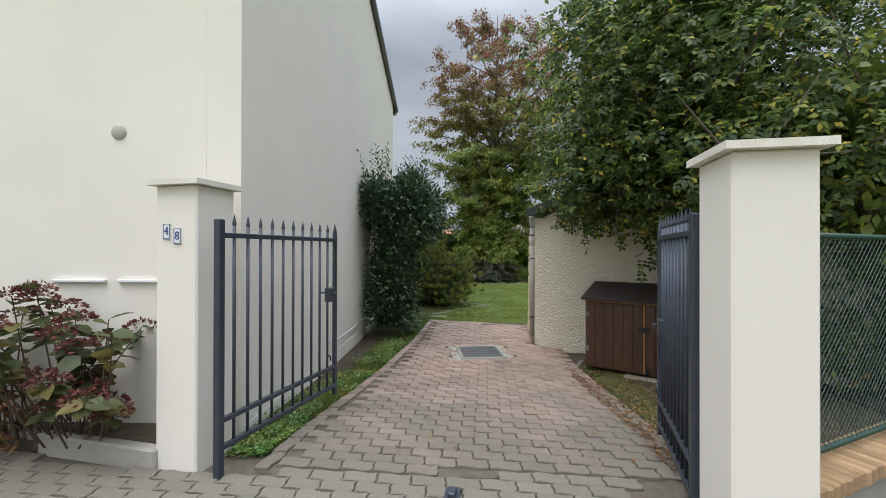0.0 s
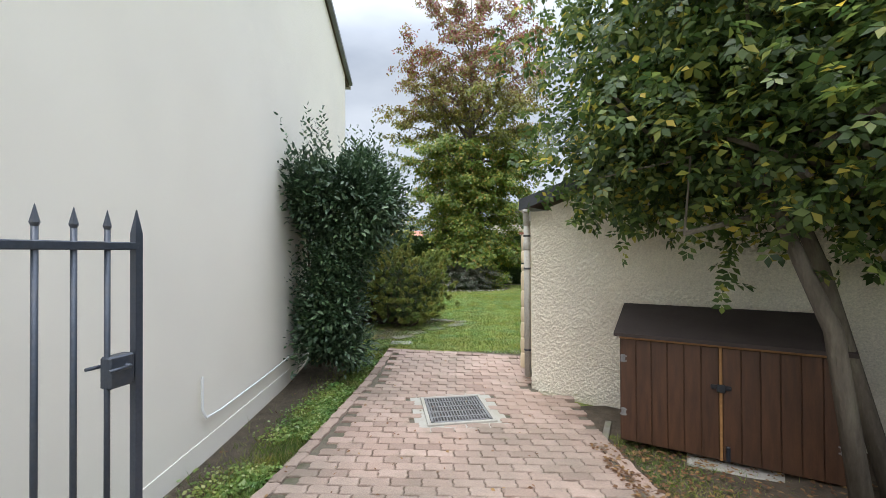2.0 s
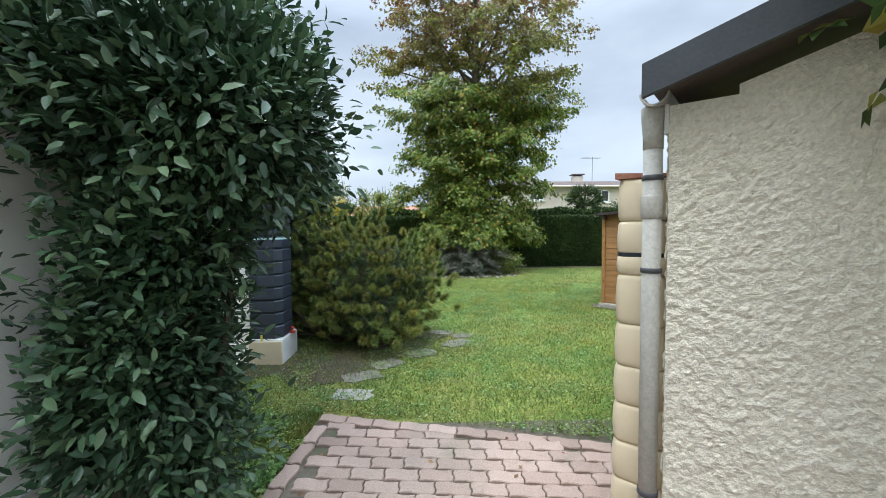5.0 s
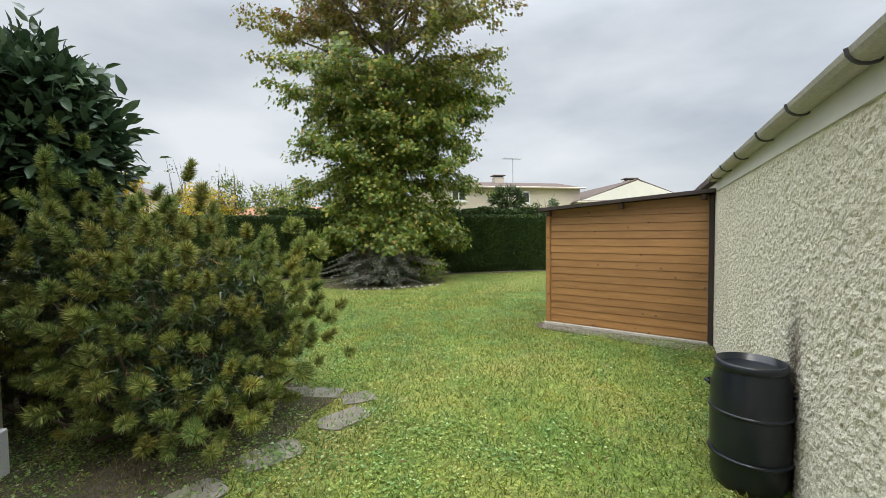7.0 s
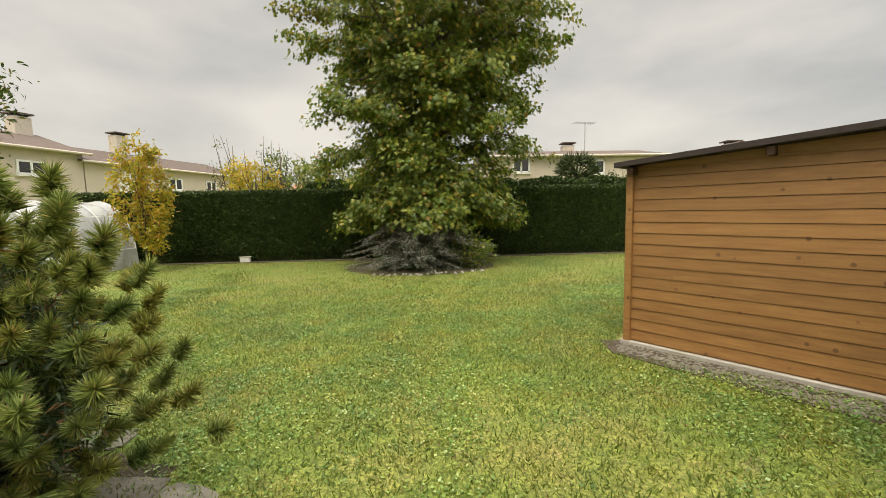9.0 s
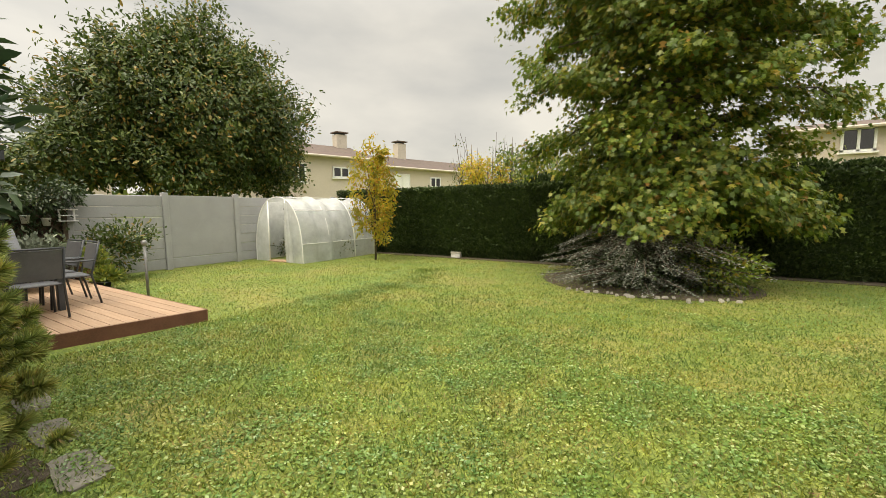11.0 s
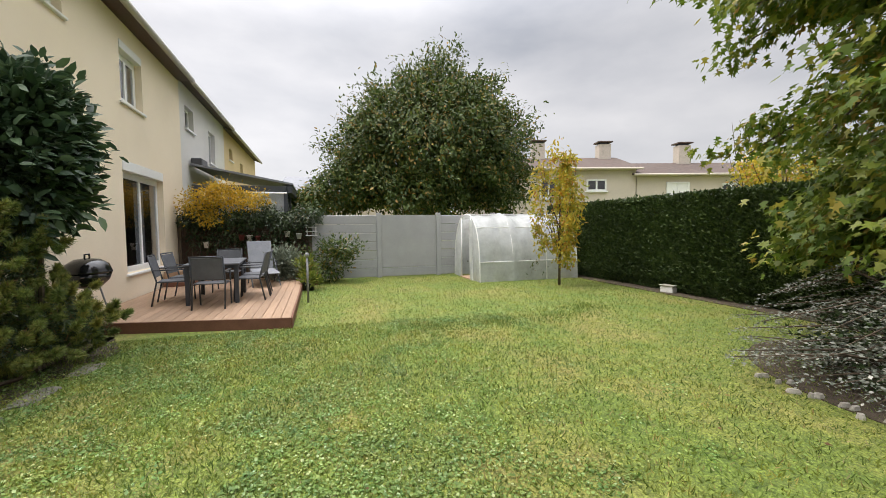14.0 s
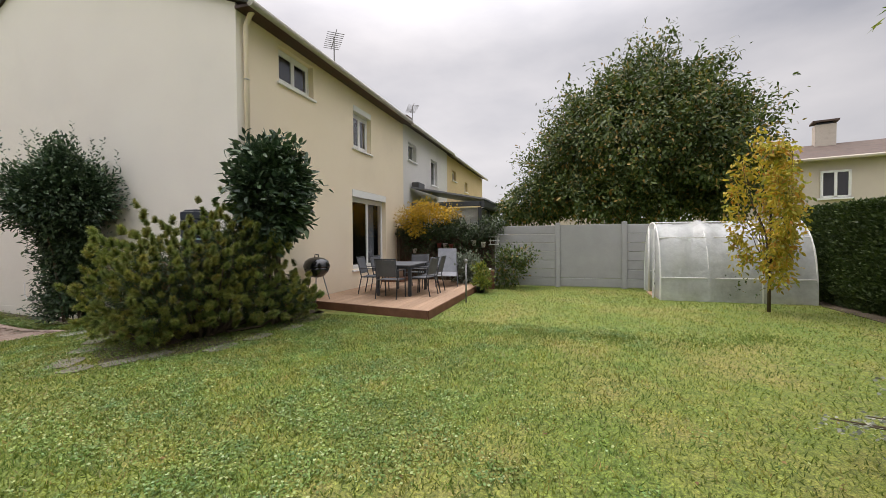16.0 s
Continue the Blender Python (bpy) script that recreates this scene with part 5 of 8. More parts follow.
def gate(hinge, free, z0, top, count, label, lock):
    hinge, free = Vector((*hinge, 0)), Vector((*free, 0))
    way = free - hinge
    length = way.length
    m = Matrix.Translation(hinge) @ Matrix.Rotation(math.atan2(way.y, way.x), 4, "Z")
    t = thing("iron_gate", label, "gate", m, "gate leaves")
    hp = boxed(-0.027, 0.027, -0.027, 0.027, -0.05, top + 0.08, bevel=0.006)
    part("hinge_post", hp, M_IRON, t)
    st = tubed([(length, 0, z0 - 0.06), (length, 0, top + 0.03), (length, 0, top + 0.14)], [0.024, 0.024, 0.002], 4)
    part("end_stile", st, M_IRON, t)
    for z in (z0 + 0.03, z0 + 0.22, top - 0.03):
        part("rail", boxed(0.03, length, -0.018, 0.018, z - 0.018, z + 0.018, bevel=0.004), M_IRON, t)
    bar = bmesh.new()
    tube(bar, [(0, 0, z0), (0, 0, top + 0.04)], 0.0115, 8)
    tube(bar, [(0, 0, top + 0.04), (0, 0, top + 0.055), (0, 0, top + 0.125)], [0.0115, 0.017, 0.001], 6)
    first = part("bar", bar, M_IRON, t)
    step = length / (count + 1)
    first.matrix_basis = pose(step, 0, 0)
    for k in range(1, count):
        piece("bar", first.data, t, pose(step * (k + 1), 0, 0))
    lk = part("lock", boxed(length - 0.14, length - 0.03, -0.03, 0.03, lock - 0.07, lock + 0.07, bevel=0.008), M_IRON, t, "dark lock case")
    hb = tubed([(length - 0.07, -0.06, lock + 0.02), (length - 0.07, 0.06, lock + 0.02)], 0.009, 8)
    tube(hb, [(length - 0.07, -0.06, lock + 0.02), (length - 0.17, -0.065, lock + 0.02)], 0.008, 8)
    tube(hb, [(length - 0.07, 0.06, lock + 0.02), (length - 0.17, 0.065, lock + 0.02)], 0.008, 8)
    part("handle", hb, M_IRON, lk)
    ring = tubed([(length - 0.06 + 0.035 * math.cos(a), 0.03, z0 + 0.28 + 0.06 * math.sin(a)) for a in (k * math.pi / 6 for k in range(7))], 0.008, 6)
    part("drop_bolt", ring, M_IRON, t)
    return t


gate((-1.632, 2.906), (-1.24, 4.27), 0.16, 1.70, 10, "dark iron spear-topped gate leaf standing open", 1.12)
gate((1.36, 2.50), (1.68, 3.55), 0.12, 1.70, 9, "dark iron gate leaf open beside the pillar", 0.95)

# ---- storage box ----
def storage_box():
    m = pose(1.84, 6.00, -0.11, 0, 0, -32.6)
    t = thing("storage_box", "dark brown wooden storage box with two doors", "storage box", m)
    w, d, h = 1.52, 0.66, 1.00
    part("side_panel", boxed(0.0, 0.025, 0.02, d, 0.03, h - 0.02), M_BROWN, t)
    part("side_panel", boxed(w - 0.025, w, 0.02, d, 0.03, h - 0.02), M_BROWN, t)
    part("back_panel", boxed(0.025, w - 0.025, d - 0.02, d, 0.03, h + 0.12), M_BROWN, t)
    part("bottom", boxed(0.025, w - 0.025, 0.03, d - 0.02, 0.03, 0.06), M_BROWN, t)
    for x0, x1, hx in ((0.012, w / 2 - 0.012, 0.03), (w / 2 + 0.012, w - 0.012, w - 0.03)):
        door = part("door", boxed(x0, x1, 0.006, 0.018, 0.05, h - 0.045), M_BROWN, t)
        n = 6
        for k in range(n):
            a = x0 + (x1 - x0) * k / n
            part("board", boxed(a + 0.003, a + (x1 - x0) / n - 0.003, -0.008, 0.005, 0.05, h - 0.045, bevel=0.003), M_BROWN, door)
        for z in (0.30, h - 0.22):
            hb = boxed(hx - 0.018, hx + 0.018, -0.014, -0.009, z - 0.035, z + 0.035, bevel=0.003)
            for q in (-0.022, 0.022):
                box(hb, hx - 0.03, hx + 0.03, -0.016, -0.0125, z + q - 0.006, z + q + 0.006)
            part("hinge", hb, M_STEEL, door, "rusty pale hinge")
    part("centre_strip", boxed(w / 2 - 0.011, w / 2 + 0.011, -0.014, 0.004, 0.04, h - 0.04, bevel=0.003), M_SHED, t, "lighter worn cover strip")
    part("head_rail", boxed(0.0, w, -0.016, 0.005, h - 0.042, h - 0.012, bevel=0.003), M_SHED, t, "worn reddish head rail")
    lt = boxed(w / 2 - 0.07, w / 2 + 0.07, -0.032, -0.012, 0.62, 0.655, bevel=0.006)
    box(lt, w / 2 - 0.03, w / 2 + 0.03, -0.045, -0.03, 0.60, 0.665, bevel=0.005)
    part("latch", lt, M_BLACKPL, t, "black bolt latch")
    lb = boxed(w / 2 + 0.03, w / 2 + 0.06, -0.03, -0.012, 0.05, 0.17, bevel=0.004)
    part("foot_bolt", lb, M_BLACKPL, t, "black foot bolt")
    lid = bmesh.new()
    prism(lid, [(-0.07, h - 0.015), (d + 0.03, h + 0.17), (d + 0.03, h + 0.20), (-0.07, h + 0.015)], -0.04, w + 0.04, Matrix(((0, 0, 1, 0), (1, 0, 0, 0), (0, 1, 0, 0), (0, 0, 0, 1))))
    part("lid", lid, M_FELT, t, "sloping dark felt-covered lid")
    slab = thing("box_slab", "mossy concrete slab under the storage box", "slab", pose(1.95, 5.86, -0.14, 0, 0, -32.6))
    part("slab", boxed(0.35, 1.6, -0.02, 0.7, -0.05, 0.03, bevel=0.012), M_CONCRETE, slab)
    kerb = thing("edging_kerb", "short worn concrete edging stone", "kerb", pose(1.80, 6.22, -0.13, 0, 0, 62))
    part("stone", boxed(-0.35, 0.35, -0.03, 0.03, -0.05, 0.004, bevel=0.004), M_STONE, kerb)


storage_box()


# ---- drain grate ----
def drain():
    t = thing("drain_grate", "galvanised drain grate in a concrete frame", "drain", pose(0.40, 6.90, -0.118, 0, 0, 7))
    a, b = 0.365, 0.40
    fr = bmesh.new()
    for q in ((-a, a, -b, -b + 0.04), (-a, a, b - 0.04, b), (-a, -a + 0.04, -b + 0.04, b - 0.04), (a - 0.04, a, -b + 0.04, b - 0.04)):
        box(fr, *q, -0.05, 0.012, bevel=0.004)
    part("frame", fr, M_CONCRETE, t, "pale concrete frame")
    sur = bmesh.new()
    for q in ((-a - 0.12, a + 0.12, -b - 0.12, -b - 0.002), (-a - 0.12, a + 0.12, b + 0.002, b + 0.12), (-a - 0.12, -a - 0.002, -b, b), (a + 0.002, a + 0.12, -b, b)):
        box(sur, *q, -0.06, -0.008)
    part("mortar_bed", sur, M_CONCRETE, t, "worn mortar round the frame")
    rim = bmesh.new()
    a2, b2 = a - 0.045, b - 0.045
    for q in ((-a2, a2, -b2, -b2 + 0.025), (-a2, a2, b2 - 0.025, b2), (-a2, -a2 + 0.025, -b2, b2), (a2 - 0.025, a2, -b2, b2)):
        box(rim, *q, -0.03, 0.010)
    part("rim", rim, M_STEEL, t)
    for k in range(4):
        y = -b2 + 2 * b2 * (k + 1) / 5
        part("cross_bar", boxed(-a2 + 0.02, a2 - 0.02, y - 0.012, y + 0.012, -0.025, 0.008), M_STEEL, t)
    bar = boxed(-0.007, 0.007, -b2 + 0.02, b2 - 0.02, -0.02, 0.006)
    first = part("slat", bar, M_STEEL, t)
    first.matrix_basis = pose(-a2 + 0.045, 0, 0)
    for k in range(1, 18):
        piece("slat", first.data, t, pose(-a2 + 0.045 + k * (2 * a2 - 0.09) / 17, 0, 0))
    part("pit", boxed(-a2, a2, -b2, b2, -0.05, -0.032), M_BLACKPL, t, "dark drain pit")


drain()

# gate stop in the ground
stop = thing("gate_stop", "small black iron gate stop in the paving", "gate stop", pose(-0.02, 2.72, 0.0, 0, 0, -8))
part("base", boxed(-0.05, 0.05, -0.09, 0.09, -0.02, 0.02, bevel=0.005), M_IRON, stop)
part("tongue", boxed(-0.025, 0.025, -0.03, 0.05, 0.02, 0.05, bevel=0.005), M_IRON, stop)

# wall cable, vent and ledges
cable = thing("wall_cable", "white cable clipped along the gable plinth", "cable", pose(HX, 0, 0))
part("cable", tubed([(0.03, 5.82, 0.60), (0.032, 5.82, 0.32), (0.033, 5.88, 0.235), (0.033, 6.1, 0.215), (0.033, 7.07, 0.215), (0.033, 8.05, 0.24), (0.033, 9.2, 0.26)], 0.011, 6), M_WHITE, cable)
vent = thing("wall_vent", "round pale plastic wall vent", "vent", pose(-2.9, HY0, 2.58, 90, 0, 0))
part("cover", lathe(bmesh.new(), [(0.062, -0.004), (0.062, 0.012), (0.052, 0.02), (0.002, 0.02)], 24), M_PIPE, vent)
for x0, x1 in ((-3.47, -3.0), (-2.89, -2.45)):
    led = thing("wall_ledge", "thin white ledge on the street wall", "ledge", pose(0, HY0, 1.30))
    part("ledge", boxed(x0, x1, -0.035, 0.0, -0.012, 0.012, bevel=0.004), M_WHITE, led)


# ---- hydrangea bed ----
def hydrangea():
    rng = np.random.default_rng(81)
    kerb = thing("bed_kerb", "low weathered concrete kerb of the flower bed", "kerb", pose(-2.15, 3.04, 0, 0, 0, 169))
    part("kerb", boxed(0.0, 2.6, -0.05, 0.05, -0.1, 0.13, bevel=0.015), M_CONCRETE, kerb)
    structure("soil_flowerbed", boxed(-5.0, -2.12, 3.2, 3.56, -0.1, 0.08), M_SOIL, "dark soil in the flower bed", "soil")
    t = thing("hydrangea", "autumn hydrangea with faded dark red flower heads", "shrub", pose(-3.05, 3.22, 0.07))
    stems = bmesh.new()
    lp, lw, bp = [], [], []
    for k in range(62):
        x = rng.uniform(-1.2, 0.65)
        h = rng.uniform(0.35, 1.25) * (1.0 if x < 0.1 else 0.8)
        tip = Vector((x + 0.1 * rng.normal(), -0.12 + 0.2 * rng.normal(), h))
        root = Vector((x * 0.6, 0.05 * rng.normal(), 0))
        mid = root.lerp(tip, 0.55) + Vector((0.05 * rng.normal(), 0.04 * rng.normal(), 0.05))
        part("stem", tubed([root, mid, tip], [0.008, 0.006, 0.004], 5), M_STEM, t)
        for j in range(9):
            f = 0.3 + 0.7 * j / 8
            p = mid.lerp(tip, f)
            a = j * 2.4 + k
            lp.append(p)
            lw.append((math.cos(a), math.sin(a), -0.15 + 0.3 * rng.normal()))
        if k % 5 < 3:
            bp.append(tip)
    lp, lw = np.array(lp), np.array(lw)
    keep = lp[:, 1] < 0.28
    leaves("leaves", L_HYDR, lp[keep], lw[keep], rng.uniform(0.10, 0.19, keep.sum()), (LEAF_OVAL[0] * np.array((1.7, 1, 1)), LEAF_OVAL[1]), t, rng, norms=np.tile((0, 0, 1.0), (keep.sum(), 1)))
    for b in bp:
        d = rand_dirs(rng, 110)
        d[:, 2] = np.abs(d[:, 2]) * 0.55
        leaves("flower_head", L_BLOOM, np.array(b) + d * np.array((0.11, 0.11, 0.10)), d + 0.4 * rng.normal(size=d.shape), rng.uniform(0.025, 0.045, 110), LEAF_DIAMOND, t, rng)
    n = 900
    p = np.stack([rng.uniform(-1.5, -0.25, n), rng.uniform(-0.42, 0.1, n), np.abs(0.28 * rng.normal(size=n)) * 0.9], 1)
    leaves("withered_leaves", L_DRY, p, rng.normal(size=(n, 3)), rng.uniform(0.04, 0.09, n), LEAF_DIAMOND, t, rng)


hydrangea()


# ---- wire fence on a brick coping ----
def wire_fence():
    m = pose(1.74, 2.45, 0, 0, 0, 26)
    t = thing("wire_fence", "green chain-link fence on a low brick-topped wall", "fence", m)
    L = 4.4
    part("low_wall", boxed(0.0, L, -0.11, 0.11, -0.2, 0.20), M_CONCRETE, t)
    net = bmesh.new()
    step, z0, z1 = 0.055, 0.34, 1.66
    for k in range(-24, int(L / step)):
        for s in (1, -1):
            x0 = k * step if s > 0 else k * step + (z1 - z0)
            a, b = Vector((x0, 0, z0)), Vector((x0 + s * (z1 - z0), 0, z1))
            t0 = max(0.0, min(1.0, (0 - a.x) / (b.x - a.x))) if a.x < 0 or b.x < 0 else None
            lo, hi = 0.0, 1.0
            for lim, sign in ((0.0, 1), (L, -1)):
                da, db = (a.x - lim) * sign, (b.x - lim) * sign
                if da < 0 and db < 0:
                    lo, hi = 1.0, 0.0
                elif da < 0:
                    lo = max(lo, da / (da - db))
                elif db < 0:
                    hi = min(hi, da / (da - db))
            if hi - lo > 0.02:
                tube(net, [a.lerp(b, lo), a.lerp(b, hi)], 0.0022, 3, cap=False)
    part("netting", net, M_GREENWIRE, t)
    for z in (0.36, 1.66):
        part("rail", tubed([(0, 0.01, z), (L, 0.01, z)], 0.018, 8), M_GREENWIRE, t)
    for x in (0.05, 2.2, 4.35):
        part("post", tubed([(x, 0.03, 0.15), (x, 0.03, 1.72)], 0.024, 8), M_GREENWIRE, t)
    brick = boxed(0.003, 0.066, -0.16, 0.14, 0.20, 0.29, bevel=0.008)
    first = part("brick", brick, M_BRICK, t)
    for k in range(1, 62):
        piece("brick", first.data, t, pose(k * 0.0705, 0, 0.004 * ((k * 7) % 3 - 1)))


wire_fence()
structure("neighbour_yard", boxed(4.2, 14.0, -2.0, 7.0, -0.06, -0.01), M_FELT, "dark asphalt yard beyond the wire fence", "yard")
# added shrub mass that stands for the deep shade behind the fence
leafy_bush("yard_shrub", "dark green shrub added as shade behind the wire fence", pose(5.6, 5.0, 0), [((0, 0, 0.9), (1.1, 0.8, 0.9), 2), ((-0.8, -0.2, 0.6), (0.8, 0.6, 0.6), 1), ((1.2, 0.3, 1.1), (1.0, 0.8, 1.0), 1.5)], 700, 11, 0.12, L_CHERRY, 0.12, LEAF_OVAL, 85, 0.4, -0.2)


# ---- rainwater tanks, pipes and barrel ----
def garage_fittings():
    d = thing("downpipe", "weathered grey plastic rain downpipe with clamps", "downpipe", GM @ pose(0.03, 0.07, 0))
    part("pipe", tubed([(0, 0, 0.0), (0, 0, 2.06)], 0.042, 16), M_PIPE, d)
    part("hopper", lathe(bmesh.new(), [(0.0435, 1.98), (0.0445, 2.04), (0.052, 2.12), (0.054, 2.17), (0.045, 2.17)], 18), M_PIPE, d)
    for z in (0.35, 1.42, 1.85):
        part("clamp", lathe(bmesh.new(), [(0.0435, z - 0.012), (0.047, z - 0.01), (0.047, z + 0.01), (0.0435, z + 0.012)], 16), M_PIPE_D, d)
    part("collar", lathe(bmesh.new(), [(0.043, 1.66), (0.049, 1.67), (0.049, 1.76), (0.043, 1.77)], 16), M_PIPE, d)
    g = thing("gutter", "grey plastic half-round gutter with dark joints", "gutter", GM)
    gb = bmesh.new()
    prof = [(0.055 + 0.062 * math.cos(a), 2.22 + 0.062 * math.sin(a)) for a in (math.pi + k * math.pi / 8 for k in range(9))]
    inner = [(0.055 + 0.054 * math.cos(a), 2.222 + 0.054 * math.sin(a)) for a in (2 * math.pi - k * math.pi / 8 for k in range(9))]
    prism(gb, prof + inner, -0.05, 6.1, Matrix(((0, 0, 1, 0), (1, 0, 0, 0), (0, 1, 0, 0), (0, 0, 0, 1))))
    part("trough", gb, M_PIPE, g)
    for s in (0.55, 1.25, 1.95, 2.7, 3.4, 4.2, 5.0, 5.7):
        jb = bmesh.new()
        tube(jb, [(s, 0.055 + 0.066 * math.cos(a), 2.22 + 0.066 * math.sin(a)) for a in (math.pi + k * math.pi / 8 for k in range(9))], 0.008, 5)
        part("joint", jb, M_PIPE_D, g)
    structure("eave_board", boxed(0.0, 6.1, 0.002, 0.02, 2.04, 2.17, m=GM), M_WHITE2, "pale eaves board above the roughcast", "trim")
    # beige wall tank, bulging between its grooves
    t = thing("wall_water_tank", "beige ribbed plastic rainwater tank with terracotta lid", "water tank", GM @ pose(0.50, 0.168, 0))
    levels = [0.03, 0.24, 0.45, 0.66, 0.87, 1.10, 1.37, 1.475, 1.655, 1.88]
    for z0, z1 in zip(levels, levels[1:]):
        bm = bmesh.new()
        rings = []
        for f, q in ((0.0, -0.010), (0.035, -0.001), (0.12, 0.004), (0.5, 0.008), (0.88, 0.004), (0.965, -0.001), (1.0, -0.010)):
            z = z0 + (z1 - z0) * f
            ring = []
            for k in range(20):
                a = 2 * math.pi * k / 20
                ca, sa = math.cos(a), math.sin(a)
                rx, ry = 0.27 + q - 0.02 * z / 1.9, 0.142 + q - 0.02 * z / 1.9
                ring.append(bm.verts.new((rx * math.copysign(abs(ca) ** 0.36, ca), ry * math.copysign(abs(sa) ** 0.36, sa), z)))
            rings.append(ring)
        for a, b in zip(rings, rings[1:]):
            for k in range(20):
                bm.faces.new((a[k], a[(k + 1) % 20], b[(k + 1) % 20], b[k])).smooth = True
        bm.faces.new(rings[0][::-1])
        bm.faces.new(rings[-1])
        part("segment", bm, M_BEIGE, t)
    hug = [(math.copysign(abs(math.cos(q)) ** 0.36, math.cos(q)) * 0.257, math.copysign(abs(math.sin(q)) ** 0.36, math.sin(q)) * 0.129) for q in (2 * math.pi * k / 20 for k in range(20))]
    part("strap", prism(bmesh.new(), hug, 1.463, 1.487), M_BLACKPL, t, "black strap")
    lid = bmesh.new()
    prism(lid, [(-0.128, 1.882), (0.128, 1.882), (0.132, 1.893), (-0.128, 1.915)], -0.255, 0.255, Matrix(((0, 0, 1, 0), (-1, 0, 0, 0), (0, 1, 0, 0), (0, 0, 0, 1))))
    part("lid", lid, M_ROOF_R, t, "terracotta coloured lid")
    # black barrel
    b = thing("water_barrel", "open black plastic water barrel with screw collar", "barrel", pose(3.14, 9.98, 0) @ Matrix.Diagonal((0.73, 0.73, 0.90, 1)))
    part("drum", lathe(bmesh.new(), [(0.24, 0.0), (0.265, 0.06), (0.285, 0.40), (0.278, 0.68), (0.245, 0.80), (0.24, 0.83), (0.225, 0.83), (0.225, 0.70), (0.0, 0.70)], 32), M_BLACKPL, b)
    part("collar", lathe(bmesh.new(), [(0.243, 0.795), (0.256, 0.80), (0.256, 0.845), (0.23, 0.85), (0.23, 0.80)], 32), M_BLACKPL, b)
    part("water", lathe(bmesh.new(), [(0.222, 0.705), (0.222, 0.71), (0.0, 0.711)], 24), M_SOIL, b, "dirty standing water")
    for a in (-0.9, 2.2):
        hb = tubed([(0.283 * math.cos(a + q) + 0.035 * math.cos(a) * (1 - abs(q) / 0.22), 0.283 * math.sin(a + q) + 0.035 * math.sin(a) * (1 - abs(q) / 0.22), 0.66) for q in (-0.22, -0.1, 0.0, 0.1, 0.22)], 0.013, 6)
        part("grip", hb, M_BLACKPL, b)
    for z in (0.22, 0.52):
        part("rib", lathe(bmesh.new(), [(0.288, z - 0.012), (0.297, z), (0.288, z + 0.012)], 32), M_BLACKPL, b)


garage_fittings()


def slim_tank():
    base = thing("tank_plinth", "painted block plinth with yellowed front", "plinth", pose(-1.64, 10.94, 0))
    part("block", boxed(-0.19, 0.20, -0.27, 0.27, -0.05, 0.31, bevel=0.008), M_WHITE, base)
    part("front_slab", boxed(-0.19, 0.20, -0.295, -0.272, -0.05, 0.29, bevel=0.006), M_BEIGE, base, "yellowed front slab")
    t = thing("slim_water_tank", "tall dark blue ribbed plastic rainwater tank", "water tank", pose(-1.64, 10.93, 0.312))
    n = 11
    for k in range(n):
        z0, z1 = k * 0.155, (k + 1) * 0.155
        bm = bmesh.new()
        q = 0.012 if k < n - 1 else 0.03
        vs = []
        for z, s in ((z0, 0.93), (z0 + 0.022, 1.0), (z1 - 0.016, 1.0), (z1, 0.93 if k < n - 1 else 0.8)):
            vs.append([bm.verts.new((x * s, y * s, z)) for x, y in ((-0.19, -0.24), (0.11, -0.24), (0.185, -0.15), (0.185, 0.15), (0.11, 0.24), (-0.19, 0.24))])
        for a, b in zip(vs, vs[1:]):
            for j in range(6):
                bm.faces.new((a[j], a[(j + 1) % 6], b[(j + 1) % 6], b[j]))
        bm.faces.new(vs[0][::-1])
        bm.faces.new(vs[-1])
        part("segment", bm, M_TANK, t)
    part("lid", boxed(-0.12, 0.12, -0.14, 0.14, 1.70, 1.735, bevel=0.012), M_TANK, t)
    st = bmesh.new()
    prism(st, [(-0.192, -0.243), (0.112, -0.243), (0.188, -0.152), (0.188, 0.152), (0.112, 0.243), (-0.192, 0.243)], 1.20, 1.222)
    part("strap", st, M_TEAL, t, "pale teal strap")
    part("tape", boxed(-0.06, -0.035, -0.262, -0.252, -0.20, 0.05), M_YELLOW, t, "hanging yellow tape")
    tap = lathe(bmesh.new(), [(0.03, 0.0), (0.034, 0.02), (0.012, 0.035), (0.012, 0.06), (0.02, 0.065), (0.02, 0.075)], 12, 0.215, 0.06)
    part("tap", tap, M_RED, t, "red plastic tap")


slim_tank()

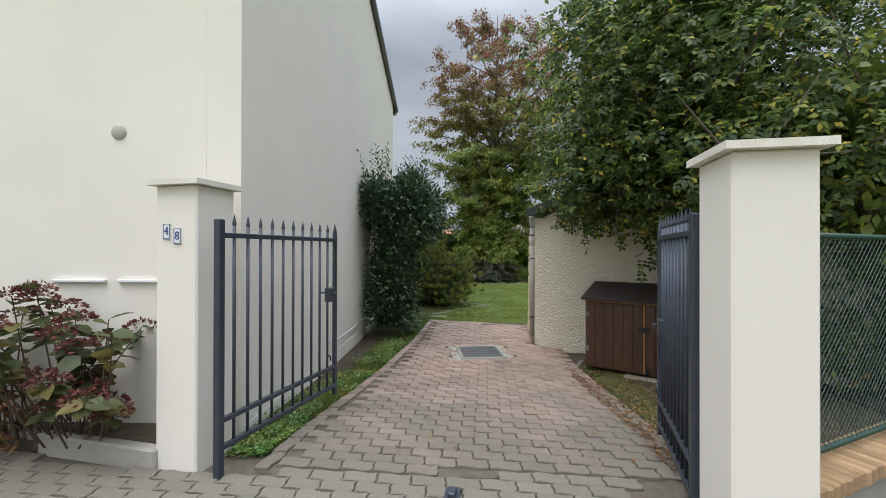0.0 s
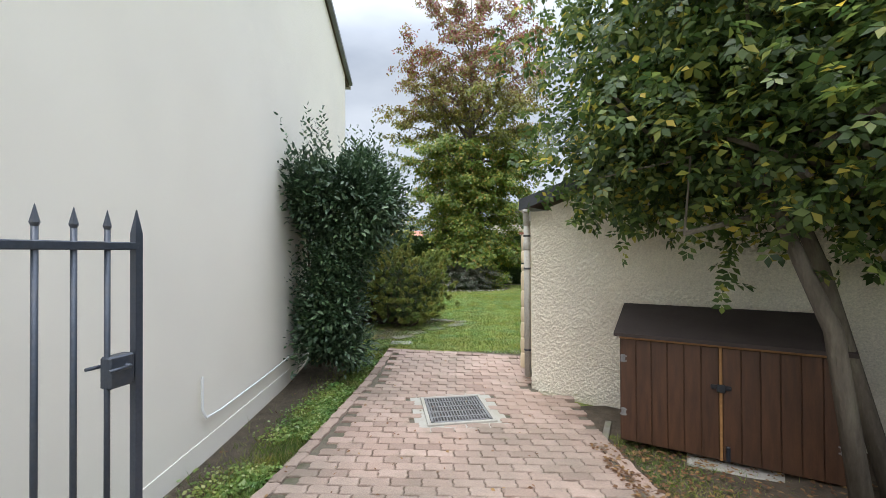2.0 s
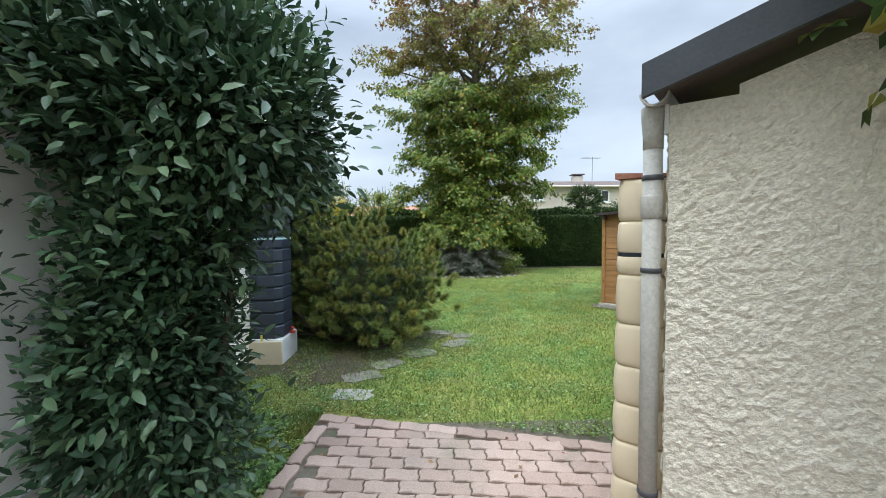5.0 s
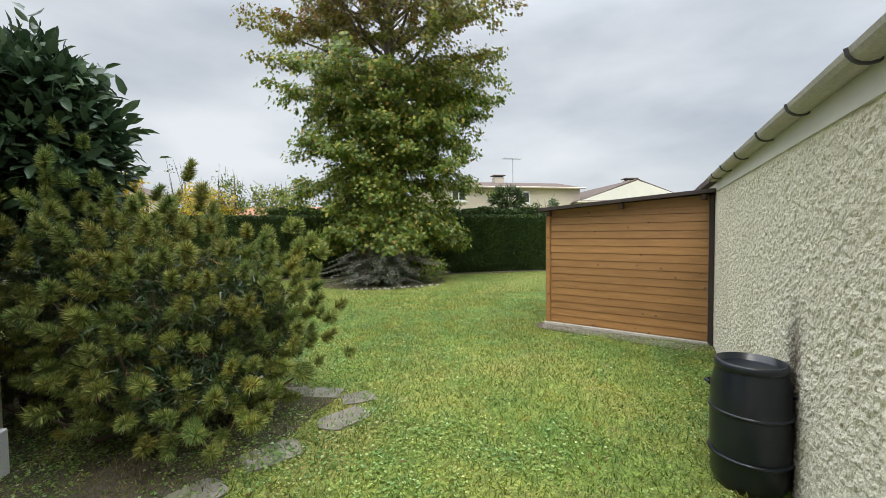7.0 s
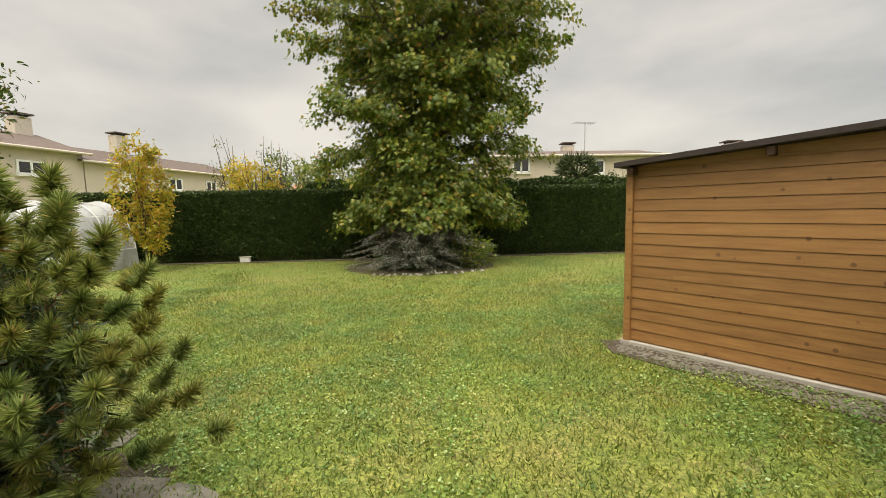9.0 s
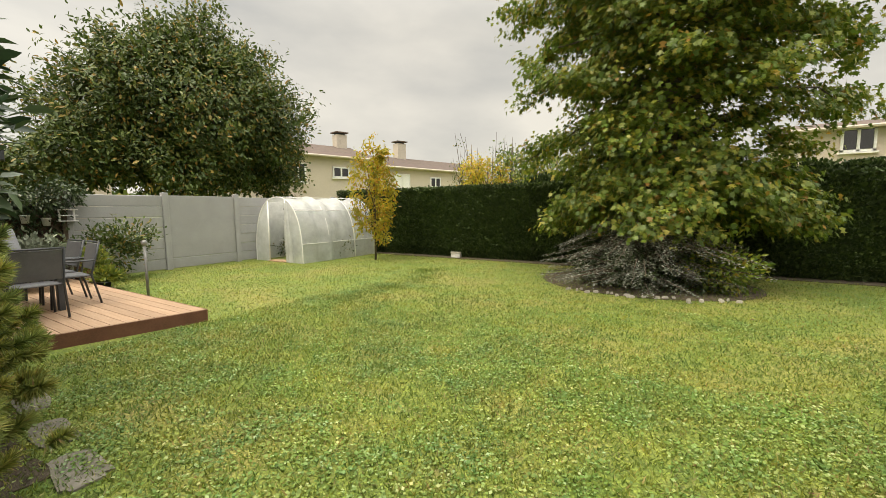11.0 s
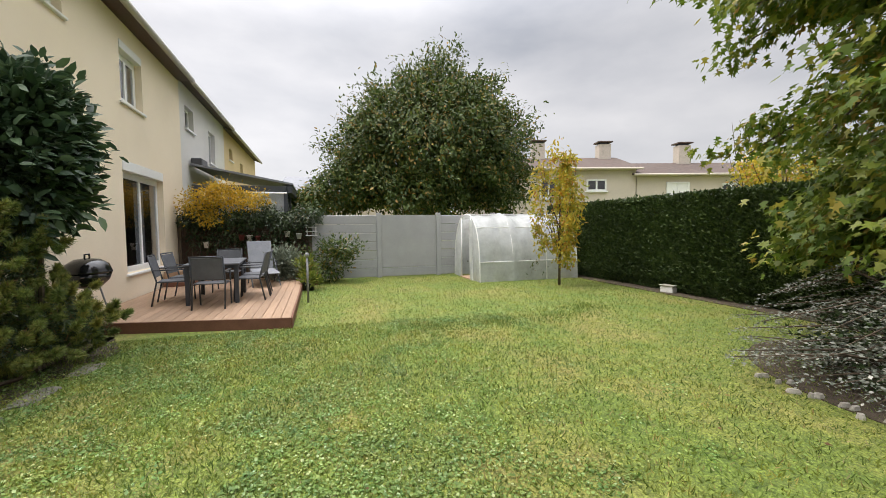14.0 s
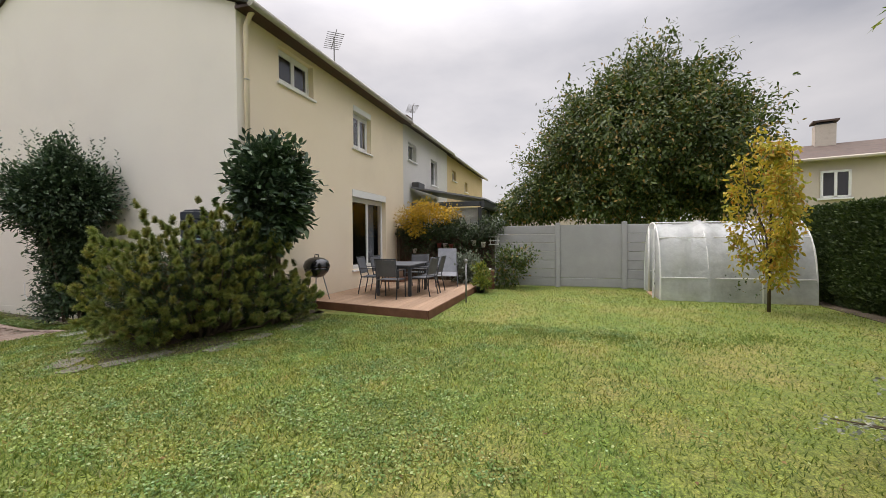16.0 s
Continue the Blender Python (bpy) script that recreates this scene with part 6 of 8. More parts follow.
# ---- windows and the sliding door of the garden front ----
def window(name, label, x0, x1, z0, z1, y, panes, deep=0.16, shutter=0.0, sill=True, frame=0.075):
    """A window in the opening x0..x1, z0..z1 of a wall whose outer face stands at y."""
    t = tagged(thing(name, label, "window", pose(0, y - deep, 0)), kind="structure")
    top = z1 - shutter
    if shutter:
        part("shutter_box", boxed(x0 + 0.004, x1 - 0.004, -0.06, deep + 0.012, top, z1 - 0.004, bevel=0.008), M_WHITE, t, "white roller shutter box")
    fr = bmesh.new()
    for q in ((x0, x1, z0, z0 + frame), (x0, x1, top - frame, top), (x0, x0 + frame, z0 + frame, top - frame), (x1 - frame, x1, z0 + frame, top - frame)):
        box(fr, q[0] + 0.003, q[1] - 0.003, -0.03, 0.03, q[2] + 0.003, q[3] - 0.003)
    part("window_frame", fr, M_WHITE, t)
    w = (x1 - x0 - 2 * frame) / panes
    for k in range(panes):
        a = x0 + frame + k * w
        sash = bmesh.new()
        f2 = frame * 0.8
        dy = 0.012 * (k % 2)
        for q in ((a, a + w, z0 + frame, z0 + frame + f2), (a, a + w, top - frame - f2, top - frame), (a, a + f2, z0 + frame + f2, top - frame - f2), (a + w - f2, a + w, z0 + frame + f2, top - frame - f2)):
            box(sash, q[0] + 0.001, q[1] - 0.001, 0.002 + dy, 0.042 + dy, q[2], q[3])
        sh = part("sash", sash, M_WHITE, t)
        p = part("pane", boxed(a + f2, a + w - f2, 0.016 + dy, 0.024 + dy, z0 + frame + f2, top - frame - f2), M_GLASS, sh)
        p.visible_shadow = False
    if sill:
        part("sill", boxed(x0 - 0.06, x1 + 0.06, -0.05, deep + 0.05, z0 - 0.05, z0 - 0.002, bevel=0.008), M_WHITE, t, "pale projecting sill")
    return t


window("window_upper_small", "small white upper window above the garden", *W1, HY1, 2, shutter=0.0)
window("window_upper", "white upper window with roller shutter box", *W2, HY1, 2, shutter=0.16)
window("door_sliding", "white sliding glass door with roller shutter box", *DR, HY1, 2, shutter=0.2, frame=0.07)
curt = bmesh.new()
for x0, x1 in ((-6.55, -5.9), (-7.9, -7.45)):
    xs = np.linspace(x0, x1, 26)
    for a, b in zip(xs, xs[1:]):
        quad(curt, [(a, HY1 - 0.42 + 0.03 * math.sin(a * 60), 0.622), (b, HY1 - 0.42 + 0.03 * math.sin(b * 60), 0.622), (b, HY1 - 0.42 + 0.03 * math.sin(b * 60), 2.6), (a, HY1 - 0.42 + 0.03 * math.sin(a * 60), 2.6)])
cu = thing("curtain", "pale grey curtains behind the sliding door", "curtain", pose(0, 0, 0))
part("cloth", curt, M_LOUNGE, cu)

# rainwater goods of the house
hd = thing("house_downpipe", "cream painted house downpipe at the corner", "downpipe", pose(-2.0, HY1 + 0.06, 0))
part("pipe", tubed([(0, 0, 0.0), (0, 0, 5.35), (-0.02, 0.08, 5.55), (-0.02, 0.25, 5.72)], 0.045, 12), M_CREAM, hd)
for z in (1.2, 2.8, 4.4):
    part("clamp", lathe(bmesh.new(), [(0.048, z - 0.012), (0.051, z), (0.048, z + 0.012)], 14), M_PIPE, hd)
hg = thing("house_gutter", "brown-grey metal eaves gutter of the house", "gutter", pose(0, HY1 + 0.36, 5.62))
part("trough", tubed([(-9.4, 0, 0.0), (HX + 0.05, 0, 0.0)], 0.065, 10), M_PIPE, hg)
structure("eaves_soffit", boxed(-9.4, HX + 0.02, HY1 + 0.002, HY1 + 0.32, 5.58, 5.63), M_BROWN, "brown eaves soffit", "trim")


def chimney(x, y, z0, z1, w=0.6, d=0.5, name="chimney"):
    t = thing(name, "rendered chimney with a dark cap", "chimney", pose(x, y, 0), "chimneys")
    part("stack", boxed(-w / 2, w / 2, -d / 2, d / 2, z0, z1), M_CHIM, t)
    part("crown", boxed(-w / 2 - 0.06, w / 2 + 0.06, -d / 2 - 0.06, d / 2 + 0.06, z1 + 0.10, z1 + 0.17), M_ROOF, t)
    for sx in (-1, 1):
        for sy in (-1, 1):
            part("support", boxed(sx * w * 0.42 - 0.04, sx * w * 0.42 + 0.04, sy * d * 0.40 - 0.04, sy * d * 0.40 + 0.04, z1, z1 + 0.10), M_ROOF, t)
    return t


chimney(-8.9, 9.3, 5.8, 7.45, 0.55, 0.5)
chimney(-15.4, 9.3, 5.8, 7.6, 0.55, 0.5)


def antenna(x, y, z0, z1, turn, size=1.0):
    t = thing("roof_antenna", "thin metal television antenna on a mast", "antenna", pose(x, y, 0, 0, 0, turn), "antennas")
    part("mast", tubed([(0, 0, z0), (0, 0, z1)], 0.024, 6), M_STEEL, t)
    part("boom", tubed([(-0.75 * size, 0, z1 - 0.1), (0.65 * size, 0, z1 - 0.05)], 0.012, 6), M_STEEL, t)
    for k in range(9):
        x1 = (-0.7 + 0.15 * k) * size
        part("element", tubed([(x1, -0.28 * size, z1 - 0.09), (x1, 0.28 * size, z1 - 0.09)], 0.011, 4), M_STEEL, t)


antenna(-8.6, 9.5, 6.3, 8.6, 40)
antenna(-16.1, 9.5, 6.3, 8.5, 30)


# ---- neighbouring houses of the row ----
def row_house(x0, x1, mat, label, wins, eave=5.66):
    t = thing("row_house", label, "house", pose(0, 0, 0), "row houses")
    holes = [(x1 - b, x1 - a, c, d) for a, b, c, d in wins]
    part("wall", wall(bmesh.new(), (x1 - 0.01, HY1 - 0.01), (x0, HY1 - 0.01), -0.3, eave, 0.3, holes), mat, t)
    part("back_wall", boxed(x0, x1 - 0.01, HY0, HY0 + 0.3, -0.3, eave), mat, t)
    part("end_wall", boxed(x0, x0 + 0.3, HY0 + 0.3, HY1 - 0.32, -0.3, eave), mat, t)
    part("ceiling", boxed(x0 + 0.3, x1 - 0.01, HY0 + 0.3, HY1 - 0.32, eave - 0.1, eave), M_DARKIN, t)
    r = bmesh.new()
    for ya, s in ((HY0, -1), (HY1, 1)):
        slope = (RIDGE_Z - eave) / abs(RIDGE_Y - ya)
        ye, ze = ya + s * 0.3, eave - slope * 0.3
        p = [(x0, RIDGE_Y, RIDGE_Z), (x1 - 0.01, RIDGE_Y, RIDGE_Z), (x1 - 0.01, ye, ze), (x0, ye, ze)]
        lo = [r.verts.new((a, b, c + 0.03)) for a, b, c in p]
        hi = [r.verts.new((a, b, c + 0.14)) for a, b, c in p]
        r.faces.new(lo)
        r.faces.new(hi[::-1])
        for k in range(4):
            r.faces.new((lo[k], hi[k], hi[(k + 1) % 4], lo[(k + 1) % 4]))
    bmesh.ops.recalc_face_normals(r, faces=r.faces)
    part("roof", r, M_ROOF, t)
    for a, b, c, d in wins:
        wf = bmesh.new()
        for q in ((a, b, c, c + 0.06), (a, b, d - 0.06, d), (a, a + 0.06, c + 0.06, d - 0.06), (b - 0.06, b, c + 0.06, d - 0.06)):
            box(wf, q[0] + 0.002, q[1] - 0.002, HY1 - 0.2, HY1 - 0.14, q[2], q[3])
        w = part("window", wf, M_WHITE, t)
        part("pane", boxed(a + 0.06, b - 0.06, HY1 - 0.18, HY1 - 0.17, c + 0.06, d - 0.06), M_GLASS, w)
        part("sill", boxed(a - 0.05, b + 0.05, HY1 - 0.16, HY1 + 0.05, c - 0.05, c - 0.003), M_WHITE, w)
    gb = part("gutter", tubed([(x0, HY1 + 0.36, eave - 0.08), (x1, HY1 + 0.36, eave - 0.08)], 0.06, 8), M_PIPE, t)


row_house(-15.0, -9.46, M_WHITE2, "greyish white row house beside the cream one", [(-10.8, -9.95, 4.45, 5.1), (-13.45, -12.55, 3.85, 4.95)])
row_house(-23.5, -15.0, M_OCHRE, "ochre rendered end house of the row", [(-16.7, -15.95, 4.5, 5.0), (-19.2, -18.5, 4.2, 4.75)], 5.6)


# ---- glazed veranda beyond the trellis ----
def veranda():
    t = thing("veranda", "dark grey glazed veranda with pale blinds", "veranda", pose(0, 0, 0))
    x0, x1, y0, y1 = -13.4, -10.2, HY1 + 0.05, 14.4
    for x in (x0, x1, (x0 + x1) / 2):
        part("post", boxed(x - 0.06, x + 0.06, y1 - 0.12, y1, 0, 2.62, bevel=0.008), M_ANTHRA, t)
    for y in (y0 + 0.08, (y0 + y1) / 2):
        for x in (x0, x1):
            part("post", boxed(x - 0.06, x + 0.06, y - 0.06, y + 0.06, 0, 2.8, bevel=0.008), M_ANTHRA, t)
    part("fascia", boxed(x0 - 0.15, x1 + 0.12, y1 - 0.02, y1 + 0.14, 2.62, 2.86, bevel=0.015), M_ANTHRA, t)
    for xa in (x0 - 0.12, x1 + 0.05):
        part("side_fascia", boxed(xa, xa + 0.07, y0, y1 - 0.03, 2.66, 2.84, bevel=0.01), M_ANTHRA, t)
    r = bmesh.new()
    prism(r, [(y0, 3.40), (y1 + 0.16, 2.87), (y1 + 0.16, 2.93), (y0, 3.46)], x0 - 0.15, x1 + 0.15, Matrix(((0, 0, 1, 0), (1, 0, 0, 0), (0, 1, 0, 0), (0, 0, 0, 1))))
    part("roof", r, M_SLATE, t, "grey sheet roof")
    part("ridge_cap", boxed(x1 - 0.55, x1 + 0.1, y0, y0 + 0.3, 3.40, 3.62, bevel=0.03), M_PIPE_D, t)
    for a, b in ((x0, (x0 + x1) / 2), ((x0 + x1) / 2, x1)):
        part("blind", boxed(a + 0.07, b - 0.07, y1 - 0.09, y1 - 0.08, 0.1, 2.6), M_WHITE2, t, "pale blind behind the glass")
        part("pane", boxed(a + 0.07, b - 0.07, y1 - 0.06, y1 - 0.05, 0.1, 2.6), M_GLASS, t)
    for a, b in ((y0 + 0.14, (y0 + y1) / 2 - 0.07), ((y0 + y1) / 2 + 0.07, y1 - 0.12)):
        part("side_blind", boxed(x1 - 0.03, x1 - 0.02, a, b, 0.1, 2.62), M_WHITE2, t)
        part("side_pane", boxed(x1 + 0.0, x1 + 0.01, a, b, 0.1, 2.62), M_GLASS, t)


veranda()


# ---- trellis with climbers and hanging pots ----
def trellis():
    t = thing("trellis", "brown lattice trellis between house and fence", "trellis", pose(-8.85, HY1 + 0.05, 0))
    L, H = 3.3, 1.85
    lath = []
    step = 0.16
    for s in (1, -1):
        for k in range(-12, int(L / step) + 12):
            y0 = k * step
            pts = []
            a, b = Vector((0.012 * s, y0, 0.15)), Vector((0.012 * s, y0 + s * (H - 0.15), H))
            lo, hi = 0.0, 1.0
            for lim, sign in ((0.0, 1), (L, -1)):
                da, db = (a.y - lim) * sign, (b.y - lim) * sign
                if da < 0 and db < 0:
                    lo, hi = 1.0, 0.0
                elif da < 0:
                    lo = max(lo, da / (da - db))
                elif db < 0:
                    hi = min(hi, da / (da - db))
            if hi - lo > 0.05:
                part("lath", tubed([a.lerp(b, lo), a.lerp(b, hi)], 0.011, 4), M_STEM, t)
    for y in (0.0, L / 2, L):
        part("post", boxed(-0.04, 0.04, y - 0.04, y + 0.04, 0, H + 0.05, bevel=0.006), M_STEM, t)
    part("backing", boxed(-0.10, -0.08, 0.0, L, 0.0, 1.7), M_BROWN, t, "dark backing behind the lattice")
    rng = np.random.default_rng(91)
    iv = thing("ivy", "dark green ivy spilling over the trellis", "climber", pose(-8.85, HY1 + 0.05, 0))
    blobs = [((0.05, 0.35 + 0.42 * k, 1.80 + 0.12 * math.sin(k * 2)), (0.28, 0.36, 0.32), 1.0) for k in range(8)] + [((0.03, 0.5 + 0.5 * k, 1.25), (0.12, 0.34, 0.36), 0.45) for k in range(6)]
    pos, out, _ = cloud(rng, blobs, 900, 9, 0.09, 0.3)
    leaves("leaves", L_IVY_CORE, pos, out * 0.6 + np.array((0.3, 0, -0.5)) + 0.4 * rng.normal(size=pos.shape), rng.uniform(0.06, 0.11, len(pos)), LEAF_OVAL, iv, rng)
    og = thing("orange_climber", "climber with bright yellow-orange autumn leaves", "climber", pose(-8.75, HY1 + 0.1, 0))
    for k in range(5):
        part("stem", tubed([(0.02, 0.15 + 0.1 * k, 0.02), (0.05, 0.3 + 0.2 * k, 1.2), (0.1, 0.3 + 0.35 * k, 2.3)], [0.014, 0.011, 0.005], 5), M_STEM, og)
    blobs = [((0.15, 0.45, 2.2), (0.38, 0.45, 0.36), 1.2), ((0.15, 1.0, 2.42), (0.38, 0.55, 0.36), 1.5), ((0.1, 1.7, 2.3), (0.32, 0.45, 0.26), 0.9), ((0.25, 0.7, 1.85), (0.3, 0.4, 0.2), 0.6)]
    pos, out, _ = cloud(rng, blobs, 430, 9, 0.11, 0.3)
    leaves("leaves", L_ORANGE, pos, out * 0.5 + np.array((0.2, 0, -0.3)) + 0.5 * rng.normal(size=pos.shape), rng.uniform(0.05, 0.10, len(pos)), LEAF_OVAL, og, rng)
    for y, z, mat, label in ((12.42, 1.10, M_WHITE, "white"), (13.48, 1.27, M_WHITE, "white"), (13.68, 1.24, M_TERRA, "dark red"), (13.28, 1.28, M_TERRA, "dark red"), (14.45, 1.36, M_WHITE, "white"), (14.76, 1.30, M_WHITE, "white")):
        p = thing("hanging_pot", label + " hanging flower pot on the trellis", "flower pot", pose(-8.73, y, z), "hanging pots")
        part("pot", lathe(bmesh.new(), [(0.055, -0.08), (0.075, 0.06), (0.082, 0.06), (0.082, 0.085), (0.066, 0.085), (0.06, 0.05)], 16), mat, p)
        part("hook", tubed([(-0.06, 0, 0.08), (-0.10, 0, 0.13), (-0.115, 0, 0.10)], 0.005, 5), M_STEEL, p)
    bh = thing("bird_table", "small pale bird feeder shelf on the trellis post", "bird feeder", pose(-8.78, 15.1, 1.42))
    for z in (-0.12, 0.0, 0.12):
        part("shelf", boxed(-0.10, 0.12, -0.16, 0.16, z, z + 0.02, bevel=0.004), M_WHITE, bh)
    for y in (-0.12, 0.12):
        part("upright", boxed(-0.02, 0.02, y - 0.015, y + 0.015, -0.12, 0.12), M_WHITE, bh)


trellis()


# ---- deck and its furniture ----
DZ = 0.165


def deck():
    t = thing("deck", "weathered larch-brown timber deck", "deck", pose(0, 0, 0))
    n = 22
    y0, y1 = 11.76, 14.86
    w = (y1 - y0) / n

    def front(y):
        return -3.55 + 0.52 * (y - 12.2) / 2.6

    for k in range(n):
        a, b = y0 + k * w + 0.004, y0 + (k + 1) * w - 0.004
        bm = bmesh.new()
        prism(bm, [(-8.6, a), (front(a), a), (front(b), b), (-8.6, b)], DZ - 0.028, DZ)
        part("plank", bm, M_DECK, t)
    bm = bmesh.new()
    prism(bm, [(front(y0) + 0.0, y0), (front(y0) + 0.026, y0), (front(y1) + 0.026, y1), (front(y1), y1)], -0.05, DZ - 0.004)
    part("fascia", bm, M_DECKEDGE, t, "reddish brown fascia board")
    part("side_fascia", boxed(-8.6, front(y1), y1 + 0.001, y1 + 0.026, -0.05, DZ - 0.004), M_DECKEDGE, t)
    part("joists", boxed(-8.6, front(y0) - 0.03, y0 + 0.02, y1 - 0.02, -0.05, DZ - 0.032), M_SOIL, t)
    s = thing("door_step", "two-tier wooden step below the sliding door", "step", pose(-7.95, 12.02, DZ))
    part("lower_tread", boxed(-0.45, 0.45, -0.25, 0.42, 0.0, 0.10, bevel=0.006), M_DECKEDGE, s)
    part("upper_tread", boxed(-0.40, 0.40, -0.25, 0.12, 0.10, 0.36, bevel=0.006), M_DECK, s)


deck()


def dining_table():
    t = thing("garden_table", "dark grey metal garden table with glass-like top", "table", pose(-5.35, 13.40, DZ, 0, 0, 4))
    part("tabletop", boxed(-0.75, 0.75, -0.45, 0.45, 0.70, 0.735, bevel=0.008), M_MESHSEAT, t)
    part("apron", boxed(-0.68, 0.68, -0.39, 0.39, 0.64, 0.699), M_ANTHRA, t)
    for x in (-0.68, 0.68):
        for y in (-0.39, 0.39):
            part("leg", boxed(x - 0.035, x + 0.035, y - 0.035, y + 0.035, 0.0, 0.70, bevel=0.006), M_ANTHRA, t)


dining_table()


def garden_chair(m):
    """Faces +y, its back towards -y."""
    t = thing("garden_chair", "dark grey metal garden chair with mesh seat", "chair", m, "garden chairs round the table")
    part("seat", boxed(-0.23, 0.23, -0.20, 0.22, 0.415, 0.435, bevel=0.008), M_MESHSEAT, t)
    bk = bmesh.new()
    box(bk, -0.235, 0.235, -0.012, 0.012, 0.0, 0.38, bevel=0.006, m=pose(0, -0.235, 0.50, 12, 0, 0))
    part("backrest", bk, M_MESHSEAT, t)
    for sx in (-0.25, 0.25):
        part("rear_leg", tubed([(sx, -0.30, 0.0), (sx, -0.21, 0.43), (sx, -0.33, 0.90)], 0.014, 8), M_ANTHRA, t)
        part("front_leg", tubed([(sx, 0.24, 0.0), (sx, 0.22, 0.43), (sx, 0.20, 0.63)], 0.014, 8), M_ANTHRA, t)
        part("armrest", boxed(sx - 0.022, sx + 0.022, -0.26, 0.24, 0.625, 0.648, bevel=0.008), M_ANTHRA, t)
        part("side_rail", tubed([(sx, -0.21, 0.42), (sx, 0.22, 0.42)], 0.012, 6), M_ANTHRA, t)
    part("top_rail", tubed([(-0.25, -0.33, 0.89), (0.25, -0.33, 0.89)], 0.014, 8), M_ANTHRA, t)
    return t


chair = garden_chair(pose(-4.40, 13.50, DZ, 0, 0, 90))
for m in (pose(-5.05, 14.02, DZ, 0, 0, 176), pose(-5.70, 14.02, DZ, 0, 0, 184), pose(-5.05, 12.72, DZ, 0, 0, 8), pose(-5.72, 12.74, DZ, 0, 0, -4), pose(-6.42, 13.35, DZ, 0, 0, -90)):
    copy_thing(chair, m)

lounge = thing("lounge_chair", "light grey reclining lounge chair", "lounge chair", pose(-7.35, 13.95, DZ, 0, 0, -75))
part("seat", boxed(-0.28, 0.28, -0.15, 0.75, 0.34, 0.36, bevel=0.008, m=pose(0, 0, 0, -3, 0, 0)), M_LOUNGE, lounge)
part("backrest", boxed(-0.28, 0.28, -0.012, 0.012, 0.0, 0.75, bevel=0.008, m=pose(0, -0.17, 0.36, 25, 0, 0)), M_LOUNGE, lounge)
for sx in (-0.3, 0.3):
    part("leg", tubed([(sx, -0.28, 0.0), (sx, 0.15, 0.36), (sx, 0.2, 0.58)], 0.014, 6), M_ANTHRA, lounge)
    part("leg", tubed([(sx, 0.62, 0.0), (sx, 0.2, 0.36), (sx, -0.2, 0.60)], 0.014, 6), M_ANTHRA, lounge)


def barbecue():
    t = thing("kettle_barbecue", "black kettle barbecue on pale tripod legs", "barbecue", pose(-3.62, 12.08, 0.0))
    part("bowl", lathe(bmesh.new(), [(0.03, 0.66), (0.16, 0.70), (0.25, 0.80), (0.28, 0.90)], 28), M_BLACK, t)
    part("lid", lathe(bmesh.new(), [(0.287, 0.90), (0.287, 0.92), (0.25, 1.03), (0.15, 1.10), (0.0, 1.12)], 28), M_BLACK, t)
    part("lid_handle", tubed([(-0.07, 0, 1.10), (-0.06, 0, 1.17), (0.06, 0, 1.17), (0.07, 0, 1.10)], 0.012, 8), M_BLACK, t)
    for a in (0.5, 2.6, 4.7):
        part("leg", tubed([(0.14 * math.cos(a), 0.14 * math.sin(a), 0.72), (0.34 * math.cos(a), 0.34 * math.sin(a), 0.0)], 0.012, 8), M_STEEL, t)
    part("side_handle", tubed([(0.28, 0.08, 0.86), (0.36, 0.06, 0.86), (0.36, -0.06, 0.86), (0.28, -0.08, 0.86)], 0.011, 6), M_BLACK, t)


barbecue()

post = thing("solar_post", "slim grey garden stake at the deck edge", "stake", pose(-5.18, 15.06, 0))
part("shaft", tubed([(0, 0, -0.05), (0, 0, 0.95)], 0.022, 10), M_STEEL, post)
part("head", lathe(bmesh.new(), [(0.03, 0.93), (0.045, 0.96), (0.045, 1.0), (0.02, 1.02)], 14), M_STEEL, post)

rp = thing("rust_planter", "tall rust-brown square planter", "planter", pose(-7.95, 15.10, 0, 0, 0, 5))
part("body", boxed(-0.15, 0.15, -0.15, 0.15, 0, 0.55, bevel=0.01), M_CORTEN, rp)
part("lamp", boxed(-0.06, 0.06, -0.06, 0.06, 0.552, 0.60, bevel=0.01), M_WHITE, rp, "small white lamp on top")
for x, y, r, h, mat, label, lm, hh in ((-7.25, 14.98, 0.15, 0.26, M_WHITE, "white pot with yellow-green foliage", L_POT, 0.5), (-6.9, 15.05, 0.13, 0.16, M_BLACKPL, "low black pot with green foliage", L_POT, 0.25)):
    rng = np.random.default_rng(int(-x * 100))
    p = thing("potted_plant", label, "potted plant", pose(x, y, 0), "pots beside the deck")
    part("pot", lathe(bmesh.new(), [(r * 0.75, 0), (r, h), (r * 1.06, h), (r * 1.06, h + 0.02), (r * 0.9, h + 0.02), (r * 0.85, h - 0.03)], 20), mat, p)
    pos, out, _ = cloud(rng, [((0, 0, h + hh * 0.5), (r * 1.7, r * 1.7, hh * 0.6), 1)], 60, 8, 0.05, 0.2)
    pos[:, 2] = np.maximum(pos[:, 2], h + 0.02)
    leaves("leaves", lm, pos, out + np.array((0, 0, 0.6)) + 0.4 * rng.normal(size=pos.shape), rng.uniform(0.06, 0.12, len(pos)), LEAF_OVAL, p, rng)
leafy_bush("lavender_bush", "grey-green lavender bush beside the deck", pose(-8.0, 14.4, 0.1), [((0, 0, 0.45), (0.42, 0.4, 0.5), 1)], 150, 14, 0.09, L_GREY, 0.10, LEAF_DIAMOND, 95, 0.3, 0.4)
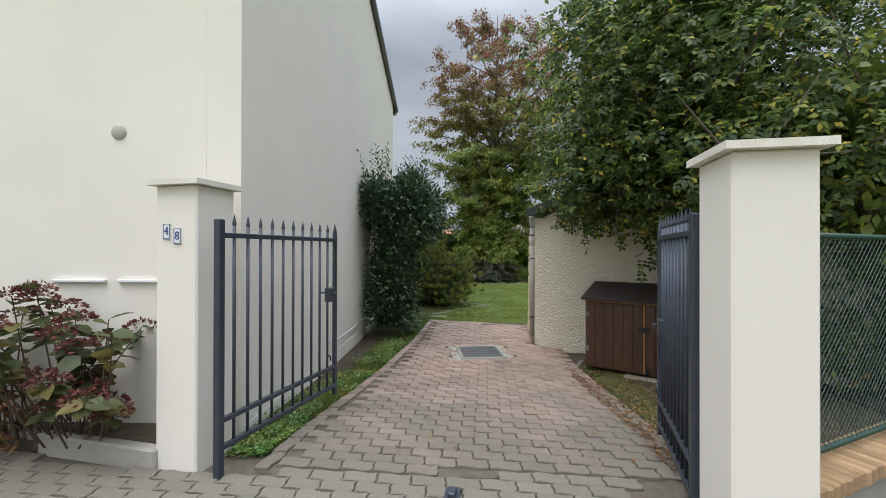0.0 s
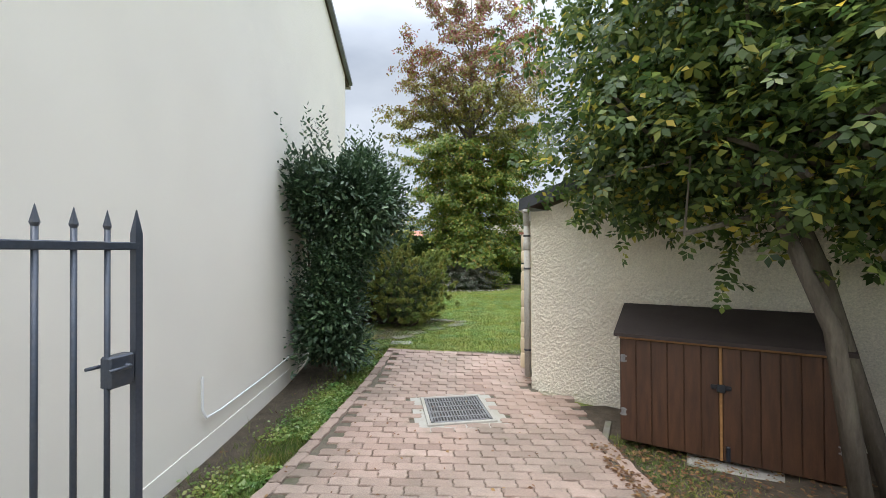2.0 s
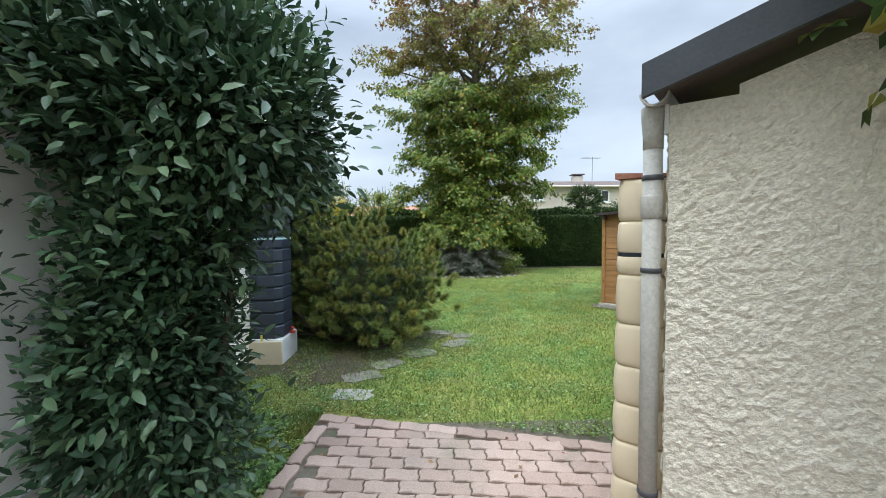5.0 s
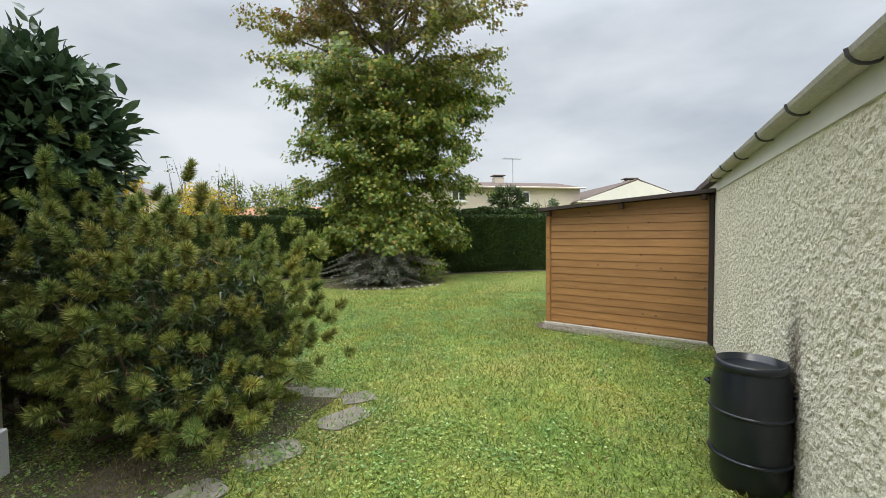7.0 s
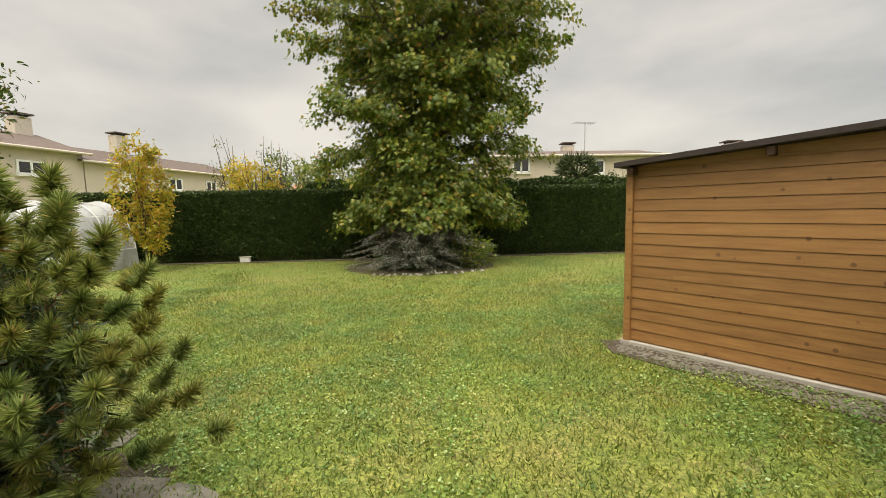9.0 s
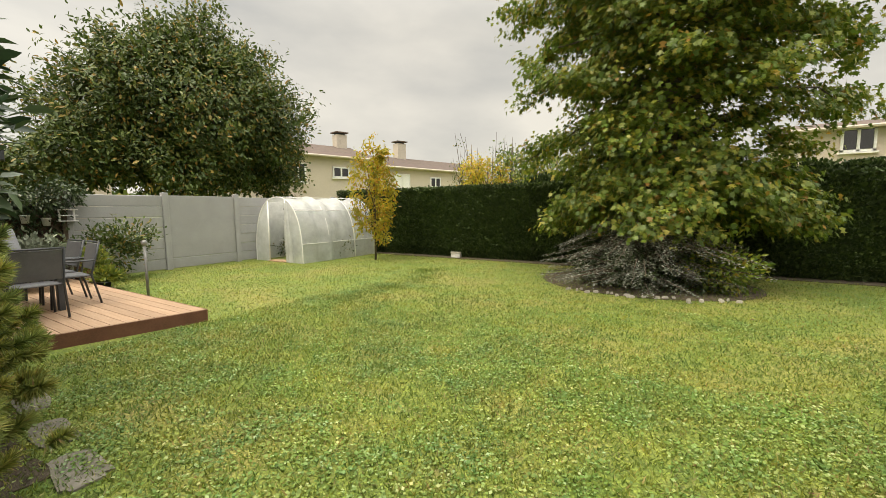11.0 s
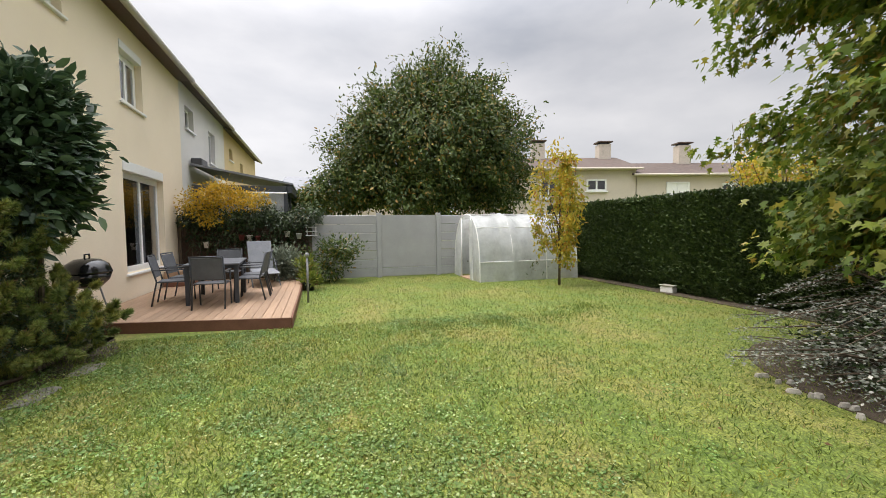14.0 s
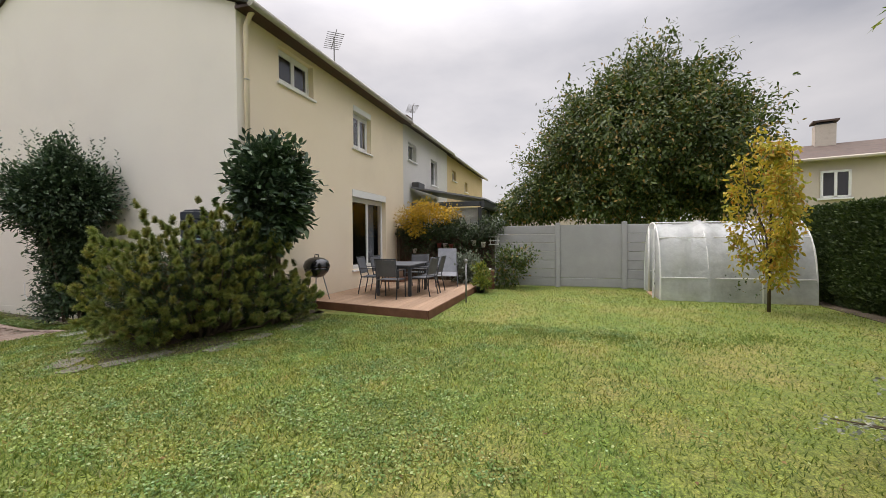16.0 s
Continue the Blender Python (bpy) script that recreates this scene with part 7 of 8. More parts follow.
leafy_bush("fence_shrub", "loose green shrub by the grey fence", pose(-8.3, 15.6, 0), [((0, 0, 0.65), (0.5, 0.55, 0.55), 2), ((0.2, 0.35, 0.95), (0.45, 0.5, 0.3), 1)], 170, 11, 0.10, L_CHERRY, 0.10, LEAF_OVAL, 96, 0.35, 0.0)


# ---- greenhouse tunnel ----
def film_material():
    m, nt, b = nodes_of("clear_polythene")
    geo = nt.nodes.new("ShaderNodeNewGeometry")
    n = noise_node(nt, geo.outputs["Position"], 2.5, 6, 0.7)
    tr = nt.nodes.new("ShaderNodeBsdfTransparent")
    tl = nt.nodes.new("ShaderNodeBsdfTranslucent")
    tl.inputs["Color"].default_value = (0.85, 0.87, 0.87, 1)
    b.inputs["Base Color"].default_value = (0.62, 0.64, 0.64, 1)
    b.inputs["Roughness"].default_value = 0.25
    m1, m2 = nt.nodes.new("ShaderNodeMixShader"), nt.nodes.new("ShaderNodeMixShader")
    m1.inputs[0].default_value = 0.35
    nt.links.new(b.outputs[0], m1.inputs[1])
    nt.links.new(tl.outputs[0], m1.inputs[2])
    r = ramp_node(nt, [(0.3, (0.58, 0.58, 0.58)), (0.7, (0.88, 0.88, 0.88))])
    nt.links.new(n.outputs["Fac"], r.inputs["Fac"])
    nt.links.new(r.outputs["Color"], m2.inputs[0])
    nt.links.new(tr.outputs[0], m2.inputs[1])
    nt.links.new(m1.outputs[0], m2.inputs[2])
    bn = nt.nodes.new("ShaderNodeBump")
    bn.inputs["Strength"].default_value, bn.inputs["Distance"].default_value = 0.6, 0.05
    n2 = noise_node(nt, geo.outputs["Position"], 7, 4)
    nt.links.new(n2.outputs["Fac"], bn.inputs["Height"])
    nt.links.new(bn.outputs["Normal"], b.inputs["Normal"])
    nt.links.new(m2.outputs[0], nt.nodes["Material Output"].inputs["Surface"])
    return m


M_FILM = film_material()


def greenhouse():
    x0, x1, y0, y1 = -9.12 + 0.35, -6.66, 19.45, 22.5
    w, H = x1 - x0, 1.88
    t = thing("polytunnel", "small polythene greenhouse tunnel with an open door", "greenhouse", pose((x0 + x1) / 2, y0, 0))

    def arch(s, f):
        """Half-round arch with upright feet; f from 0 to 1."""
        a = math.pi * (1 - f)
        c = math.cos(a)
        return s * (w / 2) * math.copysign(abs(c) ** 0.88, c), H * math.sin(a) ** 0.74

    def outline(s=1.0, n=28):
        return [arch(s, k / n) for k in range(n + 1)]

    rng = np.random.default_rng(7)
    film = bmesh.new()
    pr = outline(1.01)
    ys = np.linspace(0, y1 - y0, 52)
    rows = []
    for y in ys:
        row = []
        for k, (px_, pz) in enumerate(pr):
            q = k / (len(pr) - 1)
            sag = 1.0 - 0.03 * abs(math.sin(y * math.pi / 1.02)) ** 0.7
            fold = 0.020 * math.sin(9.0 * y + 7.0 * q + 2.0 * math.sin(5.0 * q)) + 0.030 * noise.noise(Vector((y * 2.2, q * 9.0, 1.0))) + 0.018 * noise.noise(Vector((y * 7.0 + q * 6.0, q * 5.0, 4.0))) + 0.022 * max(0.0, math.sin(24.0 * (q + 0.16 * y + 0.05 * math.sin(3 * y)))) ** 4 * (0.4 + noise.noise(Vector((y, q * 3.0, 8.0))))
            row.append(film.verts.new((px_ * (sag + fold), y, max(0.0, pz * (sag + fold)))))
        rows.append(row)
    for a, b in zip(rows, rows[1:]):
        for k in range(len(pr) - 1):
            film.faces.new((a[k], a[k + 1], b[k + 1], b[k])).smooth = True
    part("film", film, M_FILM, t, "creased translucent polythene film")
    back = bmesh.new()
    back.faces.new([back.verts.new((a, y1 - y0, b)) for a, b in pr])
    part("back_film", back, M_FILM, t)
    # front film on both sides of the door
    d0, d1, dh = -0.42, 0.36, 1.74
    fr = bmesh.new()
    left = [p for p in pr if p[0] < d0]
    right = [p for p in pr if p[0] > d1]
    mid = [p for p in pr if d0 <= p[0] <= d1]
    fr.faces.new([fr.verts.new((a, 0.0, b)) for a, b in [*left, (d0, left[-1][1]), (d0, 0)]])
    fr.faces.new([fr.verts.new((a, 0.0, b)) for a, b in [(d1, 0), (d1, right[0][1]), *right]])
    fr.faces.new([fr.verts.new((a, 0.0, b)) for a, b in [(d0, dh), *[(a, max(b, dh)) for a, b in mid], (d1, dh)]])
    part("front_film", fr, M_FILM, t)
    for y in (0.0, 1.0, 2.05, y1 - y0):
        part("hoop", tubed([(a, y, b) for a, b in outline(1.0, 20)], 0.016, 6), M_WHITE, t)
    for s in (0.06, 0.26, 0.5, 0.74, 0.94):
        a, b = arch(1.0, s)
        part("purlin", tubed([(a, 0, b), (a, y1 - y0, b)], 0.013, 6), M_WHITE, t)
    for x in (d0, d1):
        part("door_post", tubed([(x, 0.0, 0.0), (x, 0.0, 1.80)], 0.02, 8), M_WHITE, t)
    flap = bmesh.new()
    grid = []
    for i in range(15):
        f = i / 14
        row = []
        for j in range(9):
            g = j / 8
            x = d1 + g * (0.10 + 0.42 * f)
            row.append(flap.verts.new((x, -0.03 - 0.10 * f * g - 0.025 * math.sin(11 * g + 3 * f), 1.68 * (1 - f) + 0.02)))
        grid.append(row)
    for a, b in zip(grid, grid[1:]):
        for k in range(8):
            flap.faces.new((a[k], a[k + 1], b[k + 1], b[k])).smooth = True
    part("flap", flap, M_FILM, t, "door flap folded to the side")
    part("threshold", boxed(d0, d1, -0.06, 0.25, 0.0, 0.03), M_DECK, t, "wooden threshold board")
    for z in (0.3, 0.6, 0.9, 1.2, 1.5):
        part("clip", boxed(d1 - 0.035, d1 + 0.035, -0.03, 0.02, z, z + 0.06, bevel=0.006), M_BLACKPL, t, "black clip")
    pl = thing("greenhouse_plants", "green seedlings inside the polytunnel", "plants", pose((x0 + x1) / 2, y0, 0))
    pos, out, _ = cloud(rng, [((0.6, 1.7, 0.3), (0.45, 1.1, 0.3), 1), ((-0.75, 1.6, 0.3), (0.35, 1.1, 0.3), 1)], 120, 10, 0.08, 0.2)
    pos[:, 2] = np.abs(pos[:, 2])
    leaves("leaves", L_CHERRY, pos, out + 0.5 * rng.normal(size=pos.shape), rng.uniform(0.06, 0.11, len(pos)), LEAF_OVAL, pl, rng)


greenhouse()

wb = thing("white_crate", "small white crate lying under the hedge", "crate", pose(-3.62, 22.72, 0, 0, 0, 12))
part("box", boxed(-0.15, 0.15, -0.09, 0.09, 0.0, 0.15, bevel=0.02), M_WHITE, wb)
part("rim", boxed(-0.165, 0.165, -0.105, 0.105, 0.152, 0.175, bevel=0.008), M_CONCRETE, wb)
structure("hedge_soil", boxed(-8.6, 14.0, 22.5, 23.6, -0.05, 0.012), M_SOIL, "bare soil under the hedge", "soil")

# ---- stepping stones ----
rng_s = np.random.default_rng(13)
for i, (x, y, w, d, a) in enumerate([(-0.42, 9.72, 0.42, 0.26, -8), (-0.40, 10.22, 0.46, 0.30, 25), (-0.18, 10.62, 0.45, 0.28, 40), (0.22, 11.02, 0.42, 0.30, 30), (0.70, 11.48, 0.46, 0.32, 35),
                                      (0.82, 11.88, 0.34, 0.26, 10), (0.50, 12.08, 0.40, 0.26, -20), (0.14, 12.20, 0.45, 0.25, -6), (-0.40, 12.74, 0.5, 0.24, -4), (-1.05, 12.80, 0.5, 0.22, -3), (-1.75, 12.86, 0.48, 0.22, -4)]):
    t = thing("stepping_stone", "weathered grey flagstone sunk in the grass", "paving stone", pose(x, y, dip(x, y), 0, 0, a), "stepping stones")
    out = []
    for j in range(16):
        q = 2 * math.pi * j / 16
        ca, sa = math.cos(q), math.sin(q)
        s = 0.92 * (1 + 0.07 * rng_s.normal())
        out.append((w / 2 * s * math.copysign(abs(ca) ** 0.4, ca), d / 2 * s * math.copysign(abs(sa) ** 0.4, sa)))
    part("stone", prism(bmesh.new(), out, -0.04, 0.013), M_CONCRETE if i == 0 else M_STONE, t, "pale worn slab" if i == 0 else "")
def frayed(pts, seed, amp=0.09):
    """An outline with its edges broken up."""
    r = np.random.default_rng(seed)
    out = []
    for (ax, ay), (bx, by) in zip(pts, pts[1:] + pts[:1]):
        for k in range(6):
            out.append((ax + (bx - ax) * k / 6 + amp * r.normal(), ay + (by - ay) * k / 6 + amp * r.normal()))
    return out


structure("soil_pine", prism(bmesh.new(), frayed([(-2.2, 10.4), (-0.9, 9.9), (-0.25, 10.5), (0.35, 11.3), (0.5, 11.9), (0.2, 12.45), (-1.2, 12.75), (-2.8, 12.8), (-3.3, 12.4), (-3.3, 11.7), (-2.2, 11.6)], 3), -0.05, 0.008), M_SOIL, "bare soil under the dwarf pine", "soil")
structure("gravel_shed", prism(bmesh.new(), [(3.75, 14.35), (3.7, 13.95), (4.9, 12.35), (5.4, 12.2), (5.5, 12.5), (4.1, 14.3)], -0.05, 0.012), M_SOIL, "strip of gravel at the foot of the shed", "gravel")


def pebbles(name, label, a, b, width, n, seed):
    """Loose stones strewn along a strip from a to b."""
    r = np.random.default_rng(seed)
    a, b = np.array(a), np.array(b)
    side = np.array((b[1] - a[1], a[0] - b[0]))
    side = side / np.linalg.norm(side)
    tip = np.array([(1, 0, 0), (-1, 0, 0), (0, 1, 0), (0, -1, 0), (0, 0, 1), (0, 0, -1)], float)
    tri = [(0, 2, 4), (2, 1, 4), (1, 3, 4), (3, 0, 4), (2, 0, 5), (1, 2, 5), (3, 1, 5), (0, 3, 5)]
    vs, fs = [], []
    for k in range(n):
        c = a + (b - a) * r.random() + side * width * r.uniform(-0.5, 0.5)
        size = r.uniform(0.010, 0.026) * np.array((1.0, r.uniform(0.6, 1.0), 0.5))
        q = r.uniform(0, 6.3)
        turn = np.array(((math.cos(q), -math.sin(q), 0), (math.sin(q), math.cos(q), 0), (0, 0, 1)))
        vs += (tip * size * r.uniform(0.8, 1.15, (6, 1)) @ turn.T + np.array((c[0], c[1], 0.016))).tolist()
        fs += [tuple(6 * k + i for i in f) for f in tri]
    me = bpy.data.meshes.new(name)
    me.from_pydata(vs, [], fs)
    me.materials.append(M_STONE if seed % 2 else M_CONCRETE)
    tagged(new(name, me), label, "gravel", "", "stuff")


pebbles("gravel", "loose grey gravel at the foot of the shed", (3.85, 14.15), (5.15, 12.40), 0.30, 520, 3)
pebbles("gravel", "dark gravel at the foot of the shed", (3.85, 14.10), (5.15, 12.38), 0.34, 420, 5)


# ---- houses beyond the hedge ----
def far_house(name, m, w, d, eave, ridge, mat, roofmat, label, wins, chims=(), gable_end=False):
    t = thing(name, label, "house", m, "houses beyond the garden")
    part("wall", boxed(0, w, 0, d, -0.2, eave), mat, t)
    r = bmesh.new()
    o = 0.35
    if gable_end:
        prism(r, [(-o, eave - 0.12), (w / 2, ridge), (w + o, eave - 0.12)], -0.3, d + 0.3, Matrix(((1, 0, 0, 0), (0, 0, 1, 0), (0, 1, 0, 0.02), (0, 0, 0, 1))))
        part("gable_wall", prism(bmesh.new(), [(0, eave), (w, eave), (w / 2, ridge - 0.1)], -0.32, -0.02, Matrix(((1, 0, 0, 0), (0, 0, 1, 0), (0, 1, 0, 0), (0, 0, 0, 1)))), mat, t)
    else:
        prism(r, [(-o, eave - 0.10), (d / 2, ridge), (d + o, eave - 0.10)], -0.3, w + 0.3, Matrix(((0, 0, 1, 0), (1, 0, 0, 0), (0, 1, 0, 0.02), (0, 0, 0, 1))))
    part("roof", r, roofmat, t)
    part("gutter", tubed([(-0.3, -o, eave - 0.1), (w + 0.3, -o, eave - 0.1)], 0.07, 6), M_CHIM, t)
    for x0, x1, z0, z1, kind in wins:
        fr = bmesh.new()
        for q in ((x0, x1, z0, z0 + 0.09), (x0, x1, z1 - 0.09, z1), (x0, x0 + 0.09, z0, z1), (x1 - 0.09, x1, z0, z1), ((x0 + x1) / 2 - 0.05, (x0 + x1) / 2 + 0.05, z0, z1)):
            box(fr, q[0], q[1], -0.07, 0.0, q[2], q[3])
        wn_ = part("window", fr, M_WHITE, t)
        part("pane", boxed(x0 + 0.09, x1 - 0.09, -0.03, -0.004, z0 + 0.09, z1 - 0.09), M_WHITE if kind == "shut" else M_BLACK, wn_)
        part("sill", boxed(x0 - 0.08, x1 + 0.08, -0.12, 0.0, z0 - 0.08, z0 - 0.01), M_WHITE, wn_)
    for x, y, z in chims:
        ch = part("chimney", boxed(x - 0.4, x + 0.4, y - 0.35, y + 0.35, eave, z), M_CHIM, t)
        part("cap", boxed(x - 0.5, x + 0.5, y - 0.45, y + 0.45, z + 0.12, z + 0.2), M_ROOF, ch)
        part("support", boxed(x - 0.3, x + 0.3, y - 0.25, y + 0.25, z, z + 0.12), M_BLACKPL, ch)
    return t


far_house("terrace_house", pose(-19.6, 23.5, 0, 0, 0, 74), 10.6, 7.0, 5.0, 6.15, M_TAN, M_ROOF, "beige terraced house with brown tiled roof",
          [(4.8, 5.8, 3.2, 4.4, "open"), (7.6, 8.8, 3.6, 4.3, "open"), (1.5, 2.6, 3.2, 4.3, "open")], [(5.5, 3.4, 7.1), (10.0, 3.4, 7.0)])
far_house("terrace_house", pose(-16.66, 33.75, 0, 0, 0, 74), 12.0, 7.0, 4.62, 5.75, M_TAN, M_ROOF, "beige terraced house end with brown tiled roof",
          [(1.8, 3.2, 2.6, 4.1, "shut"), (5.2, 6.3, 3.2, 4.0, "open"), (8.4, 9.4, 3.2, 4.0, "open")], [(4.8, 3.4, 6.9)])
far_house("beige_house", pose(6.3, 36.0, 0), 11.5, 8.0, 4.85, 5.6, M_TAN, M_ROOF, "beige house with a low tiled roof",
          [(1.4, 2.5, 3.75, 4.75, "open"), (6.2, 7.4, 3.6, 4.5, "open")], [(6.4, 4.0, 6.0)])
far_house("gable_house", pose(17.2, 35.0, 0, 0, 0, -8), 8.5, 9.0, 3.75, 5.3, M_WHITE2, M_ROOF, "pale house showing its gable beyond the shed", [], [(5.2, 2.5, 5.5)], gable_end=True)
far_house("low_house", pose(-9.0, 44.0, 0, 0, 0, 0), 8.0, 6.0, 2.9, 4.0, M_WHITE2, M_ROOF_R, "low white house with red roof in the distance", [])
far_house("white_house", pose(-34.0, 12.0, 0, 0, 0, 80), 9.0, 8.0, 4.6, 6.4, M_WHITE2, M_SLATE, "white house behind the cherry tree", [(2.0, 3.2, 2.6, 3.8, "shut")])
far_house("flat_house", pose(-27.0, 13.0, 0, 0, 0, 85), 9.0, 7.0, 3.9, 4.15, M_TAN, M_SLATE, "low beige building beyond the veranda", [])
antenna(13.2, 38.0, 5.0, 7.3, 10, 1.2)


def palm():
    rng = np.random.default_rng(17)
    t = thing("palm_tree", "fan palm before the beige house", "tree", pose(10.9, 33.5, 0))
    part("trunk", tubed([(0, 0, 0), (0, 0, 3.2)], [0.22, 0.18], 10), M_BARK, t)
    ps, ws, ss = [], [], []
    for k in range(44):
        a, e = k * 2.4, rng.uniform(-0.5, 1.2)
        d = Vector((math.cos(a) * math.cos(e), math.sin(a) * math.cos(e), math.sin(e)))
        hub = Vector((0, 0, 3.3)) + d * 0.85
        part("stalk", tubed([(0, 0, 3.2), hub], 0.02, 4), L_PALM, t)
        for j in range(22):
            ps.append(hub)
            ws.append(d + Vector(rng.normal(size=3)) * 0.55)
            ss.append(rng.uniform(0.5, 0.75))
    leaves("fronds", L_PALM, np.array(ps), np.array(ws), np.array(ss), (LEAF_DIAMOND[0] * np.array((0.22, 1, 1)), LEAF_DIAMOND[1]), t, rng)


palm()


def far_tree(name, label, x, y, h, r, mat, seed, n, size, bare=0.0, z0=0.35):
    rng = np.random.default_rng(seed)
    t = thing(name, label, "tree", pose(x, y, 0))
    bm = tubed([(0, 0, -0.1), (0.1, 0, h * 0.5), (0.05, 0.1, h * 0.95)], [0.12, 0.08, 0.01], 7)
    part("trunk", bm, M_BARK, t)
    tips = [(r * math.cos(k * 2.4) * (0.5 + 0.5 * rng.random()), r * math.sin(k * 2.4) * 0.8, h * rng.uniform(0.5, 1.05)) for k in range(26)]
    br = bmesh.new()
    branches(br, (0.05, 0, h * 0.3), tips, rng, 0.035, 0.006, 0.2)
    part("twigs", br, M_STEM, t)
    blobs = [((tx * 0.8, ty * 0.8, z0 * h + (tz - z0 * h) * 0.75), (r * 0.3, r * 0.3, h * 0.11), 1.0) for tx, ty, tz in tips]
    pos, out, _ = cloud(rng, blobs, n, 9, 0.14, 0.2)
    leaves("crown", mat, pos, out * 0.4 + np.array((0, 0, -0.4)) + 0.6 * rng.normal(size=pos.shape), rng.uniform(size * 0.7, size * 1.3, len(pos)), LEAF_DIAMOND, t, rng)


far_tree("yellow_birch", "small birch with bright yellow leaves", -5.9, 29.5, 4.2, 1.3, L_YELLOW, 101, 330, 0.13)
far_tree("thin_tree", "half-bare tree beside the yellow birch", -7.3, 30.5, 5.0, 1.0, L_CHERRY, 102, 40, 0.10)
far_tree("green_tree", "pale green slender tree behind the hedge", -4.9, 30.0, 4.8, 0.9, L_DRIVE, 103, 150, 0.12)
far_tree("willow_tree", "pale green tree behind the sweetgum", -2.2, 28.0, 4.2, 1.6, L_POT, 104, 300, 0.13)
far_tree("dark_conifer", "small dark conifer near the beige house", 13.4, 33.0, 3.9, 0.9, L_HEDGE, 105, 260, 0.14)
far_tree("yard_tree", "leafy tree in the neighbouring yard", 6.6, 3.6, 5.5, 2.2, L_DRIVE, 106, 900, 0.13, z0=0.25)
far_tree("street_maple", "leafy shrub tree behind the wire fence", 4.6, 4.6, 3.8, 1.6, L_POT, 107, 500, 0.13, z0=0.3)
rng_f = np.random.default_rng(19)
n_f = 16000
woods = thing("far_woods", "distant line of wooded hills", "woods", pose(0, 0, 0), kind="stuff")
ang = rng_f.uniform(0.25, 2.9, n_f)
rad = rng_f.uniform(170, 260, n_f)
pos_f = np.stack([rad * np.cos(ang), rad * np.sin(ang), np.abs(rng_f.normal(size=n_f)) * 3.5 + (rad - 170) * 0.05], 1)
leaves("trees", L_CHERRY, pos_f, rng_f.normal(size=(n_f, 3)), rng_f.uniform(2.0, 4.5, n_f), LEAF_DIAMOND, woods, rng_f)

# ---- grass ----
def grass():
    rng = np.random.default_rng(23)

    def free(p):
        x, y = p[:, 0], p[:, 1]
        ok = np.ones(len(p), bool)
        ok &= ~((y < drive_end(x) + 0.03) & (x > -0.72))
        ok &= ~((x < -3.0) & (x > -8.65) & (y < 14.92))
        ok &= ~((x < -1.83) & (y < 11.8))
        # beyond the garage wall and the shed
        u = (x - GX) * math.cos(radians(GA)) + (y - GY) * math.sin(radians(GA))
        v = -(x - GX) * math.sin(radians(GA)) + (y - GY) * math.cos(radians(GA))
        ok &= ~((v < 0.02) & (u > -0.3))
        ok &= ~((v < 2.4) & (u > 6.35) & (u < 9.5))
        ok &= ~((x > -9.1) & (x < -6.6) & (y > 19.4))
        return ok

    def sow(n, x0, x1, y0, y1):
        p = np.stack([rng.uniform(x0, x1, n), rng.uniform(y0, y1, n)], 1)
        p = p[free(p)]
        z = np.array([dip(a, b) for a, b in p]) if y0 < 9.7 else np.zeros(len(p))
        return np.concatenate([p, z[:, None]], 1)

    t = tagged(thing("grass", "short uneven grass and clover of the lawn", "grass", pose(0, 0, 0)), kind="stuff")
    pos = sow(300000, -3.0, 6.5, 8.7, 19.5)
    pos = pos[rng.random(len(pos)) < np.clip((19.5 - pos[:, 1]) / 5.5, 0, 1)]
    pos = np.concatenate([pos, sow(130000, -8.7, 8.0, 13.5, 22.6)])
    ways = rng.normal(size=pos.shape) * np.array((0.55, 0.55, 0.12)) + np.array((0, 0, 0.75))
    leaves("blades", L_GRASS, pos, ways, rng.uniform(0.018, 0.05, len(pos)), (LEAF_BLADE[0] * np.array((2.4, 1, 1)), LEAF_BLADE[1]), t, rng)
    pos = np.concatenate([sow(250000, -3.0, 6.5, 8.7, 18.5), sow(60000, -8.5, 7.0, 13.5, 22.4)])
    patch = np.array([noise.noise(Vector((a * 0.55, b * 0.55, 9.0))) + 0.6 * noise.noise(Vector((a * 2.3, b * 2.3, 5.0))) for a, b in pos[:, :2]])
    pos = pos[patch + 0.16 * rng.normal(size=len(patch)) > 0.0 + 0.35 * np.clip((pos[:, 1] - 14.5) / 4.0, 0, 1)]
    pos[:, 2] += rng.uniform(0.008, 0.024, len(pos))
    ways = rng.normal(size=pos.shape) * np.array((1, 1, 0.25))
    fat = (LEAF_DIAMOND[0] * np.array((1.4, 1, 1)), LEAF_DIAMOND[1])
    leaves("clover", L_CLOVER, pos, ways, rng.uniform(0.014, 0.030, len(pos)), fat, t, rng, norms=np.tile((0, 0, 1.2), (len(pos), 1)))
    # darker lusher tufts in an arc before the tunnel
    arc = [(-2.3, 16.75, 0.35), (-2.35, 17.95, 0.28), (-2.4, 19.2, 0.4), (-2.9, 20.0, 0.3)]
    lp = np.concatenate([np.stack([rng.normal(ax, 0.2, 650), rng.normal(ay, ar, 650), np.zeros(650)], 1) for ax, ay, ar in arc])
    leaves("lush_blades", L_LUSH, lp, rng.normal(size=lp.shape) * np.array((0.5, 0.5, 0.1)) + np.array((0, 0, 0.8)), rng.uniform(0.025, 0.06, len(lp)), (LEAF_BLADE[0] * np.array((2.2, 1, 1)), LEAF_BLADE[1]), t, rng)
    # grass beside the drive
    n = 20000
    y = rng.uniform(3.3, 9.4, n)
    lo = np.array([drive_edges(v)[0] for v in y])
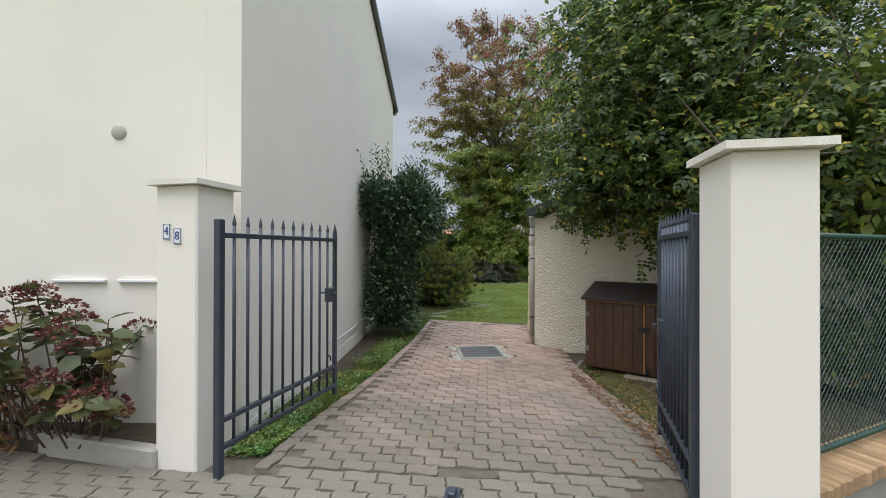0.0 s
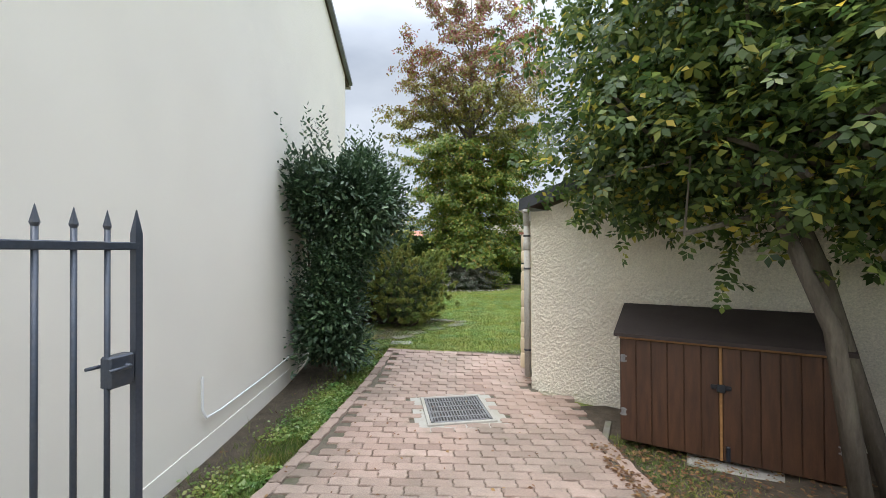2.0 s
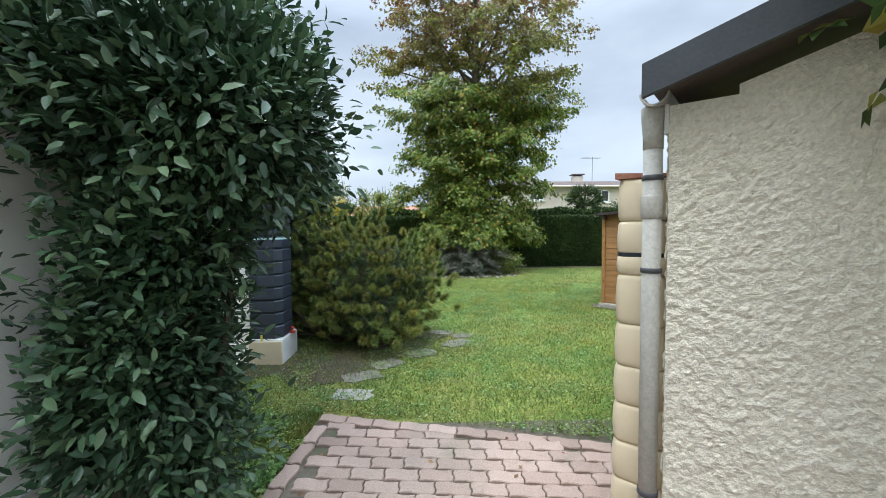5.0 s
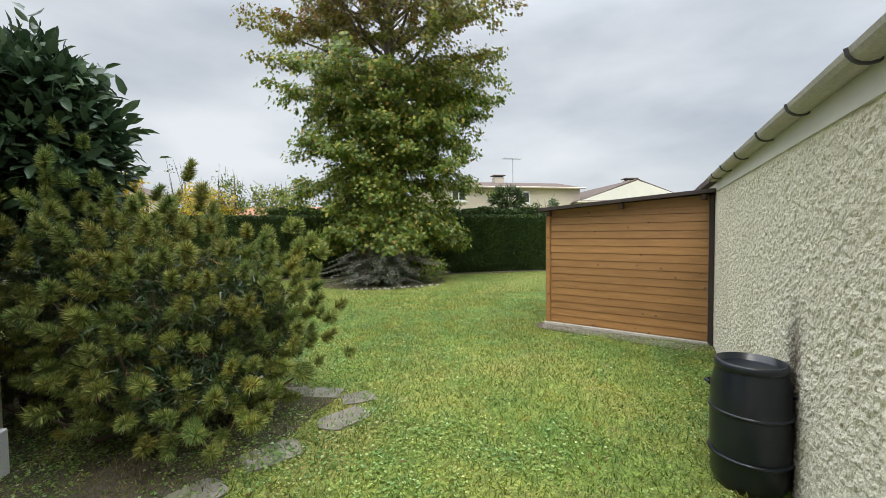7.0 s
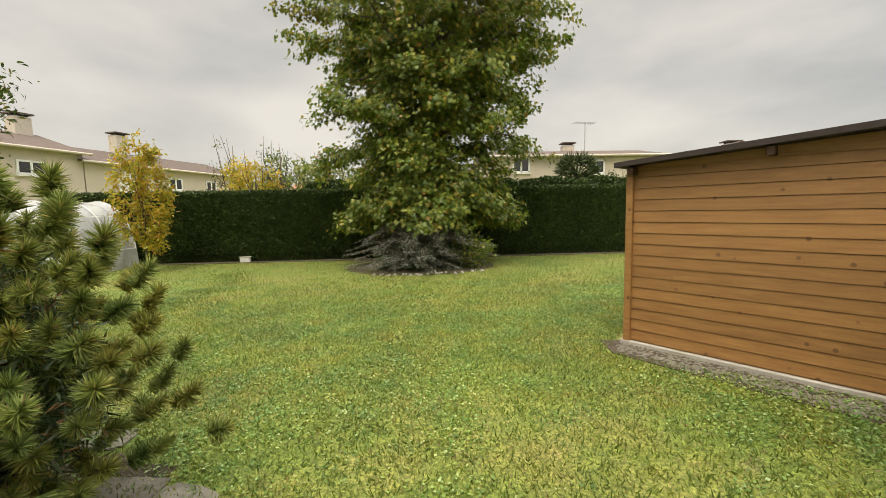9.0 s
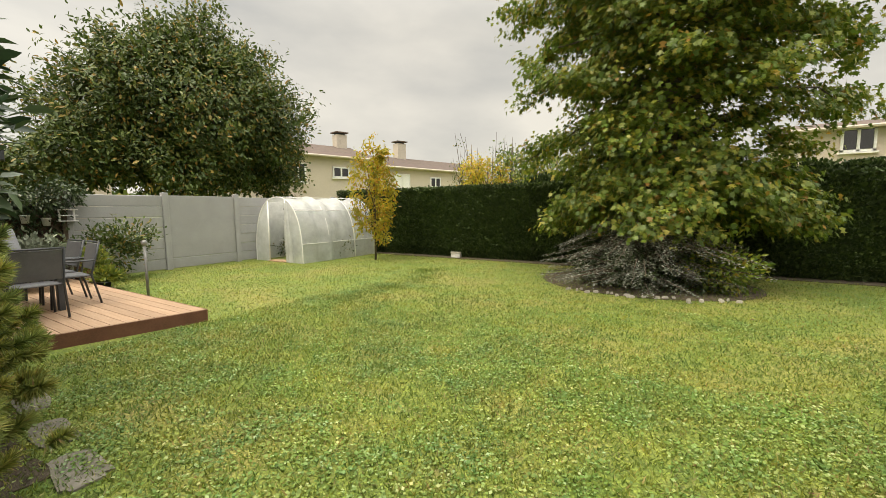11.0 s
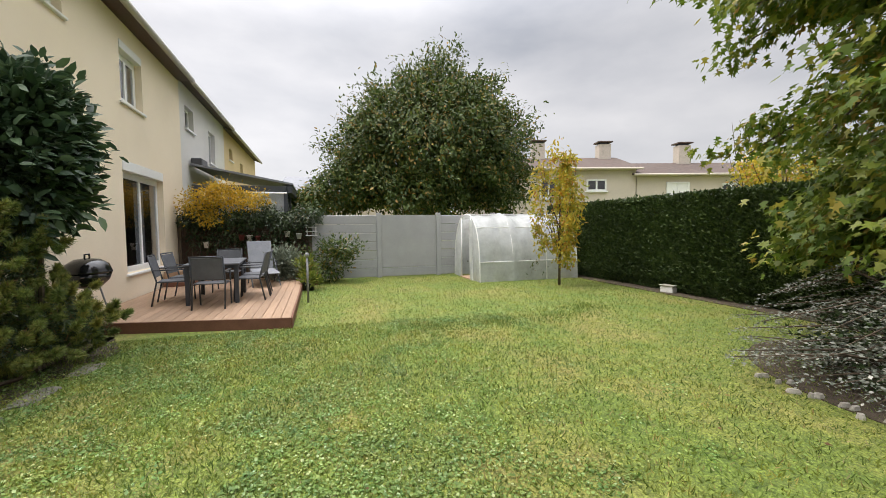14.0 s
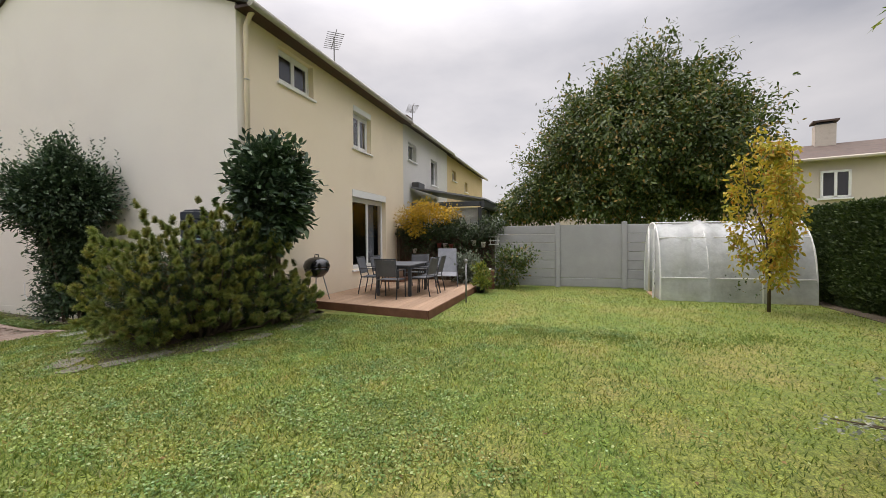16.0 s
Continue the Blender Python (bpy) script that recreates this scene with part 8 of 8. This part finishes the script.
    x = lo - np.abs(rng.normal(size=n)) * 0.21
    keep = x > -1.80
    p = np.stack([x, y, np.array([dip(a, b) for a, b in zip(x, y)]) - 0.02], 1)[keep]
    leaves("verge_blades", L_GRASS, p, rng.normal(size=p.shape) * np.array((0.5, 0.5, 0.1)) + np.array((0, 0, 0.8)), rng.uniform(0.03, 0.085, len(p)), LEAF_BLADE, t, rng)
    n = 16000
    y = rng.uniform(3.2, 9.4, n)
    lo = np.array([drive_edges(v)[0] for v in y])
    x = lo - np.abs(rng.normal(size=n)) * 0.20
    spot = np.array([noise.noise(Vector((a * 2.1, b * 2.1, 6.0))) for a, b in zip(x, y)])
    keep = (x > -1.80) & (spot > -0.15)
    p = np.stack([x, y, np.array([dip(a, b) for a, b in zip(x, y)]) + rng.uniform(-0.01, 0.03, n)], 1)[keep]
    leaves("verge_clover", L_CLOVER, p, rng.normal(size=p.shape) * np.array((1, 1, 0.3)), rng.uniform(0.02, 0.045, len(p)), fat, t, rng, norms=np.tile((0, 0, 1.2), (len(p), 1)))
    n = 9000
    y = rng.uniform(2.9, 6.2, n)
    x = 1.80 + np.abs(rng.normal(size=n)) * 0.35
    p = np.stack([x, y, np.array([dip(a, b) for a, b in zip(x, y)]) - 0.02], 1)
    leaves("bed_blades", L_GRASS, p, rng.normal(size=p.shape) * np.array((0.5, 0.5, 0.1)) + np.array((0, 0, 0.6)), rng.uniform(0.02, 0.06, len(p)), LEAF_BLADE, t, rng)
    lit = tagged(thing("fallen_leaves", "scattered dry fallen leaves", "fallen leaves", pose(0, 0, 0)), kind="stuff")
    n = 3200
    x, y = 1.55 + 1.75 * rng.random(n) ** 1.4, rng.uniform(2.8, 6.0, n)
    x[:220] = rng.uniform(-1.8, 1.7, 220)
    y[:220] = rng.uniform(3.2, 9.0, 220)
    x[220:400] = rng.uniform(-2.5, 6.0, 180)
    y[220:400] = rng.uniform(10, 20, 180)
    p = np.stack([x, y, np.array([dip(a, b) for a, b in zip(x, y)]) + 0.012], 1)
    p = p[(p[:, 1] < 9.2) | free(p[:, :2])]
    leaves("leaves", L_DRY, p, rng.normal(size=p.shape) * np.array((1, 1, 0.1)), rng.uniform(0.025, 0.05, len(p)), LEAF_DIAMOND, lit, rng, norms=np.tile((0, 0, 1.5), (len(p), 1)))


grass()


# ---- pavers: running bond, with wavy sides ----
def paver_mesh(name, l, w, mat, seed):
    rng = np.random.default_rng(seed)
    n = 6
    wav = 0.009
    bot, top = [], []
    pts = []
    for k in range(n + 1):
        f = k / n
        pts.append((-l / 2 + l * f, -w / 2 + wav * math.sin(2 * math.pi * f)))
    for k in range(1, 3):
        f = k / 3
        pts.append((l / 2 + wav * math.sin(2 * math.pi * f), -w / 2 + w * f))
    for k in range(n + 1):
        f = 1 - k / n
        pts.append((-l / 2 + l * f, w / 2 + wav * math.sin(2 * math.pi * f)))
    for k in range(1, 3):
        f = 1 - k / 3
        pts.append((-l / 2 + wav * math.sin(2 * math.pi * f), -w / 2 + w * f))
    bm = bmesh.new()
    lo = [bm.verts.new((x, y, -0.05)) for x, y in pts]
    mi = [bm.verts.new((x, y, -0.006)) for x, y in pts]
    hi = [bm.verts.new((x * (1 - 0.012 / l), y * (1 - 0.012 / w), 0.0)) for x, y in pts]
    m = len(pts)
    for a, b in ((lo, mi), (mi, hi)):
        for k in range(m):
            bm.faces.new((a[k], a[(k + 1) % m], b[(k + 1) % m], b[k]))
    bm.faces.new(hi)
    me = bpy.data.meshes.new(name)
    bm.to_mesh(me)
    bm.free()
    me.materials.append(mat)
    return me


def lay(parent, mesh, cells, rng, lift, limit, stuff_label, mat):
    """The first pavers as pieces, the rest joined."""
    verts = np.array([v.co[:] for v in mesh.vertices])
    faces = [tuple(p.vertices) for p in mesh.polygons]
    allv, allf = [], []
    for i, (x, y, a) in enumerate(cells):
        z = dip(x, y) + lift + 0.002 * rng.normal()
        slope = math.degrees(math.atan2(dip(x, y + 0.1) - dip(x, y - 0.1), 0.2))
        m = pose(x, y, z, slope + 0.3 * rng.normal(), 0.3 * rng.normal(), 0) @ pose(0, 0, 0, 0, 0, a + 0.5 * rng.normal())
        if i < limit:
            piece("paver", mesh, parent, m)
        else:
            k = len(allv) * len(verts)
            mm = np.array(m)
            allv.append(verts @ mm[:3, :3].T + mm[:3, 3])
            allf += [tuple(v + k for v in f) for f in faces]
    if allv:
        me = bpy.data.meshes.new("paving_rest")
        me.from_pydata(np.concatenate(allv).tolist(), [], allf)
        me.materials.append(mat)
        ob = new("paving_rest", me)
        ob.parent = parent
        tagged(ob, stuff_label, "", "", "stuff")


def stretcher(x0, x1, y0, y1, l, w, turn):
    """Places of pavers in running bond, the courses turned a little from the x axis."""
    c, sn = math.cos(radians(turn)), math.sin(radians(turn))
    out = []
    for j in range(-12, int((y1 - y0) / w) + 12):
        for i in range(int(x0 / l) - 3, int(x1 / l) + 3):
            a, b = (i + 0.5 * (j % 2)) * l, y0 + j * w - y0
            x, y = a * c - b * sn, y0 + a * sn + b * c
            if x0 < x < x1 and y0 < y < y1:
                out.append((x, y, turn))
    return out


def paving():
    rng = np.random.default_rng(29)
    L, W = 0.238, 0.119
    cells = []
    for px_, py_, a in stretcher(-1.6, 2.4, 3.05, 9.7, L, W, -4.0):
        lo, hi = drive_edges(py_)
        if py_ > drive_end(px_) - 0.13 or px_ < lo + 0.21 or px_ > hi - (0.10 if py_ < 6.3 else 0.04):
            continue
        gx, gy = px_ - 0.40, py_ - 6.90
        if abs(gx * 0.99 + gy * 0.12) < 0.43 and abs(gy * 0.99 - gx * 0.12) < 0.40:
            continue
        u = (px_ - GX) * math.cos(radians(GA)) + (py_ - GY) * math.sin(radians(GA))
        v = -(px_ - GX) * math.sin(radians(GA)) + (py_ - GY) * math.cos(radians(GA))
        if v < 0.08 and u > -0.10:
            continue
        cells.append((px_, py_, a))
    border = []
    for k in range(25):
        y = 3.15 + 0.245 * k
        border.append((drive_edges(y)[0] + 0.07, y, 90 - 7.7))
        if y < 6.2:
            border.append((drive_edges(y)[1] - 0.07, y, 90))
    for k in range(12):
        x = -0.50 + 0.235 * k
        y = drive_end(x) - 0.07
        if -(x - GX) * math.sin(radians(GA)) + (y - GY) * math.cos(radians(GA)) > 0.12:
            border.append((x, y, -12.4))
    cells.sort(key=lambda c: abs(c[1] - 5.6))
    drive = tagged(thing("drive", "salmon-pink interlocking paver drive", "drive", pose(0, 0, 0)), kind="structure")
    lay(drive, paver_mesh("paver", L - 0.008, W - 0.007, M_PAVER, 1), cells, rng, 0.0, 300, "salmon pavers", M_PAVER_J)
    lay(drive, paver_mesh("border_paver", L - 0.007, W - 0.006, M_PAVER, 1), border, rng, 0.003, 300, "salmon pavers", M_PAVER_J)
    cells = []
    for px_, py_, a in stretcher(-4.6, 5.9, 0.4, 3.5, L, W, -4.0):
        if (px_ > -2.1 and py_ > 3.0) or (px_ > 1.15 and py_ > 1.95) or (px_ < -2.1 and py_ > 2.98 + 0.19 * (-2.1 - px_) - 0.06):
            continue
        cells.append((px_, py_, a))
    cells.sort(key=lambda c: -c[1] + 0.2 * abs(c[0]))
    front = tagged(thing("pavement", "greenish weathered paver forecourt before the gate", "pavement", pose(0, 0, 0)), kind="structure")
    lay(front, paver_mesh("paver", L - 0.008, W - 0.007, M_PAVER_GREY, 2), cells, rng, 0.0, 300, "weathered pavers", M_PAVER_GREY_J)


paving()
